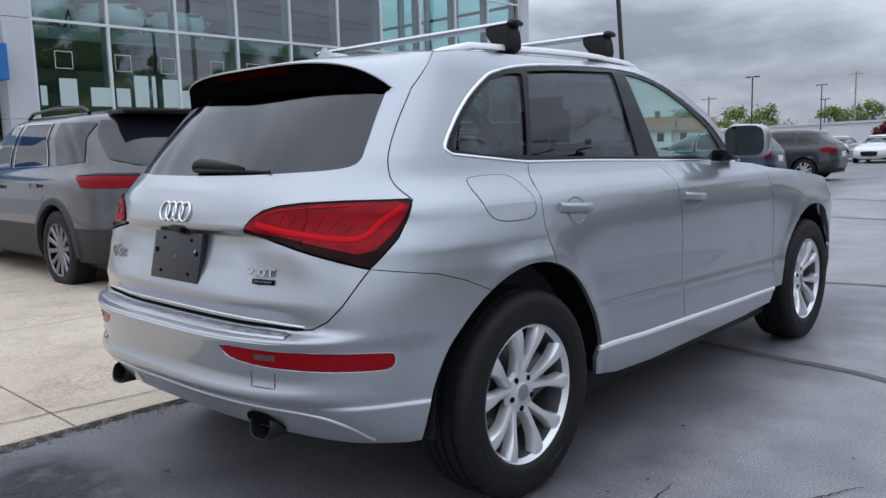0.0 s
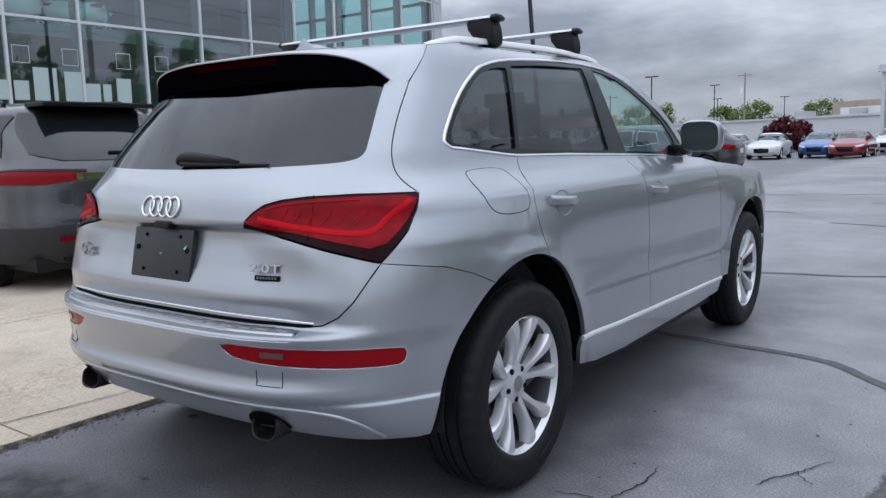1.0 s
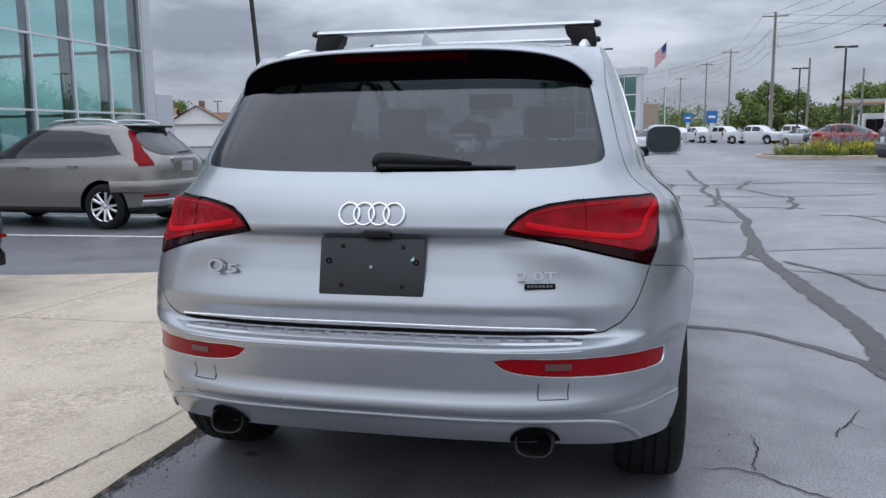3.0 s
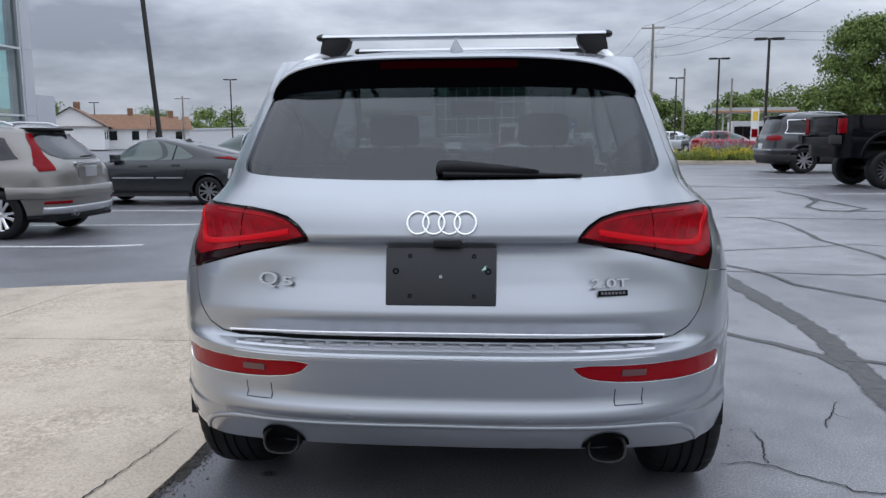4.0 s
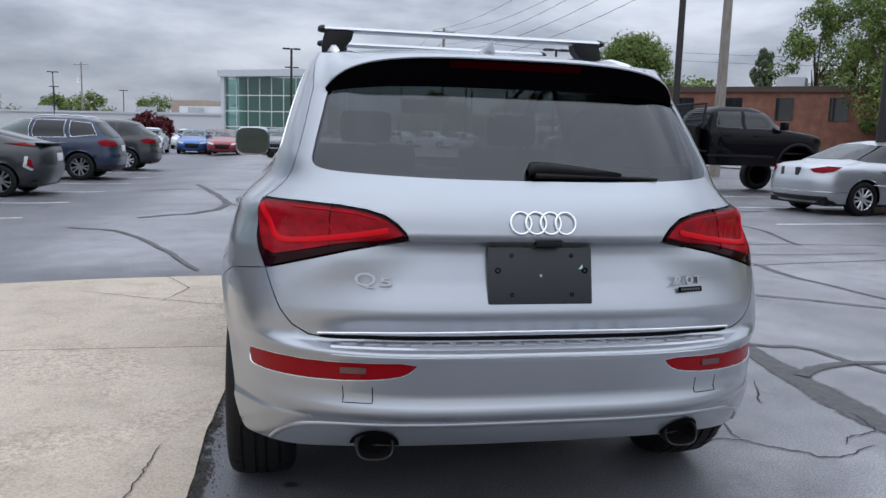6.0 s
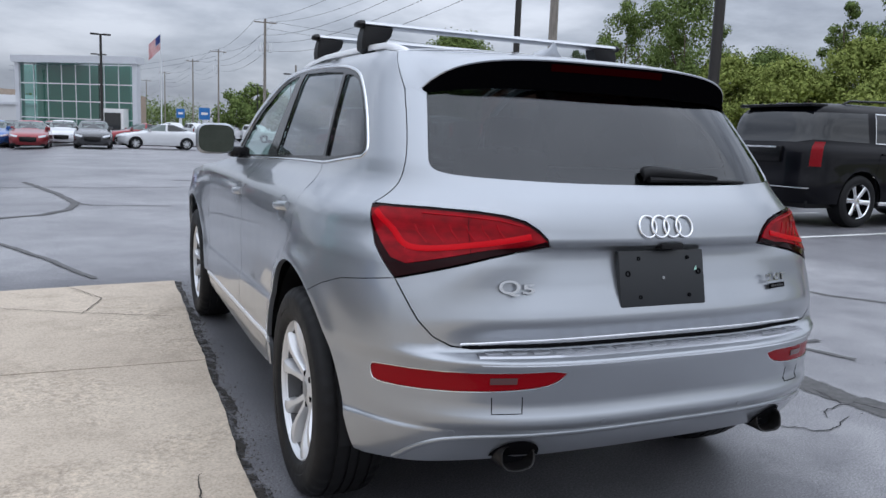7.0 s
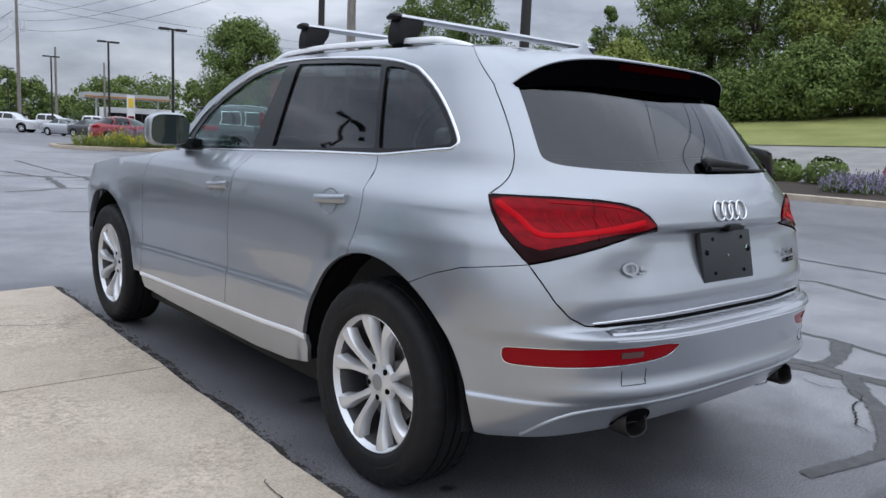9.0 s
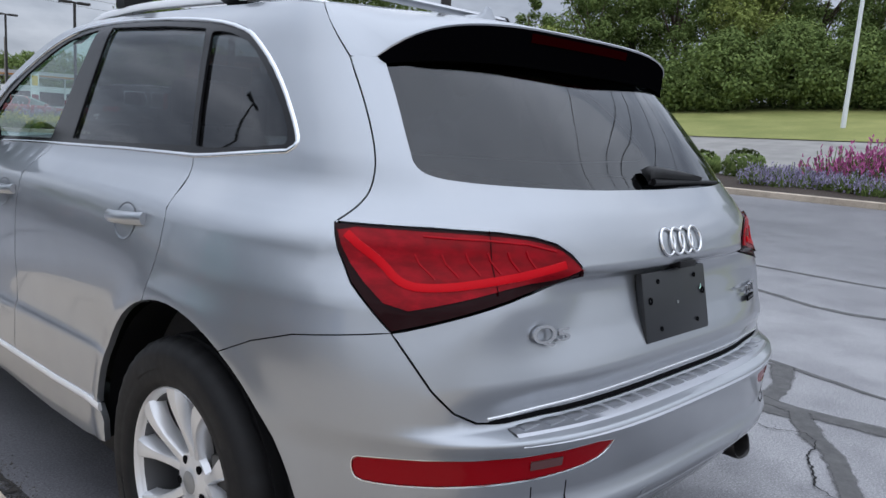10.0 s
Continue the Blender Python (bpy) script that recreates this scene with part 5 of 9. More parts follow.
SEALED, OPEN = "tar-sealed crack across the grey asphalt", "thin open crack in the grey asphalt"
crack([(2.8, 15.2), (2.5, 12.4), (2.46, 8.6), (2.33, 7.96), (2.20, 6.45), (2.11, 5.94), (2.10, 5.2), (2.13, 4.45), (2.15, 3.48), (2.18, 3.09), (2.18, 2.6), (2.19, 2.27), (2.17, 1.86), (2.12, 1.49), (2.05, 1.0), (2.02, .72), (2.0, .47),
       (1.99, .12), (2.02, -.2), (2.02, -.45)], .06, SEALER, 1, SEALED, .05, to=.20)
crack([(-.2, 2.5), (.5, 2.32), (.94, 2.25), (1.31, 2.21), (1.52, 2.14), (1.69, 1.98), (1.84, 1.82), (2.0, 1.58), (2.03, 1.30)], .06, SEALER, 2, SEALED, .03, to=.08)
crack([(.4, 4.78), (.72, 4.86), (1.14, 4.93), (1.61, 5.13), (1.89, 5.23), (2.11, 5.94)], .05, SEALER, 3, SEALED, .03, to=.09)
crack([(1.89, 5.23), (2.05, 4.97), (2.13, 4.45)], .05, SEALER, 4, SEALED, .03)
crack([(.3, 9.19), (.92, 9.05), (1.5, 8.78), (1.96, 8.58), (2.21, 8.34), (2.45, 8.47)], .05, SEALER, 5, SEALED, .06)
crack([(2.09, 1.49), (2.21, 1.48), (2.31, 1.42), (2.45, 1.41), (2.53, 1.32), (2.56, 1.10), (2.72, .6)], .045, SEALER, 6, SEALED, .03, to=.06)
crack([(2.08, .82), (2.23, .95), (2.38, 1.0), (2.55, 1.03), (2.9, 1.02)], .09, SEALER, 15, SEALED, .03, to=.05)
crack([(2.25, 5.0), (2.49, 4.56), (2.6, 4.24), (2.63, 3.81), (2.8, 3.55), (3.04, 3.22), (3.16, 3.0), (3.33, 2.9), (3.55, 2.76), (4.2, 2.3)], .045, SEALER, 16, SEALED, .05)
crack([(2.2, 4.5), (2.5, 4.43), (3.02, 4.34), (3.45, 4.32), (3.91, 4.46), (4.23, 4.54), (4.68, 4.65), (6.2, 4.9)], .04, SEALER, 17, SEALED, .05)
crack([(4.0, 9.6), (4.22, 8.75), (4.16, 8.0), (3.99, 6.75), (4.08, 6.14), (4.1, 5.59), (4.07, 5.26), (4.12, 4.88), (4.21, 4.61), (4.16, 4.22), (4.15, 3.76), (4.4, 2.2), (5.13, 1.15), (4.93, .73), (4.79, .44), (4.77, .14), (5.0, -.6)], .075, SEALER, 18, SEALED, .06)
crack([(3.6, 9.5), (5.19, 9.3), (5.9, 9.26), (6.24, 9.03), (6.35, 8.41), (6.33, 7.64), (6.1, 7.02), (5.8, 6.1)], .07, SEALER, 19, SEALED, .08)
crack([(2.2, 5.7), (2.94, 5.95), (3.53, 6.12), (4.2, 6.39), (4.62, 6.26), (5.13, 6.18), (5.61, 6.2), (7.2, 6.1)], .03, SEALER, 20, SEALED, .05)
crack([(6.38, 15.44), (6.46, 14.2), (6.36, 12.67), (6.38, 11.63), (6.39, 11.05), (5.88, 10.48), (5.45, 10.66)], .09, SEALER, 31, SEALED, .08)
crack([(6.41, 13.71), (6.18, 12.65), (5.51, 11.33), (5.56, 10.67), (6.5, 10.52), (8.41, 10.87)], .09, SEALER, 32, SEALED, .08)
crack([(4.07, 5.26), (4.51, 5.28), (5.04, 5.25), (6.4, 5.4)], .03, SEALER, 33, SEALED, .04)
crack([(2.83, 23.7), (2.62, 18.1), (2.67, 16.1), (2.38, 14.4), (2.45, 13.1), (2.42, 11.9), (2.33, 11.1), (2.13, 10.8), (2.63, 10.7), (3.6, 10.6)], .11, SEALER, 34, SEALED, .15)
crack([(2.9, .5), (2.84, .13), (2.85, .01), (2.79, -.19), (2.74, -.37), (2.69, -.53), (2.6, -1.2)], .06, SEALER, 35, SEALED, .04, to=.03)
crack([(2.82, -.06), (2.60, -.15), (2.39, -.23), (2.12, -.25)], .12, SEALER, 36, SEALED, .02)
crack([(2.05, .05), (2.10, -.13), (2.11, -.24), (2.09, -.41), (2.10, -.54), (2.12, -.72), (2.2, -1.4)], .12, SEALER, 37, SEALED, .03)
crack([(2.06, -.42), (1.92, -.50), (1.78, -.60), (1.64, -.74), (1.33, -.88), (1.19, -.95), (1.01, -1.0), (.81, -.97), (.50, -.9)], .10, SEALER, 38, SEALED, .03, to=.07)
crack([(6.6, 2.6), (6.51, 1.9), (6.44, 1.33), (6.37, .65), (6.3, -.6)], .07, SEALER, 39, SEALED, .06)
crack([(.4, 12.5), (1.6, 13.2), (3.4, 12.8), (5.5, 13.6)], .07, SEALER, 7, SEALED, .2)
crack([(3.4, 10.4), (3.8, 12.6), (3.2, 15.0), (3.9, 18.0)], .09, SEALER, 8, SEALED, .25)
crack([(.2, 17), (2.5, 16.2), (5, 17.4), (7.5, 16.6)], .12, SEALER, 9, SEALED, .25)
crack([(1.5, 13.3), (1.9, 16), (1.3, 19), (1.8, 23)], .12, SEALER, 10, SEALED, .3)
crack([(-3.6, 8.0), (-2.9, 7.4), (-2.43, 6.53), (-1.89, 5.2), (-1.54, 4.27)], .06, SEALER, 11, SEALED, .06)
crack([(-4, 15), (-1.5, 14.2), (.6, 14.8)], .08, SEALER, 13, SEALED, .2)
crack([(-2.9, 16.2), (-2.1, 12.7), (-1.8, 11.0), (-1.87, 9.9), (-2.2, 9.3), (-2.9, 8.9)], .12, SEALER, 42, SEALED, .10)
crack([(-1.8, 11.0), (-1.55, 10.6), (-.4, 10.5)], .07, SEALER, 43, SEALED, .06)
crack([(1.01, .0), (1.13, .03), (1.21, .01), (1.26, -.05), (1.35, -.12), (1.41, -.15), (1.42, -.20), (1.50, -.21), (1.59, -.19), (1.66, -.15), (1.76, -.12)], .016, CRACK, 21, OPEN, .03, True)
crack([(1.75, .77), (1.67, .60), (1.60, .49), (1.57, .42)], .012, CRACK, 22, OPEN, .04, True)
crack([(1.67, .60), (1.70, .54), (1.74, .52)], .009, CRACK, 30, OPEN, .03, True)
crack([(1.23, .38), (1.24, .25), (1.20, .09), (1.20, .02)], .012, CRACK, 23, OPEN, .04, True)
crack([(1.64, -.10), (1.71, -.02), (1.78, -.01), (1.87, .02), (1.96, .0)], .012, CRACK, 24, OPEN, .03, True)
crack([(1.93, .25), (1.92, .15), (1.90, .06), (1.87, .02)], .010, CRACK, 25, OPEN, .03, True)
crack([(1.74, -.62), (1.69, -.64), (1.50, -.68), (1.36, -.75), (1.26, -.79), (1.20, -.87)], .016, CRACK, 29, OPEN, .04, True)
crack([(1.78, -.30), (1.72, -.42), (1.80, -.56), (1.74, -.62)], .010, CRACK, 41, OPEN, .04, True)
dice = random.Random(5)
for k in range(60):
    x, y, r = dice.uniform(.95, 3.2), dice.uniform(-1.2, 3.4), dice.uniform(.002, .006)
    bm = bmesh.new()
    bm.faces.new([bm.verts.new((x + r * 1.6 * math.cos(a) * (1 + .4 * noise.noise((a, k, 1.3))), y + r * math.sin(a) * (1 + .4 * noise.noise((a, k, 7.3))), .0042)) for a in [.785 * i for i in range(8)]])
    tagged(mesh_ob("pit", bm, CRACK), "small dark pit in the grey asphalt", "pit", "pits in the asphalt", "structure")
SLABBED = "thin crack across the worn concrete apron"
for k, pts_ in enumerate(([(-1.20, .2), (-1.28, -.4), (-1.36, -1.0), (-1.52, -1.8)], [(-2.3, 3.3), (-1.7, 3.0), (-1.08, 2.7)], [(-2.9, -.8), (-2.2, -1.05), (-1.5, -1.0)], [(-1.75, 3.9), (-1.5, 3.4), (-1.62, 2.9)])):
    crack(pts_, .014, CRACK, 40 + k, SLABBED, .05, True, .0165)
for k, (x, y, r) in enumerate(((-.50, -1.10, .34), (-.05, -1.22, .26), (.55, -1.3, .2), (.2, -.95, .025), (-.3, -.72, .02), (-.62, .85, .05), (-.7, -.2, .03))):
    bm = bmesh.new()
    bm.faces.new([bm.verts.new((x + r * (1.5 * math.cos(a) * (1 + .35 * noise.noise((math.cos(a), math.sin(a), k * 3.1)))), y + r * math.sin(a) * (1 + .4 * noise.noise((math.cos(a) * 2, math.sin(a) * 2, k)))
                                , 0.0045)) for a in [2 * math.pi * i / 28 for i in range(28)]])
    tagged(mesh_ob("oil_spot", bm, STAIN), "dark oil spot on the asphalt", "stain", "stains", "structure")
for (x0, y0), (x1, y1) in [((-4.7, y), (-10.0, y - .25)) for y in (7.1, 9.75, 12.4, 15.1, 17.8, 20.5, 23.2)] + [((7.15, y), (12.4, y + .5)) for y in (5.6, 8.6, 11.65, 14.6, 17.9, 21.0, 24.2, 27.2)]:
    bm = bmesh.new()
    n = 12
    row = []
    for i in range(n + 1):
        x, y = x0 + (x1 - x0) * i / n, y0 + (y1 - y0) * i / n
        row.append([bm.verts.new((x, y + s * .055, ground_z(x, y) + .005)) for s in (-1, 1)])
    for p, q in zip(row, row[1:]):
        bm.faces.new((p[0], q[0], q[1], p[1]))
    bmesh.ops.recalc_face_normals(bm, faces=bm.faces)
    tagged(mesh_ob("bay_line", bm, LINE), "worn white painted parking bay line", "road marking", "bay lines", "structure")
# rough broken edge and grit along the apron
bm = bmesh.new()
rows_ = []
for i in range(141):
    y = -2.4 + 6.4 * i / 140
    x = apron_edge(y)
    wd = .05 + .035 * noise.noise((y * 2.1, .4, .9)) + .02 * noise.noise((y * 9, 1.4, .2))
    rows_.append([bm.verts.new((x + .001 + wd * k / 3, y, ground_z(x, y) + .0085 * (1 - k / 3) + .0035)) for k in range(4)])
for p, q in zip(rows_, rows_[1:]):
    for k in range(3):
        bm.faces.new((p[k], p[k + 1], q[k + 1], q[k]))
tagged(mesh_ob("edge_dirt", bm, EDGE_DIRT, smooth=180), "dark crumbled dirt along the concrete edge", "dirt", kind="structure")
bm = bmesh.new()
for i in range(2600):
    y = random.uniform(-1.6, 4.0)
    x = apron_edge(y) + abs(random.gauss(0, .05)) + .002
    r = random.uniform(.0015, .0055) * (1.7 if random.random() < .06 else 1)
    z = ground_z(x, y) + r * .4
    a = random.uniform(0, 6.3)
    vs = [bm.verts.new((x + r * math.cos(a + k * 2.1), y + r * math.sin(a + k * 2.1), z - r * .5)) for k in range(3)] + [bm.verts.new((x, y, z + r * .6))]
    for k in range(3):
        bm.faces.new((vs[k], vs[(k + 1) % 3], vs[3]))
tagged(mesh_ob("grit", bm, DIRT), "loose grit and debris along the concrete edge", "gravel", kind="stuff")


# ---- parked vehicles: one parametric builder ----
class Shape:
    """The skin of a parked vehicle: plan outlines by height. Front towards +y, middle of the axles' plan at the origin."""

    def __init__(self, rear, front, width, n=3.4):
        self.rear, self.front, self.w, self.n = curve(*rear), curve(*front), curve(*width), n

    def ends(self, z):
        r, f = self.rear(z), self.front(z)
        k = min(.9, (f - r) * .3)
        return r + k, f - k

    def point(self, u, z):
        s, a = (1 if u >= 0 else -1), abs(u)
        a0, a1 = self.ends(z)
        w, n = self.w(z), self.n
        if a < 1:
            t, L = a * math.pi / 2, a0 - self.rear(z)
            r = ((math.sin(t) / w) ** n + (max(math.cos(t), 1e-9) / L) ** n) ** (-1 / n)
            return Vector((s * r * math.sin(t), a0 - r * math.cos(t), z))
        if a <= 2:
            return Vector((s * w, a0 + (a1 - a0) * (a - 1), z))
        t, L = min(a - 2, 1) * math.pi / 2, self.front(z) - a1
        n = 2.8
        r = ((max(math.cos(t), 1e-9) / w) ** n + (math.sin(t) / L) ** n) ** (-1 / n)
        return Vector((s * r * math.cos(t), a1 + r * math.sin(t), z))

    def __call__(self, u, z):
        e = .004
        p = self.point(u, z)
        nn = (self.point(u + e, z) - self.point(u - e, z)).cross(self.point(u, z + e) - self.point(u, z - e))
        return p, (nn.normalized() if nn.length > 1e-9 else Vector((0, 0, 1)))

    def at_y(self, y, z):
        lo, hi = 0.0, 3.0
        for _ in range(26):
            m = (lo + hi) / 2
            lo, hi = (m, hi) if self.point(m, z).y < y else (lo, m)
        return (lo, z)

    def at_x(self, x, z, nose=False):
        lo, hi = (2.0, 3.0) if nose else (0.0, 1.0)
        for _ in range(24):
            m = (lo + hi) / 2
            v = self.point(m, z).x
            if (v < abs(x)) != nose:
                lo = m
            else:
                hi = m
        return (math.copysign(lo, x) if x else lo, z)


def rim_mesh(R, W, spokes, mat, rr=.64):
    """A tyre and an alloy wheel; the outer face towards +x."""
    bt = bmesh.new()
    lathe(bt, [(-W * .40, R * rr), (-W * .5, R * .74), (-W * .5, R * .88), (-W * .40, R * .975), (-W * .2, R), (W * .2, R), (W * .40, R * .975), (W * .5, R * .88), (W * .5, R * .74), (W * .42, R * rr)], 40)
    bmesh.ops.recalc_face_normals(bt, faces=bt.faces)
    br = bmesh.new()
    lathe(br, [(W * .42, R * rr * .97), (W * .47, R * rr * 1.01), (W * .42, R * rr * 1.03)], 32)
    lathe(br, [(W * .42, R * rr * .97), (W * .1, R * rr * .9), (W * .1, 0)], 32, mat=1)
    lathe(br, [(W * .2, R * .17), (W * .36, R * .13), (W * .38, 0)], 20)
    for k in range(spokes):
        a = 2 * math.pi * (k + (.22 if spokes == 10 and k % 2 else 0) * -1) / spokes
        d, e = Vector((0, math.cos(a), math.sin(a))), Vector((0, -math.sin(a), math.cos(a)))
        w0, w1 = R * .075 * (10 / spokes) ** .5, R * .062 * (10 / spokes) ** .5
        rows = [[br.verts.new(d * r + e * (w * q) + Vector((W * h - (.012 if abs(q) > .9 else 0), 0, 0))) for q in (-1, -.6, .6, 1)] for r, w, h in ((R * .1, w0, .36), (R * .38, w1, .42), (R * rr * .99, w1 * 1.3, .46))]
        for p, q in zip(rows, rows[1:]):
            for i in range(3):
                br.faces.new((p[i], p[i + 1], q[i + 1], q[i]))
    bmesh.ops.recalc_face_normals(br, faces=br.faces)
    mats = []
    for nm, b, mm in (("tyre", bt, [RUBBER]), ("rim", br, [mat, SLOT])):
        me = bpy.data.meshes.new(nm)
        b.to_mesh(me)
        b.free()
        for m in mm:
            me.materials.append(m)
        for p in me.polygons:
            p.use_smooth = True
        me.set_sharp_from_angle(angle=radians(40))
        mats.append(me)
    return mats


SMOKE = Mat("dark car glass", (.010, .012, .014), .03, 0.0, IOR=1.6).m
SCREEN = Mat("pale car glass", (.10, .13, .125), .03, 0.0, IOR=1.6).m
LAMP_WHITE = Mat("clear head lamp", (.62, .64, .68), .08, .3, Coat_Weight=1.0).m
CLADDING = Mat("grey plastic cladding", (.018, .018, .02), .6).m
PLATE_W = Mat("white dealer plate", (.72, .72, .74), .5).m
RED_CAR = Mat("parked car red lamp", (.19, .001, .005), .25, 0, Coat_Weight=.18, Coat_Roughness=.05, Specular_IOR_Level=.05).m


def arch_flare(root, mat, S, ay, az, ra, s, low, width=.055):
    """A rounded moulding round a wheel arch, on the flank."""
    bm = bmesh.new()
    rows = []
    for i in range(25):
        a = radians(-6 + 192 * i / 24)
        row = []
        for k, off in ((-.012, -.03), (-.008, .012), (width * .5, .016), (width, .010), (width + .01, -.006)):
            y, z = ay + (ra + k) * math.cos(a), max(low, az + (ra + k) * math.sin(a))
            row.append(bm.verts.new((s * (S.w(z) + off), y, z)))
        rows.append(row)
    for p, q in zip(rows, rows[1:]):
        for k in range(4):
            bm.faces.new((p[k], p[k + 1], q[k + 1], q[k]))
    bmesh.ops.recalc_face_normals(bm, faces=bm.faces)
    part("arch_flare", bm, mat, root, "wheel arch moulding", 60)


def wrap(name, S, u0, u1, z0, z1, out, mat, parent, label):
    """A rounded moulding that follows the skin of a parked vehicle round its corners."""
    bm = bmesh.new()
    rows = []
    for i in range(25):
        u = u0 + (u1 - u0) * i / 24
        row = []
        for z, k in ((z0, -.01), (z0 + .006, .6 * out), (z0 + .02, out), ((z0 + z1) / 2, out), (z1 - .02, out), (z1 - .006, .6 * out), (z1, -.01)):
            p, nn = S(u, z)
            row.append(bm.verts.new(p + nn * k))
        rows.append(row)
    for p, q in zip(rows, rows[1:]):
        for k in range(6):
            bm.faces.new((p[k], p[k + 1], q[k + 1], q[k]))
    bm.faces.new(rows[0])
    bm.faces.new(rows[-1][::-1])
    bmesh.ops.recalc_face_normals(bm, faces=bm.faces)
    return part(name, bm, mat, parent, label, 50)


def vehicle(name, label, category, m, shape, paint_mat, axles, R, zc=.30, ztop=1.45, belt_z=1.0, panes=(), rear_pane=None, front_pane=None, lamps=(), heads=(), clad=.0,
            group="", tw=.22, spokes=10, rim=None, rim_r=.64, steps=26, gaps=(), plate=None, extra=None, rail=False, mirrors=None, handles=(), tread=None, roof_bulge=.05, trim=None, trim_from=0, trim_w=.006, flare=None):
    car_ = thing(name, label, category, m, group)
    S = shape
    hub = R + .0
    # painted body
    zs = [zc + (ztop - zc) * (i / steps) for i in range(steps + 1)]
    us = [i / 12 for i in range(12)] + [1 + i / 40 for i in range(41)] + [2 + i / 10 for i in range(1, 11)]
    us = [-u for u in us[:0:-1]] + us
    bm = bmesh.new()
    grid = [[bm.verts.new(S.point(u, z)) for u in us] for z in zs]
    ra = R * 1.16
    for row in grid:
        for v in row:
            for ay in axles:
                dy, dz = v.co.y - ay, v.co.z - hub
                r = math.hypot(dy, dz)
                if abs(v.co.x) > S.w(v.co.z) * .8 and r < ra * 1.0:
                    k = ra / max(r, 1e-3)
                    if r > ra * .55:
                        v.co.y, v.co.z = ay + dy * k, max(zc, hub + dz * k)
    for j in range(len(zs) - 1):
        for i in range(len(us) - 1):
            q = (grid[j][i], grid[j][i + 1], grid[j + 1][i + 1], grid[j + 1][i])
            c = sum((v.co for v in q), Vector()) / 4
            if any(math.hypot(c.y - ay, c.z - hub) < ra * .985 and abs(c.x) > S.w(c.z) * .75 for ay in axles):
                continue
            f = bm.faces.new(q)
            f.material_index = 1 if c.z < clad else 0
    # roof cap
    top = grid[-1]
    n = len(top)
    cen = sum((v.co for v in top), Vector()) / n
    last = top
    for k in (.75, .45, .15):
        ring = [bm.verts.new(Vector((v.co.x * k, cen.y + (v.co.y - cen.y) * (k ** .8), ztop + roof_bulge * (1 - k * k)))) for v in top]
        for i in range(n - 1):
            bm.faces.new((last[i], last[i + 1], ring[i + 1], ring[i]))
        last = ring
    bm.faces.new(last)
    bmesh.ops.recalc_face_normals(bm, faces=bm.faces)
    body = mesh_ob("body", bm, [paint_mat, CLADDING], car_, smooth=50)
    for poly, glass in panes:
        for s in (False, True):
            skin_panel("side_window", [S.at_y(*p) for p in poly], glass, car_, "", .06, 0, 0, .006, flip=s, surface=S)
    if trim:
        for poly, glass in panes[trim_from:]:
            for s in (1, -1):
                bm = bmesh.new()
                run = [S(*q) for q in resample([S.at_y(*p) for p in poly], .08)]
                for (a, na), (b, nb) in zip(run, run[1:] + run[:1]):
                    d = (b - a).normalized()
                    t_ = na.cross(d) * trim_w
                    bm.faces.new([bm.verts.new(Vector((s * v.x, v.y, v.z))) for v in (a + t_ + na * .010, b + t_ + nb * .010, b - t_ + nb * .010, a - t_ + na * .010)])
                part("window_trim", bm, trim, car_, "bright window surround")
    if rear_pane:
        half = [S.at_x(*p) for p in rear_pane]
        skin_panel("rear_window", half + [(-u, z) for u, z in half[::-1] if u > 1e-6], SMOKE, car_, "", .06, 0, 0, .006, surface=S)
    if front_pane:
        for s in (False, True):
            skin_panel("windscreen", [S.at_x(x, z, True) for x, z in front_pane], SMOKE, car_, "", .06, -.001, 0, .006, flip=s, surface=S)
    for poly, mat_, lb in lamps:
        for s in (False, True):
            skin_panel("tail_lamp", [S.at_y(-q[1], q[2]) if q[0] == "s" else (q[1], q[2]) if q[0] == "u" else S.at_x(q[1], q[2]) for q in poly], mat_, car_, lb, .04, 0, .012, .010, flip=s, surface=S)
    for poly, mat_, lb in heads:
        for s in (False, True):
            skin_panel("head_lamp" if "lamp" in lb else "grille", [S.at_x(x, z, True) for x, z in poly], mat_, car_, lb, .06, 0, .012, .008, flip=s, surface=S)
    for g in gaps:
        for s in (1, -1):
            bm = bmesh.new()
            pts = [S(*S.at_y(*p)) for p in g]
            for (a, na), (b, nb) in zip(pts, pts[1:]):
                d = (b - a).normalized()
                t = na.cross(d) * .004
                q = [a + t + na * .003, b + t + nb * .003, b - t + nb * .003, a - t + na * .003]
                bm.faces.new([bm.verts.new(Vector((s * v.x, v.y, v.z))) for v in q])
            part("door_gap", bm, SLOT, car_)
    for y, z in handles:
        for s in (1, -1):
            bm = bmesh.new()
            x = S.point(*S.at_y(y, z)).x
            box(bm, s * x - .02, y - .09, z - .014, s * x + .025 * s + .0, y + .09, z + .014, .006)
            part("door_handle", bm, paint_mat, car_)
    if mirrors:
        y, z = mirrors
        for s in (1, -1):
            x = S.point(*S.at_y(y, z)).x
            bm = bmesh.new()
            box(bm, s * (x + .03), y - .05, z - .005, s * (x + .19), y + .08, z + .105, .03)
            box(bm, s * (x - .02), y, z - .03, s * (x + .08), y + .06, z + .02, .01)
            part("door_mirror", bm, paint_mat, car_)
    if plate:
        x, z, mt = plate
        p, nn = S(*S.at_x(0, z))
        bm = bmesh.new()
        box(bm, -.16, p.y - .022, z - .08, .16, p.y + .05, z + .08, .006)
        part("plate", bm, mt, car_, "plate without writing")
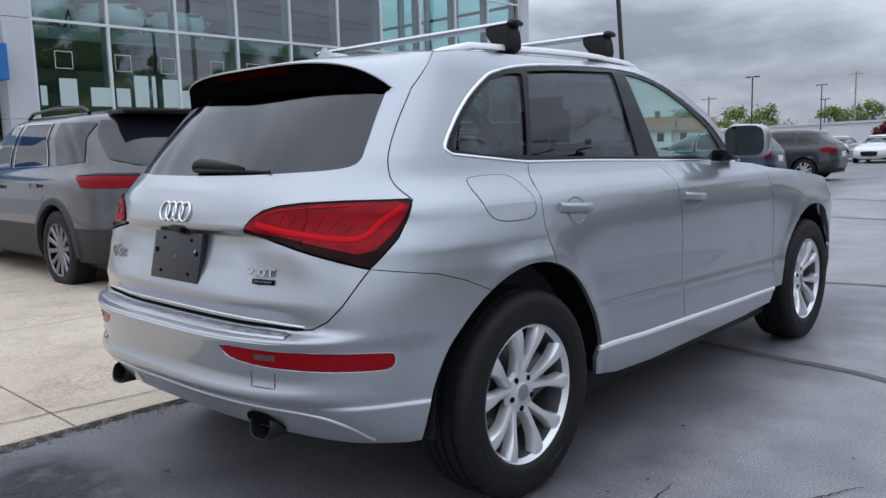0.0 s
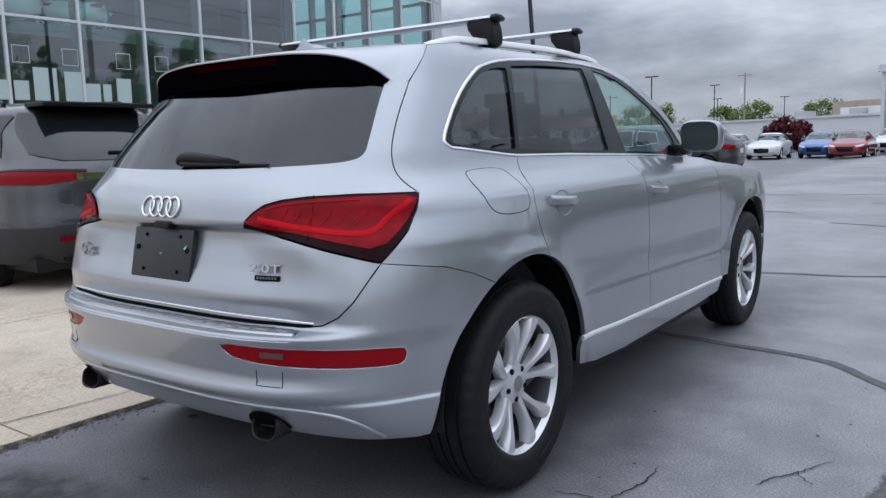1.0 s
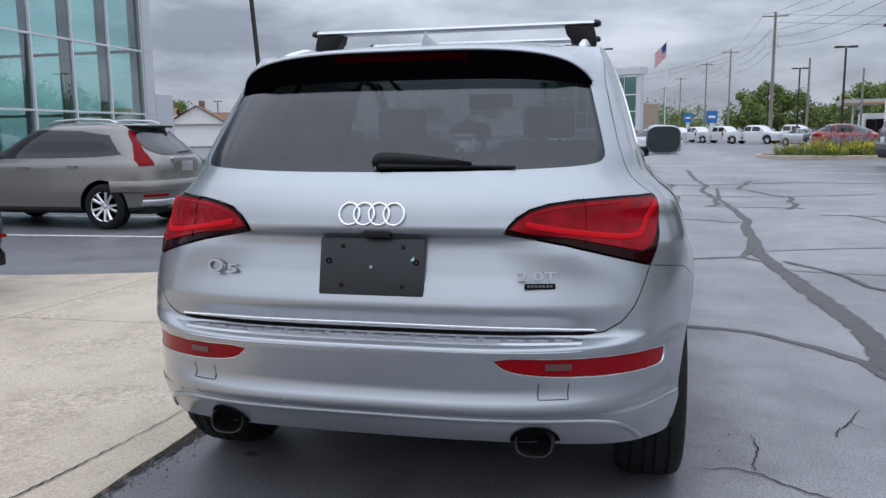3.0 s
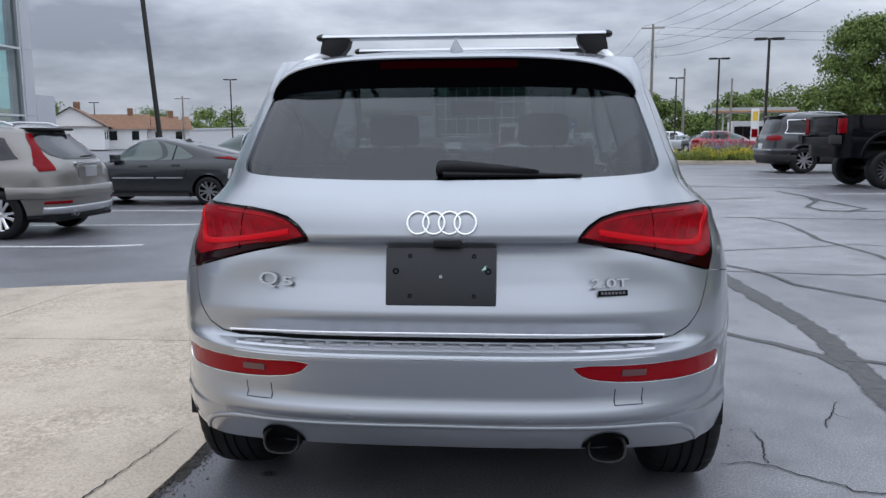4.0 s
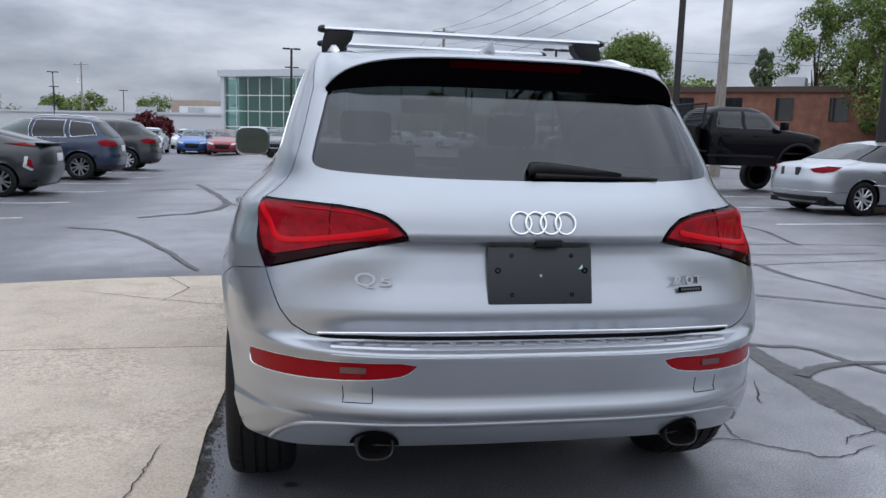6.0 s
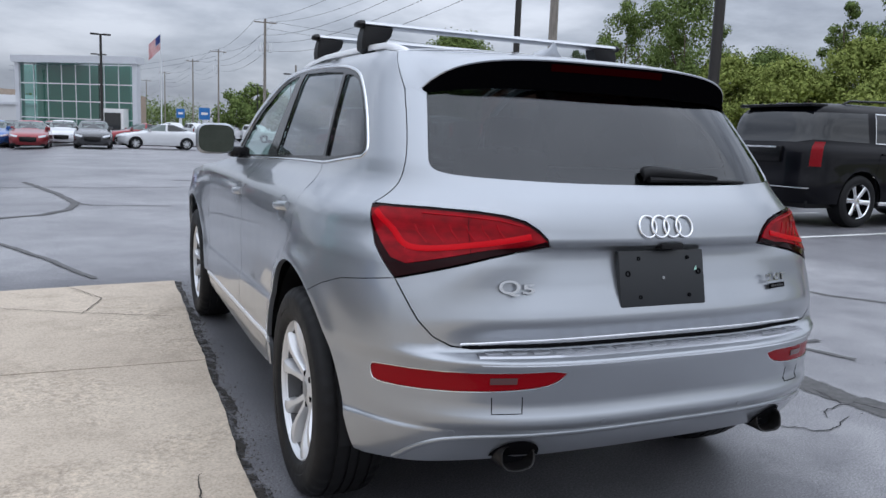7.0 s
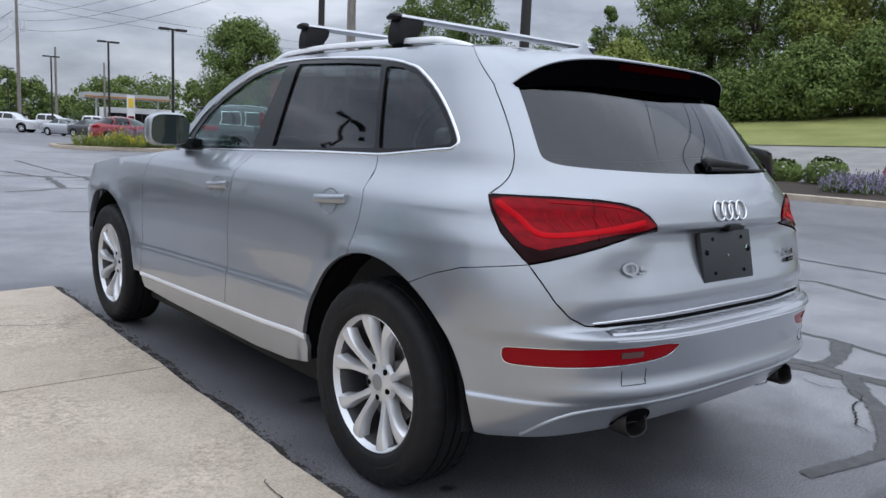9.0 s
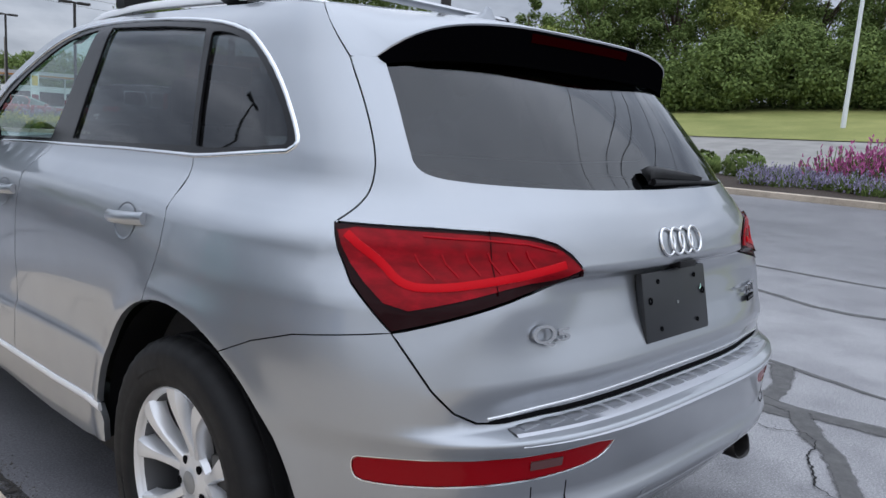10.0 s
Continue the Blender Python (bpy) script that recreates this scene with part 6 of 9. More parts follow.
    if rail:
        for s in (1, -1):
            bm = bmesh.new()
            a0, a1 = S.ends(ztop - .03)
            x = S.w(ztop - .03) - .09
            pts = [(a0 - .35, ztop + .0), (a0 - .2, ztop + .055), ((a0 + a1) / 2, ztop + .075), (a1 + .15, ztop + .05), (a1 + .30, ztop - .005)]
            for (ya, za), (yb, zb) in zip(pts, pts[1:]):
                tube(bm, (s * x, ya, za), (s * x, yb, zb), .018, n=8)
            part("roof_rail", bm, rail, car_)
    # wheels, arches and floor
    tyre, rm = rim_mesh(R, tw, spokes, rim or ALLOY, rim_r)
    wx = (tread or S.w(.6)) - tw * .55
    for ay in axles:
        for s in (1, -1):
            o = new("wheel", tyre)
            o.parent = car_
            o.matrix_basis = pose(s * wx, ay, R, 0, 0, 0 if s > 0 else 180) @ pose(0, 0, 0, random.uniform(0, 60))
            o["label"] = "black tyre on an alloy wheel"
            o2 = new("rim", rm)
            o2.parent = o
            bm = bmesh.new()
            rows = []
            for i in range(17):
                a = radians(-10 + 200 * i / 16)
                rows.append([bm.verts.new((s * x, ay + ra * math.cos(a), max(hub + ra * math.sin(a), zc * .8))) for x in (S.w(.6) * .97, S.w(.6) * .5)])
            for p, q in zip(rows, rows[1:]):
                bm.faces.new((p[0], p[1], q[1], q[0]))
            bm.faces.new([r[1] for r in rows])
            part("arch_liner", bm, PLASTIC, car_, "", 180)
            if flare:
                arch_flare(car_, flare, S, ay, hub, ra, s, zc)
    bm = bmesh.new()
    box(bm, -S.w(.5) * .86, S.rear(zc + .05) + .12, zc * .8, S.w(.5) * .86, S.front(zc + .05) - .12, zc + .06, .02)
    part("underbody", bm, PLASTIC, car_)
    if extra:
        extra(car_, S)
    return car_


def suv(L, W, H, oh, base, glass_r=.55, belt_z=1.02, bon=1.02, n=3.6, lift=0.0, tum=.17):
    """Curves of a two-box car. oh: rear overhang from the rear axle, which lies at y = 0."""
    r, f, w, h = -oh, L - oh, W / 2, H
    rear = ((.2, .4, .6, .8, belt_z - .04, belt_z + .06, h - .18, h - .06, h), (r + .22, r + .04, r, r + .03, r + .06, r + .12, r + glass_r, r + glass_r + .12, r + glass_r + .45))
    front = ((.2, .45, .7, bon - .12, bon - .03, bon, bon + .05, belt_z + .15, h - .15, h - .04, h), (f - .15, f, f - .02, f - .12, f - .45, f - .95, f - 1.25, f - 1.42, f - 2.05, f - 2.35, f - 2.7))
    width = ((.2, .4, .6, .8, belt_z - .05, belt_z + .05, h - .20, h - .07, h), (w * .93, w * .985, w, w * .99, w * .965, w * .90, w * (1 - tum - .02), w * (1 - tum - .09), w * (1 - tum - .22)))
    return Shape(rear, front, width, n)


def sedan(L, W, H, oh, belt_z=.95, n=3.0):
    r, f, w, h = -oh, L - oh, W / 2, H
    rear = ((.2, .4, .6, .80, .93, .98, 1.02, 1.06, h - .12, h - .03, h), (r + .2, r + .03, r, r + .05, r + .10, r + .25, r + .60, r + .72, r + 1.45, r + 1.75, r + 2.1))
    front = ((.2, .45, .65, .80, .90, .95, 1.0, 1.06, h - .12, h - .03, h), (f - .12, f, f - .03, f - .25, f - .75, f - 1.15, f - 1.35, f - 1.5, f - 2.15, f - 2.4, f - 2.7))
    width = ((.2, .4, .6, .8, .92, 1.0, h - .15, h - .05, h), (w * .93, w * .985, w, w * .985, w * .95, w * .88, w * .72, w * .64, w * .5))
    return Shape(rear, front, width, n)


GREY_CAR = paint("dark grey car paint", (.030, .032, .036), .5, .3, .7)
GREY_MID = paint("mid grey metallic car paint", (.052, .053, .059), .55, .24)
BEIGE = paint("warm grey metallic car paint", (.20, .19, .175), .6, .30)
SLATE = paint("slate car paint", (.026, .030, .034), .5, .3, .7)
BLUE_CAR = paint("dark blue car paint", (.008, .022, .060), .45, .28, .7)
BLACK_CAR = Mat("black car paint", (.003, .003, .005), .3, 0.0, Coat_Weight=.3, Coat_Roughness=.04, Specular_IOR_Level=.05).m
WHITE_CAR = paint("white car paint", (.70, .71, .73), .0, .3)
SILVER_CAR = paint("light silver car paint", (.52, .54, .57), .7, .34)
RED_PAINT = paint("red car paint", (.28, .012, .02), .35, .28)
BLUE_BRIGHT = paint("bright blue car paint", (.03, .13, .40), .4, .28)


# the grey seven-seater on the apron
TV = suv(5.19, 1.99, 1.71, 1.10, 3.07, .50, 1.10, 1.10)


def traverse_extra(c, S):
    bm = bmesh.new()
    p = S.point(*S.at_x(0, 1.02))
    xs = [-.50 + i / 20 for i in range(21)]
    for a, b in zip(xs, xs[1:]):
        pa, pb = S.point(*S.at_x(a, 1.04)), S.point(*S.at_x(b, 1.04))
        q = [Vector((a, pa.y - .02, 1.07)), Vector((b, pb.y - .02, 1.07)), Vector((b, pb.y - .024, 1.01)), Vector((a, pa.y - .024, 1.01))]
        bm.faces.new([bm.verts.new(v) for v in q])
        q = [Vector((a, pa.y + .03, 1.075)), Vector((b, pb.y + .03, 1.075)), Vector((b, pb.y - .02, 1.07)), Vector((a, pa.y - .02, 1.07))]
        bm.faces.new([bm.verts.new(v) for v in q])
    bmesh.ops.recalc_face_normals(bm, faces=bm.faces)
    part("chrome_bar", bm, CHROME, c, "chrome bar across the tailgate")
    bm = bmesh.new()
    box(bm, -.035, p.y - .036, 1.025, .035, p.y - .02, 1.055, .006)
    part("badge", bm, Mat("gold badge", (.5, .36, .10), .3, 1.0).m, c, "small gold badge shape")
    bm = bmesh.new()
    box(bm, -.55, S.rear(1.6) - .14, 1.655, .55, S.rear(1.6) + .2, 1.70, .015)
    part("spoiler", bm, BLACK, c, "black roof spoiler")
    for s in (1, -1):
        bm = bmesh.new()
        y = S.rear(.45)
        tube(bm, (s * .62, y + .25, .37), (s * .62, y + .02, .37), .045, .05, 16, False)
        part("exhaust_tip", bm, CHROME, c, "chrome exhaust tip")
        bm = bmesh.new()
        box(bm, s * .42, y - .016, .505, s * .68, y + .06, .535, .004)
        part("reflector", bm, RED_CAR, c, "red reflector")
    bm = bmesh.new()
    box(bm, -.12, S.point(*S.at_x(.1, 1.24)).y - .03, 1.235, .12, S.point(*S.at_x(.1, 1.24)).y, 1.255, .006)
    part("rear_wiper", bm, PLASTIC, c, "black rear wiper")


vehicle("grey_suv", "dark grey metallic seven-seat sport utility car on the concrete apron", "car", pose(-5.30, 1.82, -.05, 0, 0, 90), TV, GREY_MID, (0, 3.07), .385, .30, 1.69, 1.10,
        panes=[([(-.48, 1.22), (-.40, 1.58), (.18, 1.60), (.10, 1.19)], SMOKE), ([(.30, 1.19), (.36, 1.60), (1.05, 1.61), (1.20, 1.17)], SMOKE), ([(1.30, 1.17), (1.18, 1.61), (1.7, 1.58), (2.35, 1.22), (2.40, 1.16)], SCREEN)],
        rear_pane=[(0, 1.17), (.55, 1.18), (.74, 1.24), (.64, 1.60), (0, 1.63)],
        lamps=[([("x", .40, 1.075), ("x", .70, 1.085), ("s", .74, 1.09), ("s", .46, 1.085), ("s", .53, 1.045), ("s", .60, .985), ("x", .74, .98), ("x", .40, 1.02)], RED_CAR, "red tail lamp with a pointed front end"),
               ([("x", .40, 1.098), ("x", .70, 1.108), ("s", .74, 1.112), ("s", .46, 1.095), ("s", .74, 1.094), ("x", .70, 1.089), ("x", .40, 1.079)], BLACK, "gloss black lamp brow")],
        # the rim's alloy is coloured darker for the shade on the wheel
        clad=.60, flare=CLADDING, gaps=[[(.30, .55), (.25, .9), (.30, 1.18)], [(1.24, .45), (1.25, 1.17)], [(2.42, .45), (2.42, 1.12)]], plate=(0, .90, PLATE_W), extra=traverse_extra, rail=BLACK, mirrors=(2.25, 1.15), handles=((.42, 1.0), (1.42, .98)), spokes=12, tw=.25, trim=CHROME, trim_from=1, rim=Mat("shaded grey alloy", (.20, .20, .21), .4, .7).m, rim_r=.66)

# the warm grey one in the next bays
VO = suv(4.63, 1.89, 1.66, .95, 2.774, .58, 1.05, 1.05, tum=.19)
def warm_extra(c, S):
    bm = bmesh.new()
    y = S.rear(1.06)
    box(bm, -.34, y - .03, 1.075, .34, y + .06, 1.105, .006)
    part("chrome_bar", bm, CHROME, c, "chrome bar over the plate")
    bm = bmesh.new()
    y = S.rear(.96)
    box(bm, -.33, y - .014, .86, .33, y + .05, 1.07, .02)
    part("plate_recess", bm, BEIGE, c, "panel round the number plate")
    wrap("bumper_ledge", S, -.92, .92, .58, .76, .030, BEIGE, c, "raised bumper ledge")
    wrap("skid_plate", S, -.60, .60, .36, .47, .024, SATIN, c, "silver skid plate")
    for s in (1, -1):
        wrap("reflector", S, s * .36, s * .60, .505, .555, .012, RED_CAR, c, "red bumper reflector")
        bm = bmesh.new()
        tube(bm, (s * .45, S.rear(.40) + .2, .36), (s * .45, S.rear(.40) - .01, .36), .045, .05, 16, False)
        part("exhaust_tip", bm, CHROME, c, "chrome exhaust tip")
    bm = bmesh.new()
    box(bm, -.50, S.rear(1.58) - .10, 1.575, .50, S.rear(1.58) + .16, 1.615, .015)
    part("spoiler", bm, BLACK, c, "black roof spoiler")
    bm = bmesh.new()
    y = S.point(*S.at_x(.1, 1.19)).y
    tube(bm, (-.02, y - .02, 1.175), (.36, y - .02, 1.20), .014, .006, 8)
    part("rear_wiper", bm, PLASTIC, c, "black rear wiper")


vehicle("beige_suv", "warm grey sport utility car with tall red tail lamps", "car", pose(-7.10, 8.62, -.165, 0, 0, 89), VO, BEIGE, (0, 2.774), .36, .30, 1.64, 1.05,
        panes=[([(-.30, 1.16), (-.05, 1.46), (.45, 1.53), (1.25, 1.55), (1.75, 1.50), (2.25, 1.20), (2.30, 1.10), (1.0, 1.11), (.1, 1.13)], SMOKE)],
        rear_pane=[(0, 1.14), (.45, 1.15), (.60, 1.22), (.56, 1.50), (0, 1.54)],
        lamps=[([("u", .45, 1.52), ("u", .53, 1.53), ("u", .53, 1.34), ("u", .56, 1.20), ("u", .62, 1.08), ("u", .60, .98), ("u", .46, .99), ("u", .46, 1.14), ("u", .455, 1.32)], RED_CAR, "tall red tail lamp")],
        clad=.34, gaps=[[(.33, .5), (.30, .8), (.42, 1.12)], [(1.20, .42), (1.18, 1.1)], [(2.25, .42), (2.25, 1.08)]], plate=(0, .96, SATIN), extra=warm_extra, rail=SATIN, mirrors=(2.1, 1.10), handles=((.52, .98), (1.42, .96)), spokes=10, rim=CHROME, tw=.235)
# dark hatchback
PR = Shape(((.2, .4, .6, .8, .98, 1.04, 1.10, 1.20, 1.36, 1.44, 1.48), (-.70, -.86, -.90, -.88, -.85, -.80, -.55, -.15, .55, 1.0, 1.4)),
           ((.2, .45, .65, .78, .88, .95, 1.0, 1.3, 1.44, 1.48), (3.5, 3.62, 3.6, 3.4, 2.95, 2.6, 2.45, 1.95, 1.6, 1.4)),
           ((.2, .4, .6, .8, .92, 1.0, 1.3, 1.44, 1.48), (.82, .87, .88, .87, .84, .79, .65, .55, .40)), 3.2)
def hatch_extra(c, S):
    for s in (1, -1):
        for y0, y1 in ((.56, 1.14), (1.22, 2.14)):
            bm = bmesh.new()
            x = S.w(.60)
            box(bm, s * (x - .01), y0, .595, s * (x + .016), y1, .622, .005)
            part("door_strip", bm, SATIN, c, "bright lower door strip")
        bm = bmesh.new()
        box(bm, s * .80, .42, .20, s * .87, 2.28, .30, .02)
        part("sill", bm, CLADDING, c, "black sill")
        bm = bmesh.new()
        p, q = S.point(*S.at_y(.80, 1.0)), S.point(*S.at_y(.74, 1.30))
        tube(bm, (s * (p.x + .004), p.y, p.z), (s * (q.x + .004), q.y, q.z), .016, n=6)
        part("window_bar", bm, BLACK, c, "black quarter window bar")
    bm = bmesh.new()
    fin = [(.62, 1.365), (.70, 1.455), (.74, 1.455), (.86, 1.405)]
    a, b = [[bm.verts.new((sx * .022 * (1 if z < 1.43 else .4), y, z)) for y, z in fin] for sx in (1, -1)]
    bm.faces.new(a)
    bm.faces.new(b[::-1])
    for i in range(4):
        bm.faces.new((a[i], b[i], b[(i + 1) % 4], a[(i + 1) % 4]))
    bmesh.ops.recalc_face_normals(bm, faces=bm.faces)
    part("aerial_fin", bm, SLATE, c, "grey aerial fin")
    bm = bmesh.new()
    y = S.rear(1.0)
    box(bm, -.66, y - .05, 1.04, .66, y + .22, 1.07, .012)
    part("spoiler", bm, BLACK, c, "black tail spoiler")


vehicle("dark_hatchback", "dark grey aerodynamic hatchback with bright door strips parked in a bay", "car", pose(-6.30, 14.45, -.17, 0, 0, 90), PR, SLATE, (0, 2.70), .315, .24, 1.47, .98,
        panes=[([(.34, 1.07), (.66, 1.27), (1.13, 1.40), (1.11, .985), (.5, 1.01)], SCREEN), ([(1.21, .985), (1.22, 1.41), (1.58, 1.37), (2.32, 1.01), (2.33, .975)], SCREEN)],
        rear_pane=[(0, 1.11), (.5, 1.11), (.50, 1.30), (0, 1.34)],
        lamps=[([("s", .45, 1.06), ("s", .10, 1.04), ("s", .45, 1.0), ("x", .66, .98), ("x", .70, 1.04)], RED_CAR, "thin red tail lamp"), ([("u", .62, .80), ("u", .66, .80), ("u", .70, .60), ("u", .60, .52), ("u", .58, .55), ("u", .66, .62)], SATIN, "bright corner trim"), ([("u", .60, .74), ("u", .645, .74), ("u", .645, .62), ("u", .58, .58)], RED_CAR, "small red corner lamp")],
        gaps=[[(.52, .62), (.46, .80), (.45, .95)], [(1.18, .35), (1.18, 1.0)], [(2.2, .35), (2.2, .98)]], extra=hatch_extra, plate=(0, .78, PLATE_W), mirrors=(2.05, .98), handles=((.72, .88), (1.45, .86)), spokes=10, tw=.20, rim_r=.68, rim=Mat("two-tone alloy", (.30, .30, .31), .35, .8).m, roof_bulge=.02)
# two more in the same row
EQ = suv(4.65, 1.84, 1.64, .95, 2.725, .45, 1.05, 1.03)
SUV_PANES = [([(-.42, 1.20), (-.28, 1.50), (.22, 1.55), (.20, 1.13)], SMOKE), ([(.32, 1.12), (.34, 1.56), (1.05, 1.56), (1.12, 1.10)], SMOKE), ([(1.22, 1.10), (1.16, 1.56), (1.55, 1.53), (2.12, 1.20), (2.16, 1.08)], SCREEN)]
SUV_REAR = [(0, 1.13), (.50, 1.14), (.66, 1.20), (.58, 1.53), (0, 1.56)]
SUV_LAMP = [([("x", .52, 1.02), ("s", .62, 1.08), ("s", .42, 1.02), ("s", .56, .90), ("x", .56, .90)], RED_CAR, "red tail lamp")]
SUV_GAPS = [[(.33, .5), (.30, .8), (.38, 1.1)], [(1.17, .42), (1.17, 1.1)], [(2.2, .42), (2.2, 1.06)]]
vehicle("blue_suv", "dark blue metallic sport utility car parked in a bay", "car", pose(-6.20, 20.0, -.17, 0, 0, 90), EQ, BLUE_CAR, (0, 2.725), .36, .30, 1.62, panes=SUV_PANES, rear_pane=SUV_REAR, lamps=SUV_LAMP, clad=.42, gaps=SUV_GAPS,
        plate=(0, .85, PLATE_W), rail=SATIN, mirrors=(2.05, 1.08), handles=((.5, .98), (1.4, .97)), spokes=10, trim=CHROME, trim_w=.004, rim=Mat("dull alloy", (.26, .26, .27), .4, .8).m)
vehicle("charcoal_suv", "charcoal sport utility car parked in a bay", "car", pose(-6.05, 25.2, -.17, 0, 0, 90), suv(4.65, 1.84, 1.66, .95, 2.725, .60, 1.08, 1.03), GREY_CAR, (0, 2.725), .36, .30, 1.64, panes=SUV_PANES, rear_pane=SUV_REAR, lamps=SUV_LAMP,
        clad=.42, gaps=SUV_GAPS, plate=(0, .85, PLATE_W), mirrors=(2.05, 1.08), spokes=10)
# bays across the lane
JP = suv(4.82, 1.94, 1.74, 1.0, 2.915, .30, 1.08, 1.08, n=4.5, tum=.13)
def boxy_extra(c, S):
    bm = bmesh.new()
    box(bm, -.62, S.rear(1.66) - .10, 1.66, .62, S.rear(1.66) + .18, 1.71, .02)
    part("spoiler", bm, BLACK, c, "black roof spoiler")
    wrap("bumper_ledge", S, -.90, .90, .60, .73, .035, GREY_CAR, c, "raised bumper ledge")
    wrap("bumper_strip", S, -.50, .50, .675, .70, .045, CHROME, c, "chrome bumper strip")
    wrap("lower_bumper", S, -.90, .90, .36, .55, .02, CLADDING, c, "black lower bumper")


vehicle("boxy_grey_suv", "dark grey boxy sport utility car parked in a bay", "car", pose(10.2, 25.4, 0, 0, 0, -90) @ Matrix.Scale(1.15, 4), JP, GREY_CAR, (0, 2.915), .385, .34, 1.72, 1.08,
        panes=[([(-.55, 1.18), (-.48, 1.56), (.10, 1.58), (.12, 1.16)], SMOKE), ([(.25, 1.15), (.28, 1.58), (1.05, 1.58), (1.12, 1.14)], SMOKE), ([(1.22, 1.14), (1.16, 1.58), (1.6, 1.56), (2.15, 1.2), (2.2, 1.12)], SCREEN)],
        rear_pane=[(0, 1.16), (.6, 1.17), (.72, 1.22), (.66, 1.58), (0, 1.60)], lamps=[([("x", .40, 1.10), ("s", .70, 1.12), ("s", .62, 1.06), ("s", .70, .96), ("x", .42, .97)], RED_CAR, "wide red tail lamp")], clad=.45, gaps=SUV_GAPS, plate=(0, .80, PLATE_W), rail=SATIN, mirrors=(2.1, 1.12), spokes=10,
        tw=.25, rim=Mat("grey machined alloy", (.34, .34, .35), .35, .8).m, trim=CHROME, trim_w=.010, flare=GREY_CAR, extra=boxy_extra)
SD = sedan(4.82, 1.84, 1.45, 1.03)
SED_PANES = [([(-.12, 1.08), (.45, 1.34), (.98, 1.37), (.98, 1.0), (.1, 1.03)], SMOKE), ([(1.06, 1.0), (1.06, 1.37), (1.5, 1.34), (2.15, 1.02), (2.2, .99)], SCREEN)]
SED_REAR = [(0, 1.07), (.50, 1.07), (.58, 1.09), (.46, 1.36), (0, 1.39)]
SED_LAMP = [([("x", .46, .87), ("x", .62, .905), ("s", .72, .93), ("s", .50, .92), ("s", .66, .83), ("x", .70, .80), ("x", .56, .81)], RED_CAR, "red tail lamp")]
SED_GAPS = [[(.25, .4), (.2, .7), (.1, 1.0)], [(1.02, .32), (1.02, 1.0)], [(2.05, .32), (2.05, .96)]]
def saloon_extra(c, S):
    wrap("bumper_strip", S, -.80, .80, .43, .46, .012, CHROME, c, "chrome bumper strip")
    wrap("lower_bumper", S, -.55, .55, .26, .36, .012, CLADDING, c, "black lower bumper")
    # raised box in dark grey: the recess's shade is put into its colour
    bm = bmesh.new()
    y = S.rear(.80)
    box(bm, -.26, y - .016, .70, .26, y + .05, .90, .02)
    part("plate_recess", bm, GREY_CAR, c, "shaded number plate recess")


vehicle("silver_sedan", "light silver four-door saloon car parked in a bay", "car", pose(10.0, 11.1, 0, 0, 0, -86), SD, SILVER_CAR, (0, 2.8), .33, .22, 1.44, panes=SED_PANES, rear_pane=SED_REAR, lamps=SED_LAMP, gaps=SED_GAPS, plate=(0, .82, PLATE_W),
        mirrors=(1.95, 1.0), handles=((.45, .86), (1.3, .85)), roof_bulge=.02, extra=saloon_extra)
TA = suv(5.62, 2.04, 1.87, 1.12, 3.30, .28, 1.20, 1.16, n=5.0, tum=.13)


def tahoe_extra(c, S):
    bm = bmesh.new()
    box(bm, -.45, S.rear(1.0) - .05, .95, .45, S.rear(1.0) + .10, 1.20, .03)
    part("plate_recess", bm, BLACK, c, "gloss black number plate recess")
    bm = bmesh.new()
    box(bm, -.38, S.rear(1.0) - .06, 1.165, .38, S.rear(1.0) - .02, 1.19, .006)
    part("chrome_bar", bm, CHROME, c, "thin chrome bar")
    bm = bmesh.new()
    box(bm, -.95, S.rear(.62) - .03, .585, .95, S.rear(.62) + .1, .60, .004)
    part("bumper_strip", bm, CHROME, c, "chrome bumper strip")
    bm = bmesh.new()
    box(bm, -.70, S.rear(1.75) - .06, 1.79, .70, S.rear(1.75) + .3, 1.84, .02)
    part("spoiler", bm, BLACK_CAR, c, "black roof spoiler")
    for s in (1, -1):
        bm = bmesh.new()
        box(bm, s * .92, .4, .34, s * 1.04, 2.5, .40, .015)
        part("side_step", bm, CHROME, c, "chrome side step")


vehicle("black_suv", "long black boxy sport utility car with chrome window trim", "car", pose(10.4, 7.75, 0, 0, 0, -90) @ Matrix.Scale(1.13, 4), TA, BLACK_CAR, (0, 3.30), .40, .36, 1.85, 1.20,
        panes=[([(-.85, 1.30), (-.75, 1.70), (.18, 1.72), (.20, 1.28)], SMOKE), ([(.34, 1.28), (.34, 1.72), (1.08, 1.72), (1.12, 1.27)], SMOKE), ([(1.22, 1.27), (1.18, 1.72), (1.80, 1.70), (2.45, 1.34), (2.52, 1.26)], SCREEN)],
        rear_pane=[(0, 1.26), (.62, 1.26), (.80, 1.30), (.74, 1.70), (0, 1.72)],
        lamps=[([("u", .53, 1.27), ("u", .62, 1.27), ("u", .62, .91), ("u", .53, .91)], RED_CAR, "tall red tail lamp")], gaps=SUV_GAPS, rail=BLACK, mirrors=(2.35, 1.28), handles=((.5, 1.12), (1.42, 1.12)), spokes=6, rim=CHROME, tw=.28, extra=tahoe_extra, trim=CHROME, trim_from=1, trim_w=.007)


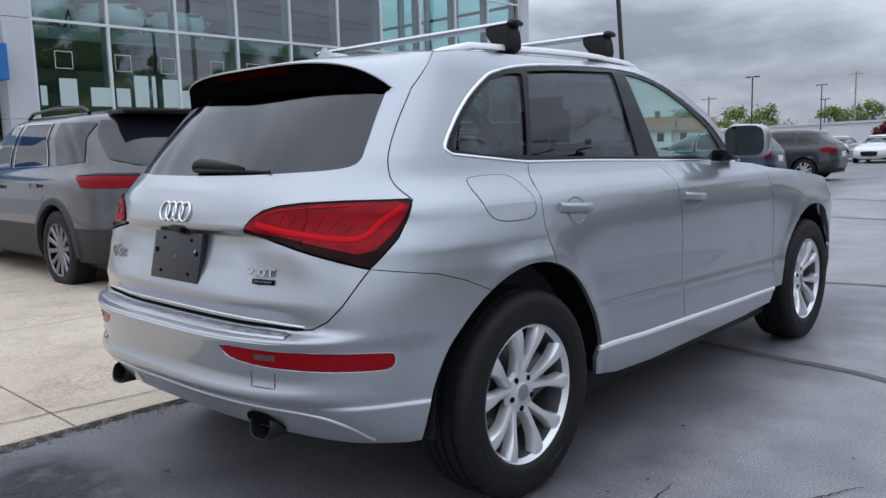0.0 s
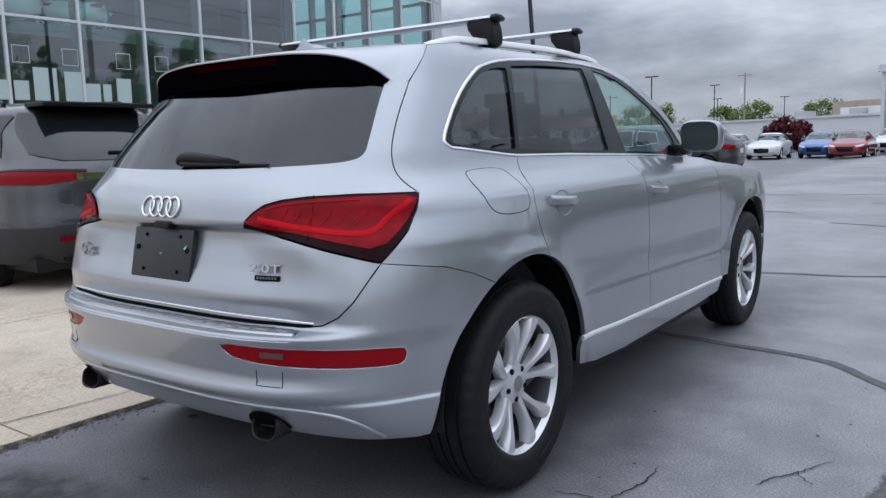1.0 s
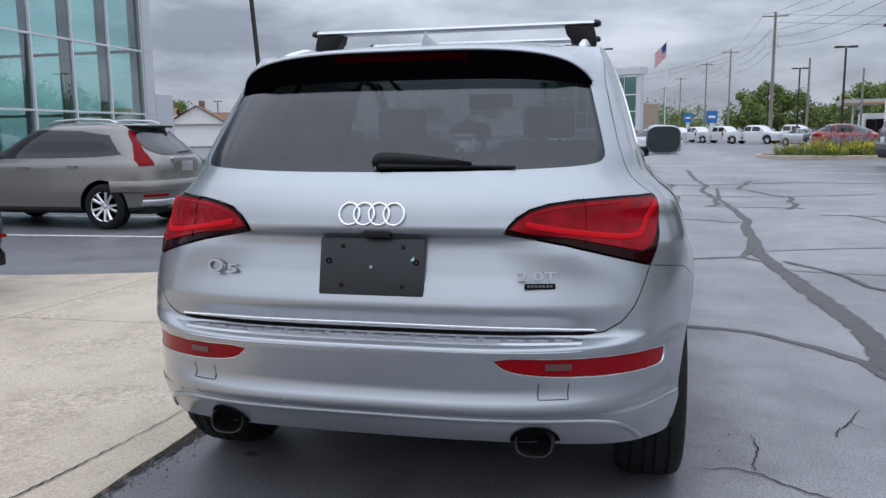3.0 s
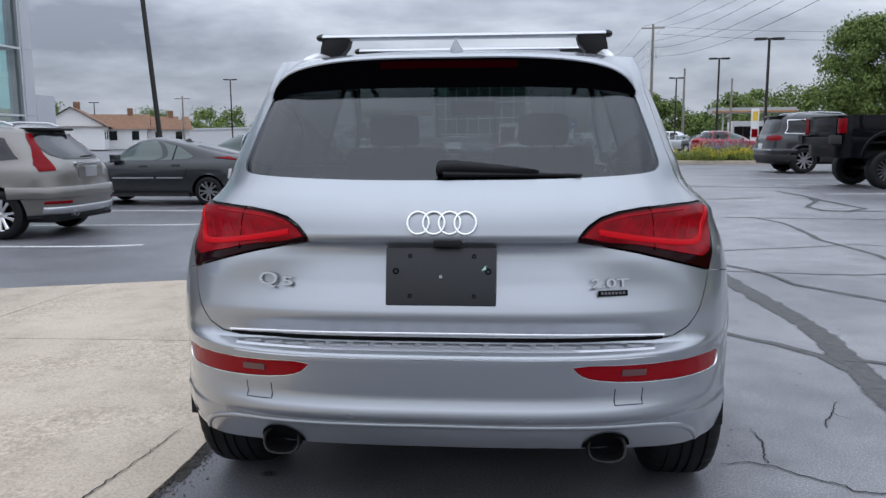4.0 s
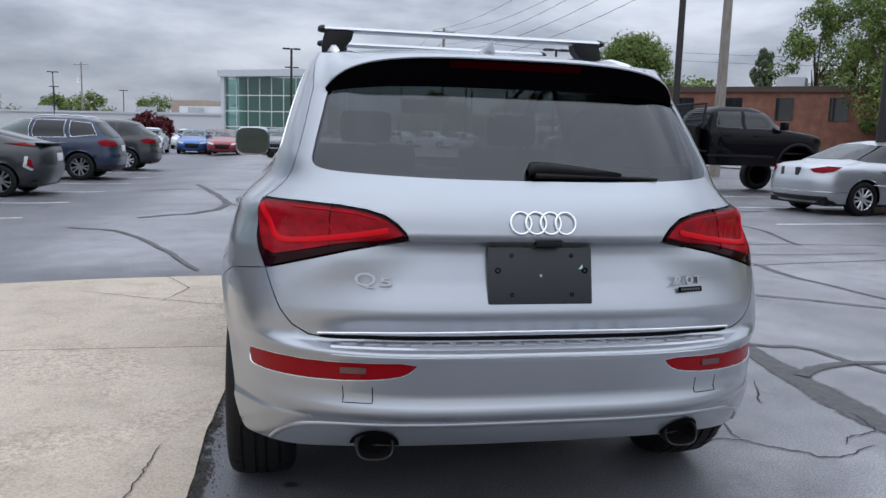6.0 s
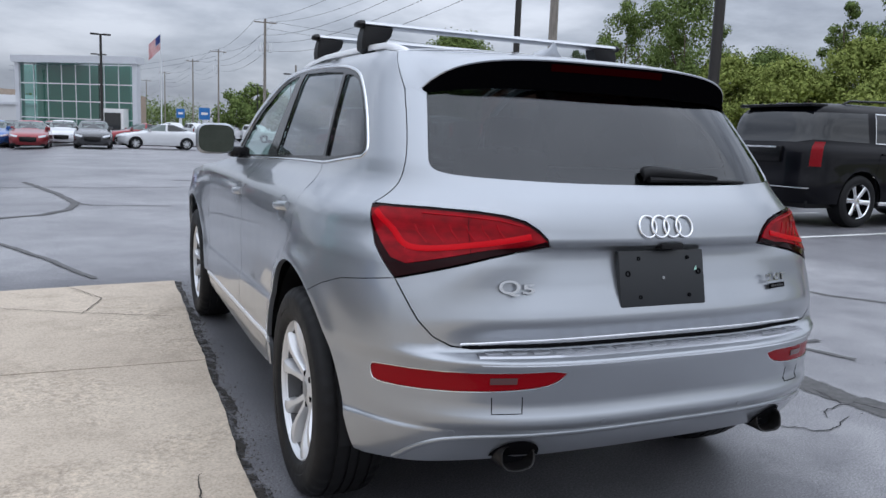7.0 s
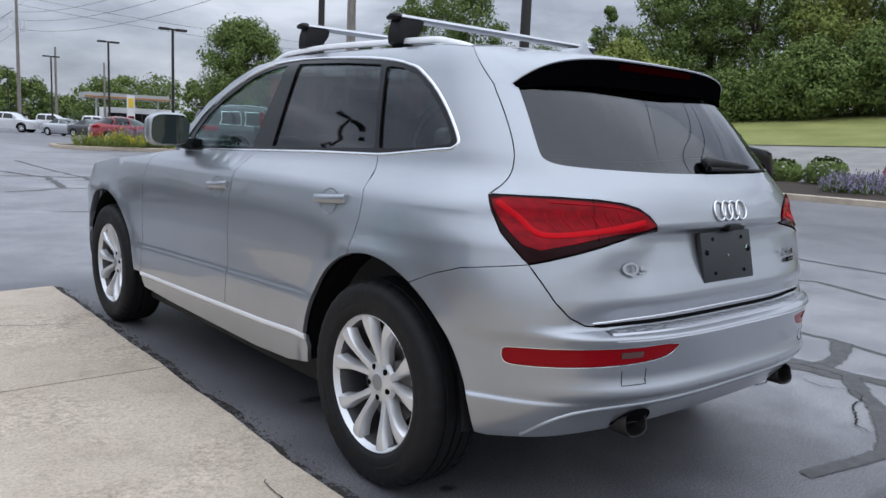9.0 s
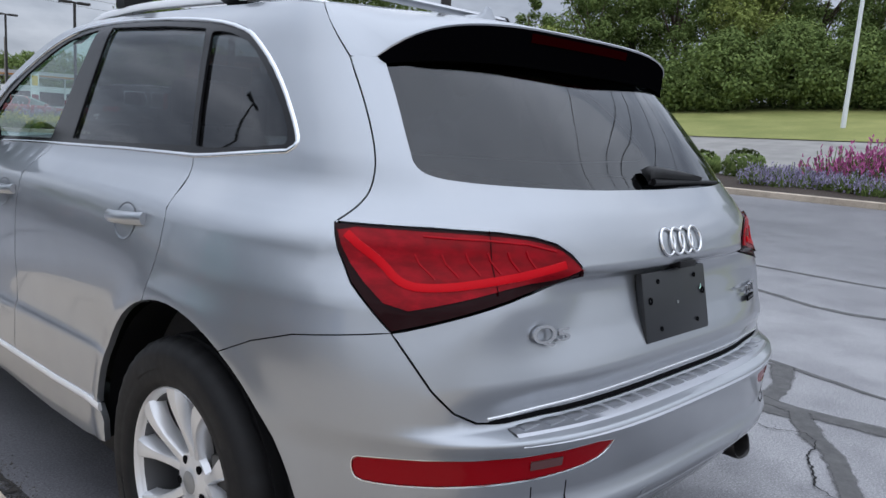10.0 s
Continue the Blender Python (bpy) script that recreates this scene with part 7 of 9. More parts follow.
# lifted black pick-up
def pickup(name, label, m, col, lift, R, group="", detail=True, rim=None, spokes=12):
    t = thing(name, label, "pick-up truck", m, group)
    z0 = lift + (.10 if detail else 0)
    zb, zt = (.17 + z0, 1.17 + z0) if detail else (.25 + z0, 1.12 + z0)
    cab = Shape(((zb, .7 + z0, 1.0 + z0, 1.1 + z0, 1.60 + z0, 1.74 + z0), (1.05, 1.02, 1.02, 1.04, 1.20, 1.45)),
                ((zb, .8 + z0, 1.0 + z0, 1.08 + z0, 1.16 + z0, 1.60 + z0, 1.74 + z0), (4.72, 4.78, 4.72, 4.45, 3.65, 2.98, 2.60)),
                ((zb, .8 + z0, 1.05 + z0, 1.15 + z0, 1.60 + z0, 1.74 + z0), (.98, 1.0, .99, .94, .80, .64)), 5.0)
    bed = Shape(((zb, zt), (-1.15, -1.15)), ((zb, zt), (1.04, 1.04)), ((zb, .8 + z0, zt), (.98, 1.0, .97)), 9.0)
    for nm, S, top in (("cab", cab, 1.74 + z0), ("bed", bed, zt)):
        bm = bmesh.new()
        zs = [zb + (top - zb) * i / 22 for i in range(23)]
        us = [i / 10 for i in range(10)] + [1 + i / 26 for i in range(27)] + [2 + i / 10 for i in range(1, 11)]
        us = [-u for u in us[:0:-1]] + us
        g = [[bm.verts.new(S.point(u, z)) for u in us] for z in zs]
        ra, za = (R * 1.27, R + .27) if detail else (R * 1.17, R + .06)
        for row in g:
            for v in row:
                for ay in (0, 3.75):
                    dy, dz = v.co.y - ay, v.co.z - za
                    r = math.hypot(dy, dz)
                    if abs(v.co.x) > .8 and ra * .5 < r < ra:
                        v.co.y, v.co.z = ay + dy * ra / r, max(zb, za + dz * ra / r)
        for j in range(22):
            for i in range(len(us) - 1):
                q = (g[j][i], g[j][i + 1], g[j + 1][i + 1], g[j + 1][i])
                c = sum((v.co for v in q), Vector()) / 4
                if any(math.hypot(c.y - ay, c.z - za) < ra * .98 and abs(c.x) > .75 for ay in (0, 3.75)):
                    continue
                bm.faces.new(q)
        if nm == "cab":
            bm.faces.new(g[-1])
        else:
            inn = [bm.verts.new(Vector((v.co.x * .92, v.co.y * .97 if v.co.y > 0 else v.co.y + .06, v.co.z))) for v in g[-1]]
            low = [bm.verts.new(v.co - Vector((0, 0, .5))) for v in inn]
            n = len(inn)
            for i in range(n - 1):
                bm.faces.new((g[-1][i], g[-1][i + 1], inn[i + 1], inn[i]))
                bm.faces.new((inn[i], inn[i + 1], low[i + 1], low[i]))
            bm.faces.new(low)
        bmesh.ops.recalc_face_normals(bm, faces=bm.faces)
        part(nm, bm, col, t, "", 50)
    for poly, gl in (([(1.28, 1.18 + z0), (1.36, 1.60 + z0), (2.0, 1.62 + z0), (2.04, 1.16 + z0)], SMOKE), ([(2.14, 1.16 + z0), (2.12, 1.62 + z0), (2.70, 1.60 + z0), (3.22, 1.24 + z0), (3.28, 1.16 + z0)], SMOKE)):
        for s in (False, True):
            skin_panel("side_window", [cab.at_y(*p) for p in poly], gl, t, "", .08, 0, 0, .006, flip=s, surface=cab)
    half = [cab.at_x(*p) for p in ((0, 1.22 + z0), (.70, 1.22 + z0), (.66, 1.58 + z0), (0, 1.58 + z0))]
    skin_panel("rear_window", half + [(-u, z) for u, z in half[::-1] if u > 1e-6], SMOKE, t, "", .08, 0, 0, .006, surface=cab)
    for s in (1, -1):
        bm = bmesh.new()
        box(bm, s * .84, -1.17, .74 + z0, s * 1.0, -1.00, 1.10 + z0, .03)
        part("tail_lamp", bm, RED_CAR, t, "red tail lamp")
        bm = bmesh.new()
        box(bm, s * .98, 3.10, 1.15 + z0, s * 1.20, 3.24, 1.37 + z0, .03)
        part("door_mirror", bm, col, t)
        if detail:
            for y in (1.55, 2.45):
                bm = bmesh.new()
                box(bm, s * .985, y - .11, .965 + z0, s * 1.03, y + .11, .995 + z0, .008)
                part("door_handle", bm, col, t)
            bm = bmesh.new()
            box(bm, s * .88, 1.0, .40 + z0, s * 1.02, 3.0, .46 + z0, .02)
            part("side_step", bm, PLASTIC, t)
            for ay, S in ((0, bed), (3.75, cab)):
                arch_flare(t, col, S, ay, R + .27, R * 1.27, s, zb, .07)
                bm = bmesh.new()
                rows = []
                for i in range(15):
                    a = math.pi * i / 14
                    rows.append([bm.verts.new((s * x, ay + R * 1.27 * math.cos(a), R + .27 + R * 1.27 * math.sin(a))) for x in (.97, .45)])
                for p, q in zip(rows, rows[1:]):
                    bm.faces.new((p[0], p[1], q[1], q[0]))
                bm.faces.new([r[1] for r in rows])
                part("arch_liner", bm, PLASTIC, t, "", 180)
            bm = bmesh.new()
            box(bm, s * .80, -1.345, .50 + z0, s * .99, -1.10, .70 + z0, .03)
            part("bumper_corner", bm, CLADDING, t, "black corner step of the bumper")
    bm = bmesh.new()
    box(bm, -.95, -1.30, .46 + z0, .95, -1.08, .66 + z0, .03)
    part("rear_bumper", bm, PLASTIC if detail else SATIN, t, "rear bumper")
    bm = bmesh.new()
    box(bm, -.78, -1.165, .70 + z0, .78, -1.13, 1.10 + z0, .015)
    part("tailgate", bm, col, t)
    if detail:
        bm = bmesh.new()
        for x in (-.85, .85):
            tube(bm, (x, .86, 1.12 + z0), (x * .9, 1.00, 1.80 + z0), .03, n=8)
            tube(bm, (x, .55, 1.12 + z0), (x * .95, .95, 1.30 + z0), .025, n=8)
        tube(bm, (-.77, 1.00, 1.80 + z0), (.77, 1.00, 1.80 + z0), .03, n=8)
        rack = part("headache_rack", bm, PLASTIC, t, "black slatted rack behind the cab")
        for k in range(12):
            z = 1.22 + z0 + .047 * k
            bm = bmesh.new()
            tube(bm, (-.83 + .006 * k, .88 + .01 * k, z), (.83 - .006 * k, .88 + .01 * k, z), .012, n=6)
            part("slat", bm, PLASTIC, rack)
    tyre, rm = rim_mesh(R, .32 if detail else .26, spokes, rim or ALLOY, .60)
    for ay in (0, 3.75):
        for s in (1, -1):
            o = new("wheel", tyre)
            o.parent = t
            o.matrix_basis = pose(s * (.90 if detail else .84), ay, R, 0, 0, 0 if s > 0 else 180)
            o["label"] = "black tyre on a wheel"
            o2 = new("rim", rm)
            o2.parent = o
    bm = bmesh.new()
    box(bm, -.45, -1.0, .45 + z0 - .12, .45, 4.4, .5 + z0, .02)
    tube(bm, (-.8, 0, R), (.8, 0, R), .06)
    box(bm, -.80, -.8, .5 + z0, .80, 4.3, .56 + z0, .02)
    part("chassis", bm, PLASTIC, t)
    return t


pickup("black_pickup", "lifted black crew-cab pick-up with a slatted cab rack and large tyres", pose(9.15, 17.25, 0, 0, 0, -89), BLACK_CAR, .47, .46, rim=Mat("dark machined rim", (.10, .10, .11), .3, .8).m, spokes=16)


# ---- glass showroom ----
PANEL_W = paint("white metal cladding", (.62, .64, .68), .1, .4, .3)
FIN = Mat("grey aluminium fin", (.22, .24, .25), .5, .3).m
MULLION = Mat("pale aluminium mullion", (.72, .74, .76), .45, .2).m
TEAL = tinted("teal curtain wall glass", (.66, .97, .94), .98, 0.01, 2.9)
WALL_GREY = Mat("grey interior wall", (.40, .41, .42), .8).m
WALL_DARK = Mat("charcoal interior wall", (.16, .18, .18), .8).m
FLOOR_IN = Mat("showroom floor tile", (.16, .16, .16), .25).m
WHITE_PAINT = Mat("white paint", (.78, .78, .77), .6).m
DECAL = Mat("white vinyl lettering", (.50, .62, .61), .6).m
BS, BA = 1.754, 1.557
B0 = Vector((-16.145, 13.561, 0))
BD = Vector((math.cos(BA), math.sin(BA), 0))
BN = Vector((BD.y, -BD.x, 0))
RZ = [.10, 2.27, 4.47, 6.67, 8.87]
BG = -.17


def b_at(k, z, out=0.0):
    p = B0 + BD * (k * BS) + BN * out
    return Vector((p.x, p.y, z + BG))


def plank(bm, a, b, w, d, up=Vector((0, 0, 1))):
    """A straight bar of w by d between two points."""
    t = (b - a).normalized()
    s = t.cross(up)
    s = s.normalized() if s.length > 1e-6 else Vector((1, 0, 0))
    n = t.cross(s)
    r = [[bm.verts.new(p + s * (i * w / 2) + n * (j * d / 2)) for i, j in ((-1, -1), (1, -1), (1, 1), (-1, 1))] for p in (a, b)]
    for i in range(4):
        bm.faces.new((r[0][i], r[0][(i + 1) % 4], r[1][(i + 1) % 4], r[1][i]))
    bm.faces.new(r[0][::-1]), bm.faces.new(r[1])


show = thing("showroom", "glass-fronted car showroom with white cladding and teal panes", "building")
K0, CORNER = -4.98, 5.03
ks = [K0] + list(range(-4, 5)) + [CORNER]
for a, b in zip(ks, ks[1:]):
    for z0, z1 in zip(RZ, RZ[1:]):
        bm = bmesh.new()
        q = [b_at(a, z0), b_at(b, z0), b_at(b, z1), b_at(a, z1)]
        c = sum(q, Vector()) / 4
        tilt = BN * random.uniform(-.004, .004)
        f = bm.faces.new([bm.verts.new(v + tilt * (1 if i in (0, 3) else -1)) for i, v in enumerate(q)])
        if f.normal.dot(BN) < 0:
            f.normal_flip()
        part("pane", bm, TEAL, show, "", None).visible_shadow = False
for k in ks:
    bm = bmesh.new()
    plank(bm, b_at(k, 0, .03), b_at(k, 9.0, .03), .06, .075, BN)
    part("mullion", bm, MULLION, show)
    bm = bmesh.new()
    plank(bm, b_at(k, 0, -.17), b_at(k, 9.0, -.17), .05, .30, BN)
    part("mullion_fin", bm, FIN, show, "grey inner fin")
for z in RZ:
    bm = bmesh.new()
    plank(bm, b_at(K0, z, .025), b_at(CORNER, z, .025), .075, .065)
    part("transom", bm, MULLION, show)
NB = Vector((-BN.x, -BN.y, 0))
north = [b_at(CORNER, 0) + NB * (1.6 * i) for i in range(6)]
for p, q in zip(north, north[1:]):
    for z0, z1 in zip(RZ, RZ[1:]):
        bm = bmesh.new()
        bm.faces.new([bm.verts.new(Vector((v.x, v.y, z + BG))) for v, z in ((p, z0), (q, z0), (q, z1), (p, z1))])
        part("pane", bm, TEAL, show, "", None).visible_shadow = False
for p in north:
    bm = bmesh.new()
    plank(bm, Vector((p.x, p.y, BG)), Vector((p.x, p.y, 9.0 + BG)), .30, .12, BN)
    part("mullion", bm, FIN, show)
for z in RZ:
    bm = bmesh.new()
    a, b = north[0], north[-1]
    plank(bm, Vector((a.x, a.y, z + BG)), Vector((b.x, b.y, z + BG)), .14, .10)
    part("transom", bm, FIN, show)
for k0, k1, cuts in ((CORNER + .02, CORNER + .32, (0, 2.27, 4.47, 6.67, 9.6)), (CORNER + .325, CORNER + .95, (0, 3.0)), (K0 - .36, K0 - .02, (0, 2.27, 4.47, 6.67, 9.6))):
    for z0, zz in zip(cuts, cuts[1:]):
        bm = bmesh.new()
        a, b = b_at(k0 + .004, z0 + .004, .12), b_at(k1 - .004, z0 + .004, .12)
        q = [a, b, a - BN * .6, b - BN * .6]
        lo = [bm.verts.new(v) for v in (a, b, b - BN * .6, a - BN * .6)]
        hi = [bm.verts.new(v.co + Vector((0, 0, zz - z0 - .012))) for v in lo]
        for i in range(4):
            bm.faces.new((lo[i], lo[(i + 1) % 4], hi[(i + 1) % 4], hi[i]))
        bm.faces.new(lo[::-1]), bm.faces.new(hi)
        bmesh.ops.recalc_face_normals(bm, faces=bm.faces)
        part("cladding_panel", bm, PANEL_W, show)
bm = bmesh.new()
q = [b_at(K0 - 1, 9.0, .05), b_at(CORNER + .01, 9.0, .05), b_at(CORNER + .01, 9.0, -13), b_at(K0 - 1, 9.0, -13)]
lo, hi = [bm.verts.new(v) for v in q], [bm.verts.new(v + Vector((0, 0, .7))) for v in q]
for i in range(4):
    bm.faces.new((lo[i], lo[(i + 1) % 4], hi[(i + 1) % 4], hi[i]))
bm.faces.new(lo), bm.faces.new(hi)
bmesh.ops.recalc_face_normals(bm, faces=bm.faces)
part("roof", bm, PANEL_W, show, "flat roof with white edge")
bm = bmesh.new()
bm.faces.new([bm.verts.new(b_at(k, .02, o)) for k, o in ((K0 - 1, -.1), (CORNER, -.1), (CORNER, -13), (K0 - 1, -13))])
part("floor", bm, FLOOR_IN, show)
for name_, a, b in (("inner_wall", b_at(K0 - 1, 4.5, -12.6), b_at(CORNER, 4.5, -12.6)), ("inner_wall", b_at(K0 - 1, 4.5, -.7), b_at(K0 - 1, 4.5, -12.4)), ("inner_wall", b_at(CORNER, 4.5, -8.25), b_at(CORNER, 4.5, -12.4))):
    bm = bmesh.new()
    plank(bm, a, b, .3, 8.9)
    part(name_, bm, WALL_DARK, show, "dark inner wall")
bm = bmesh.new()
q = [b_at(K0 - .9, 4.25, -1.2), b_at(.35, 4.25, -1.2), b_at(.35, 4.25, -8), b_at(K0 - .9, 4.25, -8)]
lo, hi = [bm.verts.new(v) for v in q], [bm.verts.new(v + Vector((0, 0, .3))) for v in q]
for i in range(4):
    bm.faces.new((lo[i], lo[(i + 1) % 4], hi[(i + 1) % 4], hi[i]))
bm.faces.new(lo), bm.faces.new(hi)
bmesh.ops.recalc_face_normals(bm, faces=bm.faces)
part("mezzanine", bm, WALL_DARK, show, "dark upper display floor")
# lettering on the panes, kept as plain bars, and square stickers
for k, w, h in ((-4.93, .14, .44), (-4.69, .40, .62), (-4.29, .56, .44), (-3.94, .34, .44), (-3.68, .36, .76), (-3.42, .10, .76), (-3.26, .42, .70), (-2.98, .40, .44), (-2.71, .22, .44), (-2.50, .40, .60)):
    bm = bmesh.new()
    a = b_at(k, 2.58, .014)
    q = [a, a + BD * w, a + BD * w + Vector((0, 0, h)), a + Vector((0, 0, h))]
    bm.faces.new([bm.verts.new(v) for v in q])
    part("name_bar", bm, DECAL, show, "white bar of window lettering")
for k in (-4.72, -3.93, -3.27, -2.48, -1.85, -1.12, -.45, .4, 1.3):
    bm = bmesh.new()
    a = b_at(k, 3.42, .014)
    for u, v, w, h in ((0, 0, .40, .016), (0, .38, .40, .016), (0, 0, .016, .396), (.384, 0, .016, .396)):
        q = [a + BD * u + Vector((0, 0, v)), a + BD * (u + w) + Vector((0, 0, v)), a + BD * (u + w) + Vector((0, 0, v + h)), a + BD * u + Vector((0, 0, v + h))]
        bm.faces.new([bm.verts.new(p) for p in q])
    part("square_sticker", bm, DECAL, show, "white square outline sticker")
sign = thing("blue_fascia", "blue fascia strip at the showroom entrance", "sign")
bm = bmesh.new()
plank(bm, b_at(K0 - .40, 3.45, .3), b_at(K0 - 4, 3.45, .3), .5, .75)
part("fascia", bm, Mat("blue sign face", (.02, .16, .45), .4).m, sign)
bm = bmesh.new()
plank(bm, b_at(K0 - .40, 1.5, -.6), b_at(K0 - 4, 1.5, -.6), .3, 3.0)
part("wall", bm, WALL_GREY, sign)
pickup("blue_pickup", "bright blue pick-up inside the glass showroom", pose(b_at(.7, 0, -2.6).x, b_at(.7, 0, -2.6).y, BG + .02, 0, 0, 190), BLUE_BRIGHT, 0.06, .39, detail=False)


# ---- far buildings ----
def slab_box(name, x0, y0, z0, x1, y1, z1, mat, parent, label="", bevel=0.0):
    bm = bmesh.new()
    box(bm, min(x0, x1), min(y0, y1), z0, max(x0, x1), max(y0, y1), z1, bevel)
    return part(name, bm, mat, parent, label)


pav = thing("glass_pavilion", "green-glazed pavilion of a neighbouring dealer with white frame", "building", pose(-8.0, 88.0, 0, 0, 0, -38))
GREEN_GLASS = tinted("green curtain glass", (.36, .70, .60), .75)
PW, PH = 13.0, 7.1
for x0, x1, z0, z1, y0, y1 in ((-.5, 0, 0, PH, -.2, .5), (PW, PW + .5, 0, PH, -.2, .4), (-.7, PW + .6, PH, PH + .7, -.5, .9), (-.7, PW - 7, PH, PH + .6, .9, 6.4)):
    slab_box("frame", x0, y0, z0, x1, y1, z1, PANEL_W, pav, "white frame")
NX = 8
for i in range(NX):
    for j in range(4):
        z0, z1 = (.2, 1.7, 3.4, 5.1, 6.9)[j:j + 2]
        bm = bmesh.new()
        x0, x1 = PW * i / NX, PW * (i + 1) / NX
        bm.faces.new([bm.verts.new(v) for v in ((x0, 0, z0), (x1, 0, z0), (x1, 0, z1), (x0, 0, z1))])
        part("pane", bm, GREEN_GLASS, pav, "", None)
for i in range(NX + 1):
    slab_box("mullion", PW * i / NX - .03, -.06, 0, PW * i / NX + .03, .06, PH, MULLION, pav)
for z in (.2, 1.7, 3.4, 5.1):
    slab_box("transom", 0, -.05, z - .05, PW, .05, z + .05, MULLION, pav)
slab_box("inner_wall", 0, 2.2, 0, PW - 1.9, 2.4, PH, Mat("green-grey inner wall", (.26, .40, .36), .8).m, pav)
slab_box("floor", 0, 0, -.1, PW - .6, 2.2, .05, FLOOR_IN, pav)
slab_box("entrance", 10.0, -.8, 0, 12.4, .0, 2.8, WHITE_PAINT, pav, "white entrance frame")
slab_box("entrance_glass", 10.3, -.85, .05, 12.1, -.78, 2.4, SMOKE, pav)
low = thing("long_white_building", "long low white metal-clad building with a flat roof", "building", pose(-9.6, 106.7, 0, 0, 0, -39.8))
RIB = Mat("white ribbed metal", (.62, .63, .64), .5)
RIB.bump(RIB.noise(1.0, 1, .5, (9, 9, 0.01)), .4, .03)
slab_box("wall", -79, 0, 0, 0, 14, 3.2, RIB.m, low)
slab_box("roof_edge", -79.2, -.25, 3.2, .2, 14.2, 3.5, PANEL_W, low)
slab_box("upper_storey", -14, 5, 3.4, 0, 14, 4.6, RIB.m, low)
for x in (-9, -20, -44):
    slab_box("roof_unit", x - 2.2, 4, 3.45, x, 6, 4.4, WALL_GREY, low, "grey roof unit")
BRICK = Mat("tan brick", (.34, .27, .21), .9)
BRICK.color(BRICK.ramp(BRICK.noise(2.2, 4), [(.3, (.30, .235, .18)), (.7, (.38, .31, .25))]))
slab_box("block", -19, 8, 3.45, -12, 13, 5.6, BRICK.m, low, "tan block on the roof")

ROOF_BROWN = Mat("brown roof tile", (.20, .105, .06), .85)
ROOF_BROWN.color(ROOF_BROWN.ramp(ROOF_BROWN.noise(3, 4), [(.3, (.16, .085, .05)), (.7, (.27, .15, .09))]))


def house(x, y, w, d, h, rise, turn, label):
    t = thing("house", label, "house", pose(x, y, 0, 0, 0, turn), "houses beyond the lot")
    slab_box("wall", -w / 2, -d / 2, 0, w / 2, d / 2, h, WHITE_PAINT, t, "white wall")
    bm = bmesh.new()
    o = .5
    v = [bm.verts.new(p) for p in ((-w / 2 - o, -d / 2 - o, h - .15), (w / 2 + o, -d / 2 - o, h - .15), (w / 2 + o, d / 2 + o, h - .15), (-w / 2 - o, d / 2 + o, h - .15), (-w / 2 - o, 0, h + rise), (w / 2 + o, 0, h + rise))]
    for f in ((0, 1, 5, 4), (2, 3, 4, 5), (1, 0, 3, 2)):
        bm.faces.new([v[i] for i in f])
    part("roof", bm, ROOF_BROWN.m, t, "brown pitched roof", None)
    for s in (-1, 1):
        bm = bmesh.new()
        bm.faces.new([bm.verts.new(p) for p in ((s * w / 2, -d / 2, h), (s * w / 2, d / 2, h), (s * w / 2, 0, h + rise * .95))])
        part("gable", bm, WHITE_PAINT, t, "white gable", None)
    slab_box("chimney", w * .2, -.4, h, w * .2 + .8, .4, h + rise + .9, ROOF_BROWN.m, t)
    for i in range(3):
        x0 = -w / 2 + w * (i + .3) / 3
        slab_box("window", x0, -d / 2 - .04, h * .42, x0 + 1.0, -d / 2 + .05, h * .42 + 1.3, SMOKE, t)
        slab_box("window", w / 2 - .05, -d / 2 + d * (i + .3) / 3, h * .42, w / 2 + .04, -d / 2 + d * (i + .3) / 3 + 1.0, h * .42 + 1.3, SMOKE, t)


for bearing, dist, w, d, h, rise_, turn, label in ((-29.6, 122, 8, 8, 3.3, 2.5, 112, "white gabled house with brown tiled roof behind the lot"), (-27.2, 128, 9, 8, 3.0, 2.1, 24, "white house with long brown roof behind the lot"),
                                                  (-24.6, 134, 9, 8, 3.0, 2.0, 30, "white house with brown roof and gable behind the lot"), (-33.5, 128, 10, 9, 3.6, 2.2, 20, "white house with brown roof behind the lot")):
    house(.1 + dist * math.sin(radians(bearing)), -2.9 + dist * math.cos(radians(bearing)), w, d, h, rise_, turn, label)

br = thing("brick_building", "low red-brown brick building with dark windows and flat roof", "building", pose(39.2, 43.6, 0.9, 0, 0, -41))
RED_BRICK = Mat("red brick", (.20, .085, .06), .9)
RED_BRICK.color(RED_BRICK.ramp(RED_BRICK.noise(1.8, 5), [(.3, (.15, .062, .045)), (.7, (.235, .105, .075))]))
slab_box("wall", -16, 0, 0, 18, 12, 4.3, RED_BRICK.m, br)
slab_box("parapet", -16.2, -.2, 4.3, 18.2, 12.2, 4.7, Mat("brown coping", (.07, .045, .04), .8).m, br)
for i in range(9):
    slab_box("window", -14.5 + 3.5 * i, -.05, 2.3, -13.3 + 3.5 * i, .06, 3.9, SMOKE, br)
for x in (-8, 4, 11):
    slab_box("roof_unit", x, 3, 4.7, x + 2, 5, 5.6, PANEL_W, br)
slab_box("low_wing", 10, -7, 0, 26, 0, 2.6, Mat("tan render", (.36, .30, .22), .9).m, br)
slab_box("low_wing_roof", 9.5, -7.5, 2.6, 26.5, .4, 3.3, Mat("grey shingle roof", (.13, .12, .12), .9).m, br)

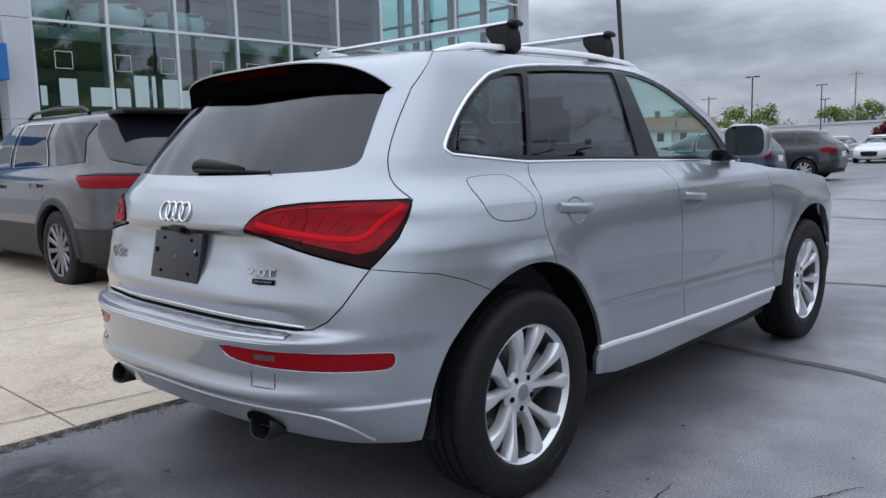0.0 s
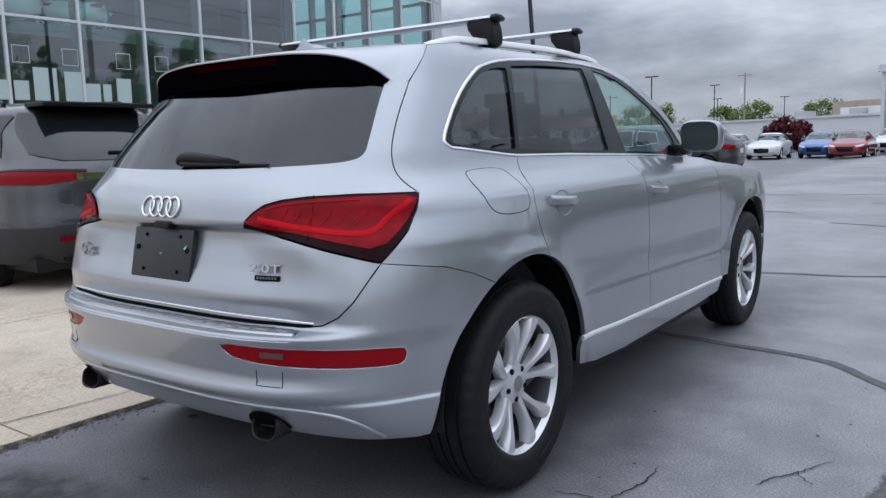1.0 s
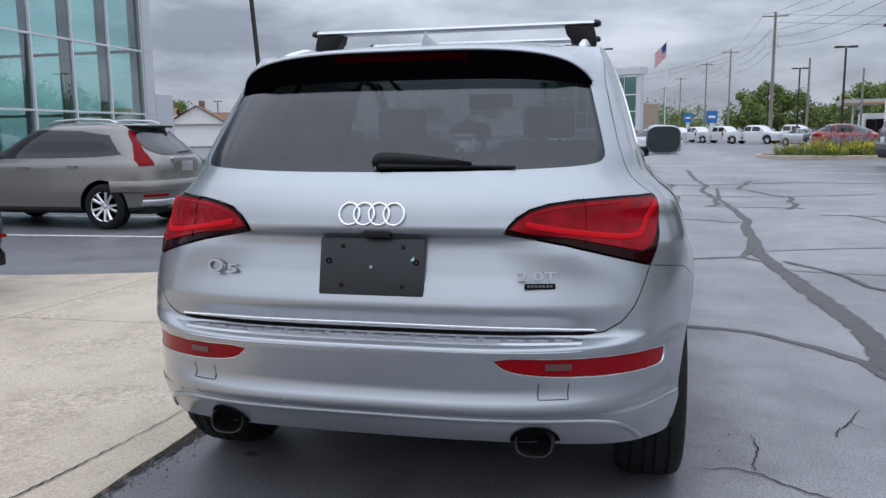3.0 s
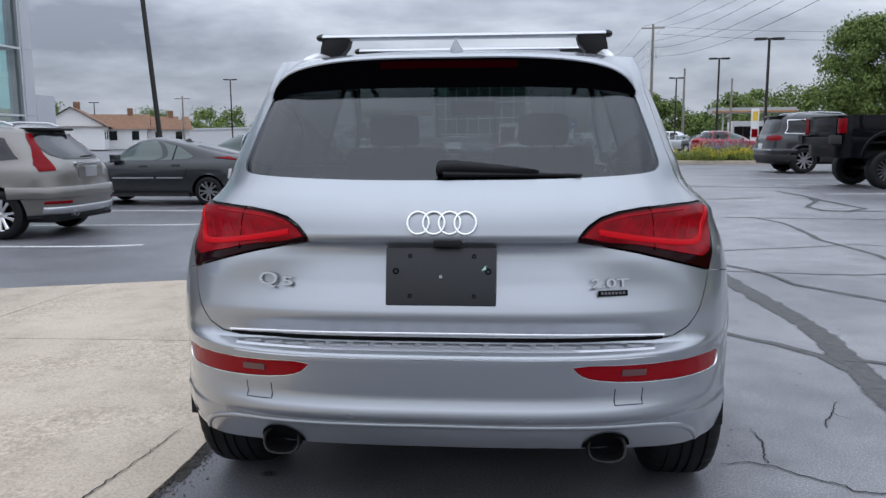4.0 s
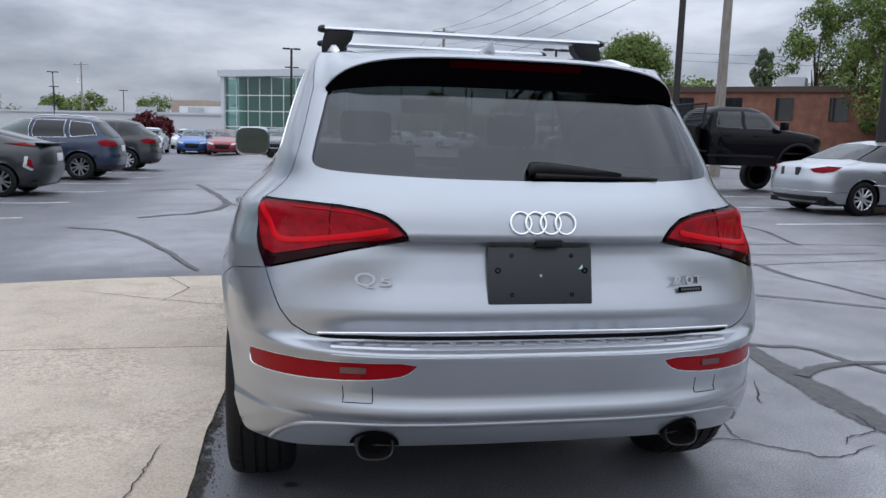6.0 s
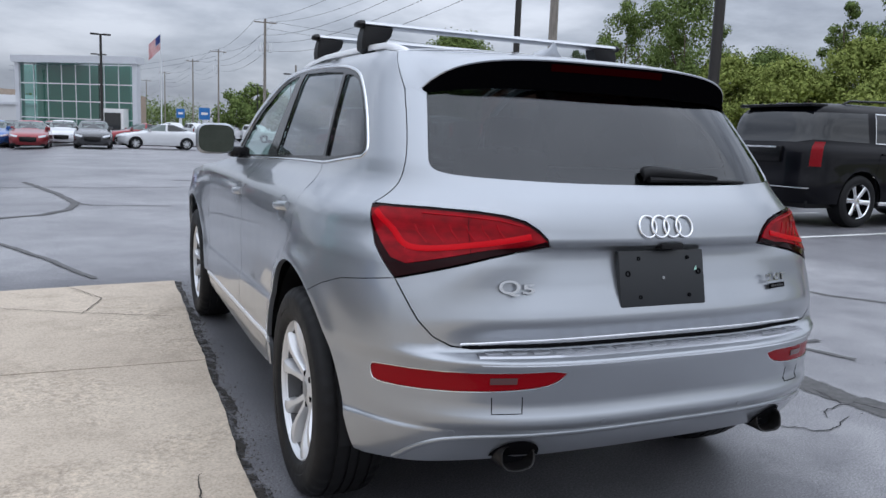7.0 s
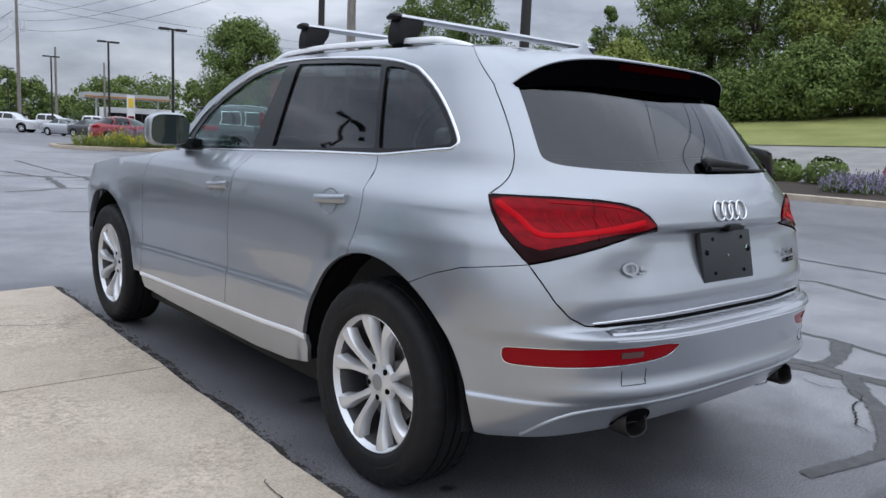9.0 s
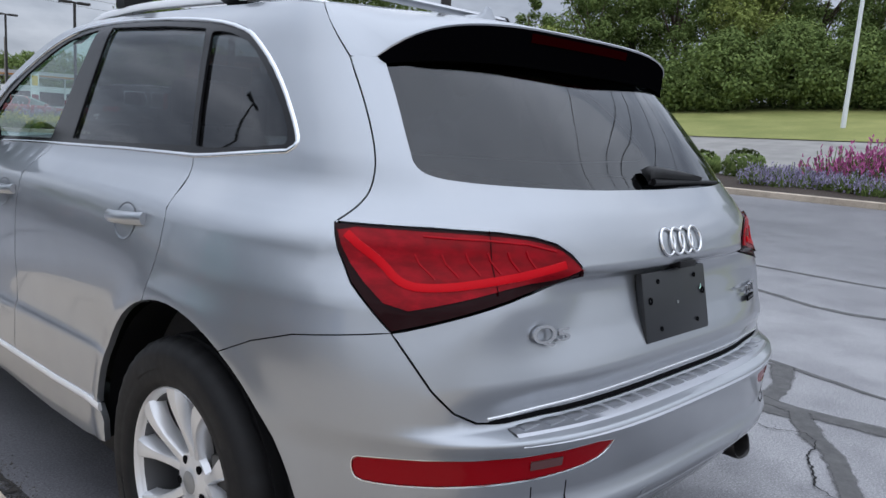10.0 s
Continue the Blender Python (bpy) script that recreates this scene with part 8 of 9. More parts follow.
gas = thing("filling_station", "distant filling station with white canopy, pumps and price sign", "building", pose(33.5, 106, 0, 0, 0, -8) @ Matrix.Diagonal((.52, .6, .95, 1)))
slab_box("canopy", -11, -4, 4.6, 9, 5, 5.3, Mat("grey-white canopy", (.45, .45, .44), .6).m, gas, "white canopy")
slab_box("canopy_band", -11.05, -4.06, 4.65, 9.05, -4.0, 4.85, Mat("orange sign face", (.45, .20, .05), .5).m, gas)
for x in (-8, 0, 7):
    slab_box("canopy_post", x, 0, 0, x + .4, .4, 4.6, WHITE_PAINT, gas)
    slab_box("pump", x - .2, -1.2, 0, x + .6, -.5, 1.9, RED_PAINT, gas)
slab_box("shop", -4, 9, 0, 16, 18, 3.6, WHITE_PAINT, gas)
slab_box("shop_front", -3.5, 8.9, .4, 15.5, 8.98, 2.8, SMOKE, gas)
slab_box("price_sign", -3.0, -12, .6, -1.2, -11.7, 5.0, WHITE_PAINT, gas, "white price sign board")
slab_box("sign_emblem", -2.7, -12.05, 3.4, -1.5, -12.0, 4.6, Mat("yellow sign face", (.85, .55, .06), .5).m, gas, "yellow emblem shape", .02)
slab_box("sign_panel", -2.8, -12.05, 1.2, -1.4, -12.0, 2.3, RED_CAR, gas, "red price panel", .02)
slab_box("sign_post", -2.4, -11.95, 0, -2.0, -11.75, 1.6, MULLION, gas)
for x, y, w, h, z in ((10.1, 116, 1.1, 1.3, 2.6), (13.4, 116, 1.5, 1.7, 2.5)):
    t = thing("blue_sign", "blue dealer sign board on a post", "sign", pose(x, y, 0), "blue signs by the road")
    slab_box("board", -w / 2, -.2, z, w / 2, .2, z + h, bpy.data.materials["blue sign face"], t)
    slab_box("post", -.2, -.15, 0, .2, .15, z, MULLION, t)
    slab_box("lettering_bar", -w * .3, -.23, z + h * .4, w * .3, -.2, z + h * .6, WHITE_PAINT, t)
slab_box("red_block", 3.6, 150, 0, 7.5, 156, 6.5, BRICK.m, thing("far_brick_block", "distant tan brick block beside the road", "building"))


# ---- poles, lamps and wires ----
POLE_DARK = Mat("dark bronze pole", (.035, .032, .03), .5, .4).m
WOOD_GREY = Mat("weathered pole wood", (.24, .21, .18), .9)
WOOD_GREY.color(WOOD_GREY.ramp(WOOD_GREY.noise(4, 4, .6, (6, 6, .6)), [(.3, (.17, .15, .13)), (.7, (.31, .28, .25))]))


def from_eye(bearing, dist, eye=(.1, -2.9)):
    return eye[0] + dist * math.sin(radians(bearing)), eye[1] + dist * math.cos(radians(bearing))


def lamp_post(x, y, h, r=.075, heads=2, turn=0, lean=0):
    t = thing("street_lamp", "dark bronze car-park lamp post with flat twin heads", "lamp post", pose(x, y, ground_z(x, y), 0, lean, turn), "car-park lamps")
    bm = bmesh.new()
    tube(bm, (0, 0, 0), (0, 0, h), r, r * .8, 10)
    part("pole", bm, POLE_DARK, t)
    slab_box("base", -.25, -.25, 0, .25, .25, .5, CONCRETE, t, "concrete base", .03)
    for s in ((-1, 1) if heads == 2 else (1,)):
        slab_box("lamp_head", s * .15, -.16, h - .06, s * .72, .16, h + .06, POLE_DARK, t, "", .02)
    slab_box("arm", -.3, -.04, h - .04, .3, .04, h + .04, POLE_DARK, t)


for x, y, h in ((13.6, 39.2, 6.2), (15.4, 55.6, 6.8), (16.9, 76.9, 7.0), (19.5, 108, 7.4), (-29.9, 81.5, 7.9), (-33.4, 115.7, 8.7), (-37.5, 131, 7.4), (-29, 140, 7.6), (-61, 110, 7.0)):
    lamp_post(x, y, h, .085)
x, y = from_eye(-2.3, 66, (1.86, -2.49))
lamp_post(x, y, 8.0, .11)
x, y = from_eye(-1.75, 86, (1.86, -2.49))
lamp_post(x, y, 8.1, .09)
x, y = from_eye(-24.1, 27.5)
lamp_post(x, y, 10.5, .085, lean=-4.2)
lamp_post(11.63, 21.1, 9.0, .12)
lamp_post(10.96, 10.94, 9.0, .13)


def utility_pole(x, y, h, arms=1, cans=0, r=.16):
    t = thing("utility_pole", "weathered wooden utility pole with cross arms and insulators", "utility pole", pose(x, y, ground_z(x, y)), "utility poles")
    bm = bmesh.new()
    tube(bm, (0, 0, 0), (0, 0, h), r, r * .65, 10)
    part("pole", bm, WOOD_GREY.m, t)
    for k in range(arms):
        z = h - .4 - 1.2 * k
        slab_box("cross_arm", -1.25, -.06, z - .06, 1.25, .06, z + .06, WOOD_GREY.m, t)
        for xx in (-1.15, -.6, .6, 1.15):
            bm = bmesh.new()
            tube(bm, (xx, 0, z + .06), (xx, 0, z + .22), .04, .025, 6)
            part("insulator", bm, WHITE_PAINT, t)
    for k in range(cans):
        s = (-1, 1, 0)[k]
        bm = bmesh.new()
        tube(bm, (s * .5, -.1, h - 3.6), (s * .5, -.1, h - 2.6), .24, .24, 12)
        part("transformer", bm, MULLION, t, "grey transformer can")
    return Vector((x, y, h - .2))


tops = [utility_pole(16.34, 26.47, 12.5, 1, 0, .22), utility_pole(16.2, 86.5, 13.5, 1, 2, .2), utility_pole(17.4, 130, 14.0, 1, 1), utility_pole(16.8, 160, 14.6), utility_pole(14.8, 200, 14.5), utility_pole(13.0, 240, 14.5)]
utility_pole(*from_eye(-23.9, 130, (2.4, -2.1)), 8.2, 1, 1)
utility_pole(*from_eye(-14.2, 150, (.5, -2.6)), 12.2, 1, 1)
utility_pole(*from_eye(12.4, 95), 9.0, 0)
utility_pole(*from_eye(15.5, 110), 8.5, 0)
back = Vector((13.4, -22, 12.0))


def wire(a, b, sag, r=.014):
    bm = bmesh.new()
    pts = [a.lerp(b, i / 16) - Vector((0, 0, sag * 4 * (i / 16) * (1 - i / 16))) for i in range(17)]
    rings = [[bm.verts.new(p + Vector((r * math.cos(k * 1.2566), 0, r * math.sin(k * 1.2566)))) for k in range(5)] for p in pts]
    for p, q in zip(rings, rings[1:]):
        for k in range(5):
            bm.faces.new((p[k], p[(k + 1) % 5], q[(k + 1) % 5], q[k]))
    tagged(mesh_ob("wire", bm, PLASTIC, smooth=180), "black overhead power line between poles", "wire", "overhead wires")


for dx, dz in ((-1.15, 0), (1.15, 0), (-.5, -1.6), (0, -2.3), (.2, -3.2)):
    pts = [back] + tops
    for a, b in zip(pts, pts[1:]):
        wire(a + Vector((dx, 0, dz)), b + Vector((dx, 0, dz)), .9 if (b - a).length < 50 else 1.4)
for dz in (0, -.8):
    wire(tops[1] + Vector((0, 0, dz)), Vector((60, 60, 10 + dz)), 1.0)
    wire(tops[2] + Vector((0, 0, dz)), Vector((-14, 150, 10.5 + dz)), 1.5)
t = thing("flagpole", "tall pole with a striped flag on the pavilion roof", "flag", pose(*from_eye(2.75, 92, (1.06, -2.81)), 0))
bm = bmesh.new()
tube(bm, (0, 0, 0), (0, 0, 11.4), .07, .04, 8)
part("pole", bm, MULLION, t)
FLAG = [Mat("flag red", (.45, .02, .03), .8).m, Mat("flag white", (.72, .72, .72), .8).m, Mat("flag blue", (.03, .05, .20), .8).m]


bm = bmesh.new()
for j in range(13):
    for i in range(12):
        q = []
        for a, b in ((i, j), (i + 1, j), (i + 1, j + 1), (i, j + 1)):
            u, v = a / 12, b / 13
            q.append(bm.verts.new((-1.25 * u, .25 * math.sin(u * 5 + v), 11.2 - 1.6 * v - 1.3 * u)))
        f = bm.faces.new(q)
        f.material_index = 2 if (i < 5 and j < 7) else j % 2
part("cloth", bm, FLAG, t, "striped flag", 180)


# ---- planting ----
LEAF = []
for nm, a, b in (("green leaves", (.095, .140, .045), (.20, .260, .085)), ("yellow-green leaves", (.16, .205, .055), (.30, .34, .10)), ("dark conifer needles", (.075, .105, .066), (.15, .185, .11)), ("dark red leaves", (.07, .018, .024), (.14, .04, .045))):
    lf = Mat(nm, a, 1.0, 0.0, Specular_IOR_Level=.08)
    isl = lf.n.new("ShaderNodeNewGeometry").outputs["Random Per Island"]
    lf.color(lf.ramp(isl, [(0, a), (1, b)]))
    lf.p.inputs["Transmission Weight"].default_value = 0.0
    LEAF.append(lf.m)
BARK = Mat("bark", (.10, .075, .055), .95)
BARK.bump(BARK.noise(12, 4, .6, (3, 3, .5)), .5, .03)


def tree(x, y, h, w, mat, seed, kind="tree", label="leafy green deciduous tree", n=2600, base=.22, leaf=.22, twist=0):
    rnd = random.Random(seed)
    t = thing(kind, label, "tree", pose(x, y, ground_z(x, y), 0, 0, twist), "trees")
    bm = bmesh.new()
    tr = h * .018 + .05
    tube(bm, (0, 0, 0), (.02 * h * rnd.uniform(-1, 1), 0, h * .45), tr, tr * .65, 9)
    tips = []
    for i in range(9):
        a, zz = rnd.uniform(0, 6.28), h * rnd.uniform(.22, .5)
        e = Vector((math.cos(a) * w * .32 * rnd.uniform(.5, 1), math.sin(a) * w * .32 * rnd.uniform(.5, 1), zz + h * rnd.uniform(.12, .38)))
        tube(bm, (0, 0, zz), e, tr * .45, tr * .12, 6)
        tips.append(e)
    part("trunk", bm, BARK.m, t, "brown trunk and limbs", 180)
    clumps = []
    for i in range(46 if n < 20000 else 120):
        zz = rnd.uniform(base, .97)
        prof = math.sin(math.pi * ((zz - base) / (1.02 - base)) ** .75) ** .7 if kind != "conifer" else (1.0 - zz) * 1.1 + .05
        a, rr = rnd.uniform(0, 6.28), (rnd.random() ** .45) * w * .46 * prof
        clumps.append((Vector((math.cos(a) * rr, math.sin(a) * rr, zz * h)), w * rnd.uniform(.07, .17) * (1 if kind != "conifer" else .7)))
    verts, faces = [], []
    for i in range(n):
        c, r = rnd.choice(clumps)
        d = Vector((rnd.gauss(0, 1), rnd.gauss(0, 1), rnd.gauss(0, .8)))
        d.normalize()
        p = c + d * r * (rnd.random() ** .35)
        nn = (d + Vector((rnd.gauss(0, .5), rnd.gauss(0, .5), rnd.gauss(.35, .5)))).normalized()
        s = nn.orthogonal().normalized()
        s.rotate(Matrix.Rotation(rnd.uniform(0, 6.28), 3, nn))
        q = nn.cross(s)
        l = leaf * rnd.uniform(.55, 1.35)
        k = len(verts)
        verts += [p + s * l, p + q * l * .6, p - s * l * .8 + nn * l * .2, p - q * l * .55]
        faces.append((k, k + 1, k + 2, k + 3))
    me = bpy.data.meshes.new("crown")
    me.from_pydata(verts, [], faces)
    me.materials.append(mat)
    o = new("crown", me)
    o.parent = t
    o["label"] = "leafy crown"
    return t


A = tree(*from_eye(23.6, 66), 9.6, 7.6, LEAF[0], 1, n=40000, leaf=.11, label="round leafy green tree behind the parked pick-up")
tree(*from_eye(20.6, 78), 5.2, 4.2, LEAF[0], 2, n=1600, leaf=.2, label="small green tree beside a taller one")
tree(*from_eye(32.4, 70, (-.27, -2.93)), 8.6, 4.6, LEAF[2], 3, "conifer", "dark green spreading pine tree", 2600, .25, .22)
rows = [(37.4, 66, 14, 6.5, 0), (39.5, 70, 14.5, 6.5, 0), (41.6, 62, 14.5, 7, 0), (44.6, 58, 9.0, 6.5, 1), (46.9, 63, 9.6, 6.5, 0), (48.6, 57, 7.4, 7, 1), (51.4, 66, 12.2, 5.0, 0), (52.6, 57, 8.2, 7, 1), (55.6, 60, 13, 7.0, 0), (58.4, 63, 15.5, 7.5, 0), (61.2, 60, 15, 7.0, 0), (63.6, 66, 17, 7.0, 2), (66.0, 58, 12, 7.5, 1),
        (67.8, 66, 17.5, 7, 2), (70.2, 60, 13.5, 7.5, 0), (73.4, 66, 16.5, 7.5, 2), (75.6, 58, 13.5, 7.5, 0), (78.5, 60, 15, 8, 2), (83, 60, 14, 9, 0), (89, 58, 14, 9, 0), (55, 51, 4.2, 5.5, 1), (60, 53, 3.2, 6.0, 0), (64.5, 52, 5.0, 6.5, 0), (69, 53, 5.4, 7, 0), (73, 53, 4.6, 7, 0), (77, 53, 5.0, 7, 1), (57, 78, 18, 10, 0), (66, 80, 20, 10, 0), (75, 80, 20, 10, 2)]
for i, (b, d, h, w, c) in enumerate(rows):
    x, y = from_eye(b, d, (-2.2, -2.1))
    tree(x, y, h * (.84 if h > 10 else .70 if h > 6 else .9), w, LEAF[c], 20 + i, "conifer" if c == 2 else "tree", ("leafy green tree at the edge of the lawn", "yellow-green bushy tree at the edge of the lawn", "tall dark conifer behind the lawn")[c], 22000 if d < 66 else 11000, .10 if h < 6 else .12, .115)
for i, (b, d, h, w, c) in enumerate(((-21.5, 100, 5, 8, 0), (-19.6, 105, 5.6, 8, 0), (-15.5, 110, 5.2, 7, 0), (-13.5, 115, 6.2, 7, 0), (-25, 120, 6, 10, 0), (-31, 110, 6.5, 8, 0), (-9.5, 118, 6.5, 9, 0), (-10.6, 66, 2.5, 3.4, 3), (-9.4, 67, 2.1, 2.8, 3), (8.7, 150, 8.0, 10, 0), (10, 148, 9.0, 10, 0), (11.5, 150, 7.6, 9, 0), (15.6, 140, 7.2, 11, 0), (17.2, 150, 7.6, 12, 0), (13.4, 170, 4.5, 12, 0), (2.2, 230, 9, 25, 0), (5, 240, 8, 25, 0), (-4, 150, 5, 14, 0), (24, 105, 7, 10, 0), (28, 100, 7, 12, 0), (19.5, 160, 8, 14, 0))):
    if c == 0 and b < -9:
        d, h, w = d * 1.75, h * 1.45, w * 1.5
    x, y = from_eye(b, d)
    tree(x, y, h, w, LEAF[c], 80 + i, label="dark red ornamental tree in the lot" if c == 3 else "distant green tree beyond the lot", n=3600, base=.10, leaf=.28 if d > 90 else .15)

GRASS = Mat("mown lawn", (.10, .16, .04), .9)
GRASS.color(GRASS.mix(GRASS.ramp(GRASS.noise(.35, 4), [(.3, (.17, .19, .048)), (.7, (.29, .29, .10))]), GRASS.ramp(GRASS.noise(22, 3), [(.3, (.75, .78, .7)), (.7, (1.2, 1.2, 1.1))]), 1.0, "MULTIPLY"))
ROAD = Mat("pale worn road", (.26, .25, .24), .9)
ROAD.color(ROAD.ramp(ROAD.noise(.8, 5), [(.3, (.22, .21, .20)), (.7, (.32, .31, .29))]))


def strip(name, xs, y0, y1, lift, mat, label, category, n=30):
    """A strip of land that follows the slope, between curves of x."""
    bm = bmesh.new()
    rows_ = []
    for i in range(n + 1):
        y = y0 + (y1 - y0) * i / n
        a, b = xs(y)
        rows_.append([bm.verts.new((a + (b - a) * (k / 24) ** 1.6, y, ground_z(a + (b - a) * (k / 24) ** 1.6, y) + lift)) for k in range(25)])
    for p, q in zip(rows_, rows_[1:]):
        for k in range(24):
            bm.faces.new((p[k], p[k + 1], q[k + 1], q[k]))
    tagged(mesh_ob(name, bm, mat, smooth=180), label, category, kind="structure")


strip("lawn", lambda y: (33.5 - .15 * (y - 10), 140), -60, 62, .10, GRASS.m, "sloping mown green lawn before the trees", "lawn")
strip("road", lambda y: (25.5 - .10 * (y - 10), 33.5 - .15 * (y - 10)), -60, 62, .06, ROAD.m, "pale worn road between the kerb and the lawn", "road")
SOIL = Mat("dark mulch", (.045, .032, .024), .95)
SOIL.bump(SOIL.noise(40, 4), .6, .02)


def bed(name, cx, cy, rx, ry, h, label, turn=0, mat=None, kerb=.16):
    """A kerbed planting bed: rounded outline, concrete kerb, mulch inside."""
    t = thing(name, label, "planting bed", pose(cx, cy, ground_z(cx, cy), 0, 0, turn), kind="structure")
    n = 64
    pts = []
    for i in range(n):
        a = 2 * math.pi * i / n
        c, s = math.cos(a), math.sin(a)
        k = (abs(c) ** 4 + abs(s) ** 4) ** -.25
        pts.append((rx * k * c, ry * k * s))
    bm = bmesh.new()
    rr = []
    for dx, z in ((0, -.05), (0, kerb - .02), (-.03, kerb), (-.15, kerb), (-.17, kerb - .04)):
        rr.append([bm.verts.new((x * (1 + dx / rx), y * (1 + dx / ry), z)) for x, y in pts])
    for p, q in zip(rr, rr[1:]):
        for i in range(n):
            bm.faces.new((p[i], p[(i + 1) % n], q[(i + 1) % n], q[i]))
    part("kerb", bm, CONCRETE, t, "concrete kerb", 40)
    bm = bmesh.new()
    rr = []
    for k in (1, .8, .5, .2):
        rr.append([bm.verts.new((x * (1 - .16 / rx) * k, y * (1 - .16 / ry) * k, kerb - .04 + h * (1 - k * k) + .03 * noise.noise((x * k, y * k, 1)))) for x, y in pts])
    for p, q in zip(rr, rr[1:]):
        for i in range(n):
            bm.faces.new((p[i], p[(i + 1) % n], q[(i + 1) % n], q[i]))
    bm.faces.new(rr[-1])
    part("mulch", bm, SOIL.m, t, "dark mulch", 180)
    return t


bed("flower_bed", 20.7, 8.0, 3.0, 12.5, .25, "long kerbed flower bed by the road")
bed("traffic_island", 13.6, 36.2, 6.6, 2.6, .2, "kerbed planted island in the car park", -6)
LAV = Mat("lavender flowers", (.20, .15, .33), .8)
LAV.color(LAV.ramp(LAV.n.new("ShaderNodeNewGeometry").outputs["Random Per Island"], [(0, (.20, .17, .28)), (.6, (.30, .26, .40)), (1, (.42, .38, .52))]))
PINK = Mat("magenta flower spikes", (.42, .06, .24), .8)
PINK.color(PINK.ramp(PINK.n.new("ShaderNodeNewGeometry").outputs["Random Per Island"], [(0, (.34, .06, .20)), (1, (.56, .16, .36))]))
YELLOW = Mat("yellow flowers", (.70, .55, .04), .8).m


def tuft(name, x, y, r, h, n, stem, flower, share, label, category, seed, spike=False, group="plants in the beds"):
    """One plant: blades from its foot, with flower clusters on the tips."""
    rnd = random.Random(seed)
    vs, fs, ms = [], [], []
    z0 = ground_z(x, y) + .12

    def quad(p, d, l, w, m):
        s = d.cross(Vector((rnd.gauss(0, 1), rnd.gauss(0, 1), rnd.gauss(0, 1))))
        s = s.normalized() * w if s.length > 1e-6 else Vector((w, 0, 0))
        k = len(vs)
        vs.extend([p - s, p + s, p + d * l + s * .4, p + d * l - s * .4])
        fs.append((k, k + 1, k + 2, k + 3))
        ms.append(m)

    for i in range(n):
        a, q = rnd.uniform(0, 6.28), rnd.random() ** .6
        d = Vector((math.cos(a) * q * .8, math.sin(a) * q * .8, 1)).normalized()
        foot = Vector((x + math.cos(a) * q * r * .5, y + math.sin(a) * q * r * .5, z0 - .05))
        l = h * rnd.uniform(.6, 1.05) * (1.1 - .35 * q)
        quad(foot, d, l, .012 if not spike else .02, 0)
        quad(foot + d * l * rnd.uniform(.2, .6), (d + Vector((rnd.gauss(0, .5), rnd.gauss(0, .5), 0))).normalized(), h * .25, .03, 0)
        if rnd.random() < share:
            tip = foot + d * l
            for _ in range(3 if not spike else 5):
                quad(tip + Vector((rnd.gauss(0, .015), rnd.gauss(0, .015), rnd.uniform(-.12, .06) * (1 if not spike else 1.8))), Vector((rnd.gauss(0, .4), rnd.gauss(0, .4), 1)).normalized(), .06 if not spike else .10, .018 if not spike else .026, 1)
    me = bpy.data.meshes.new(name)
    me.from_pydata(vs, [], fs)
    me.materials.append(stem), me.materials.append(flower)
    me.polygons.foreach_set("material_index", ms)
    return tagged(new(name, me), label, category, group)


rnd = random.Random(5)
for i in range(44):
    x, y = rnd.uniform(18.9, 21.4), rnd.uniform(-2.5, 7.0)
    tuft("lavender", x, y, .55, rnd.uniform(.55, .8), 120, LEAF[0], LAV.m, .75, "pale purple flowering lavender clump in the bed", "plant", 200 + i)
for i in range(34):
    x, y = rnd.uniform(20.6, 22.6), rnd.uniform(-2.2, 6.2)
    tuft("salvia", x, y, .5, rnd.uniform(1.05, 1.4), 70, LEAF[0], PINK.m, .7, "tall magenta flower spikes in the bed", "plant", 300 + i, True)
for i in range(16):
    x, y = rnd.uniform(18.8, 20.6), rnd.uniform(8.6, 13.0)
    tuft("lavender", x, y, .5, rnd.uniform(.4, .6), 80, LEAF[1], LAV.m, .2, "green and purple bedding plant", "plant", 360 + i)
for i, (x, y, r) in enumerate(((20.5, 7.9, .62), (20.8, 9.3, .55), (21.6, 10.3, .5))):
    vs, fs = [], []
    q = random.Random(i)
    for k in range(900):
        d = Vector((q.gauss(0, 1), q.gauss(0, 1), q.gauss(0, 1))).normalized()
        p = Vector((x, y, ground_z(x, y) + .2 + r * .7)) + Vector((d.x * r, d.y * r, d.z * r * .85)) * q.uniform(.8, 1.0)
        s = d.orthogonal().normalized() * .06
        u = d.cross(s)
        b = len(vs)
        vs += [p + s, p + u * .7 + d * .02, p - s + d * .04, p - u * .7]
        fs.append((b, b + 1, b + 2, b + 3))
    me = bpy.data.meshes.new("bush")
    me.from_pydata(vs, [], fs)
    me.materials.append(LEAF[0])
    tagged(new("bush", me), "clipped round green bush in the bed", "bush", "round bushes")
for i in range(30):
    x, y = rnd.uniform(7.8, 13.5), rnd.uniform(34.2, 35.6)
    tuft("day_lily", x, y, .6, rnd.uniform(.6, .85), 90, LEAF[1], YELLOW, .22, "yellow-flowered green plant on the island", "plant", 400 + i)
for i in range(26):
    x, y = rnd.uniform(9.5, 18.5), rnd.uniform(35.8, 38.0)
    tuft("lavender", x, y, .7, rnd.uniform(.8, 1.1), 90, LEAF[0], LAV.m, .8, "purple flowering lavender on the island", "plant", 450 + i)
STONE = Mat("pale boulder", (.30, .27, .23), .9)
STONE.bump(STONE.noise(8, 5), .6, .03)
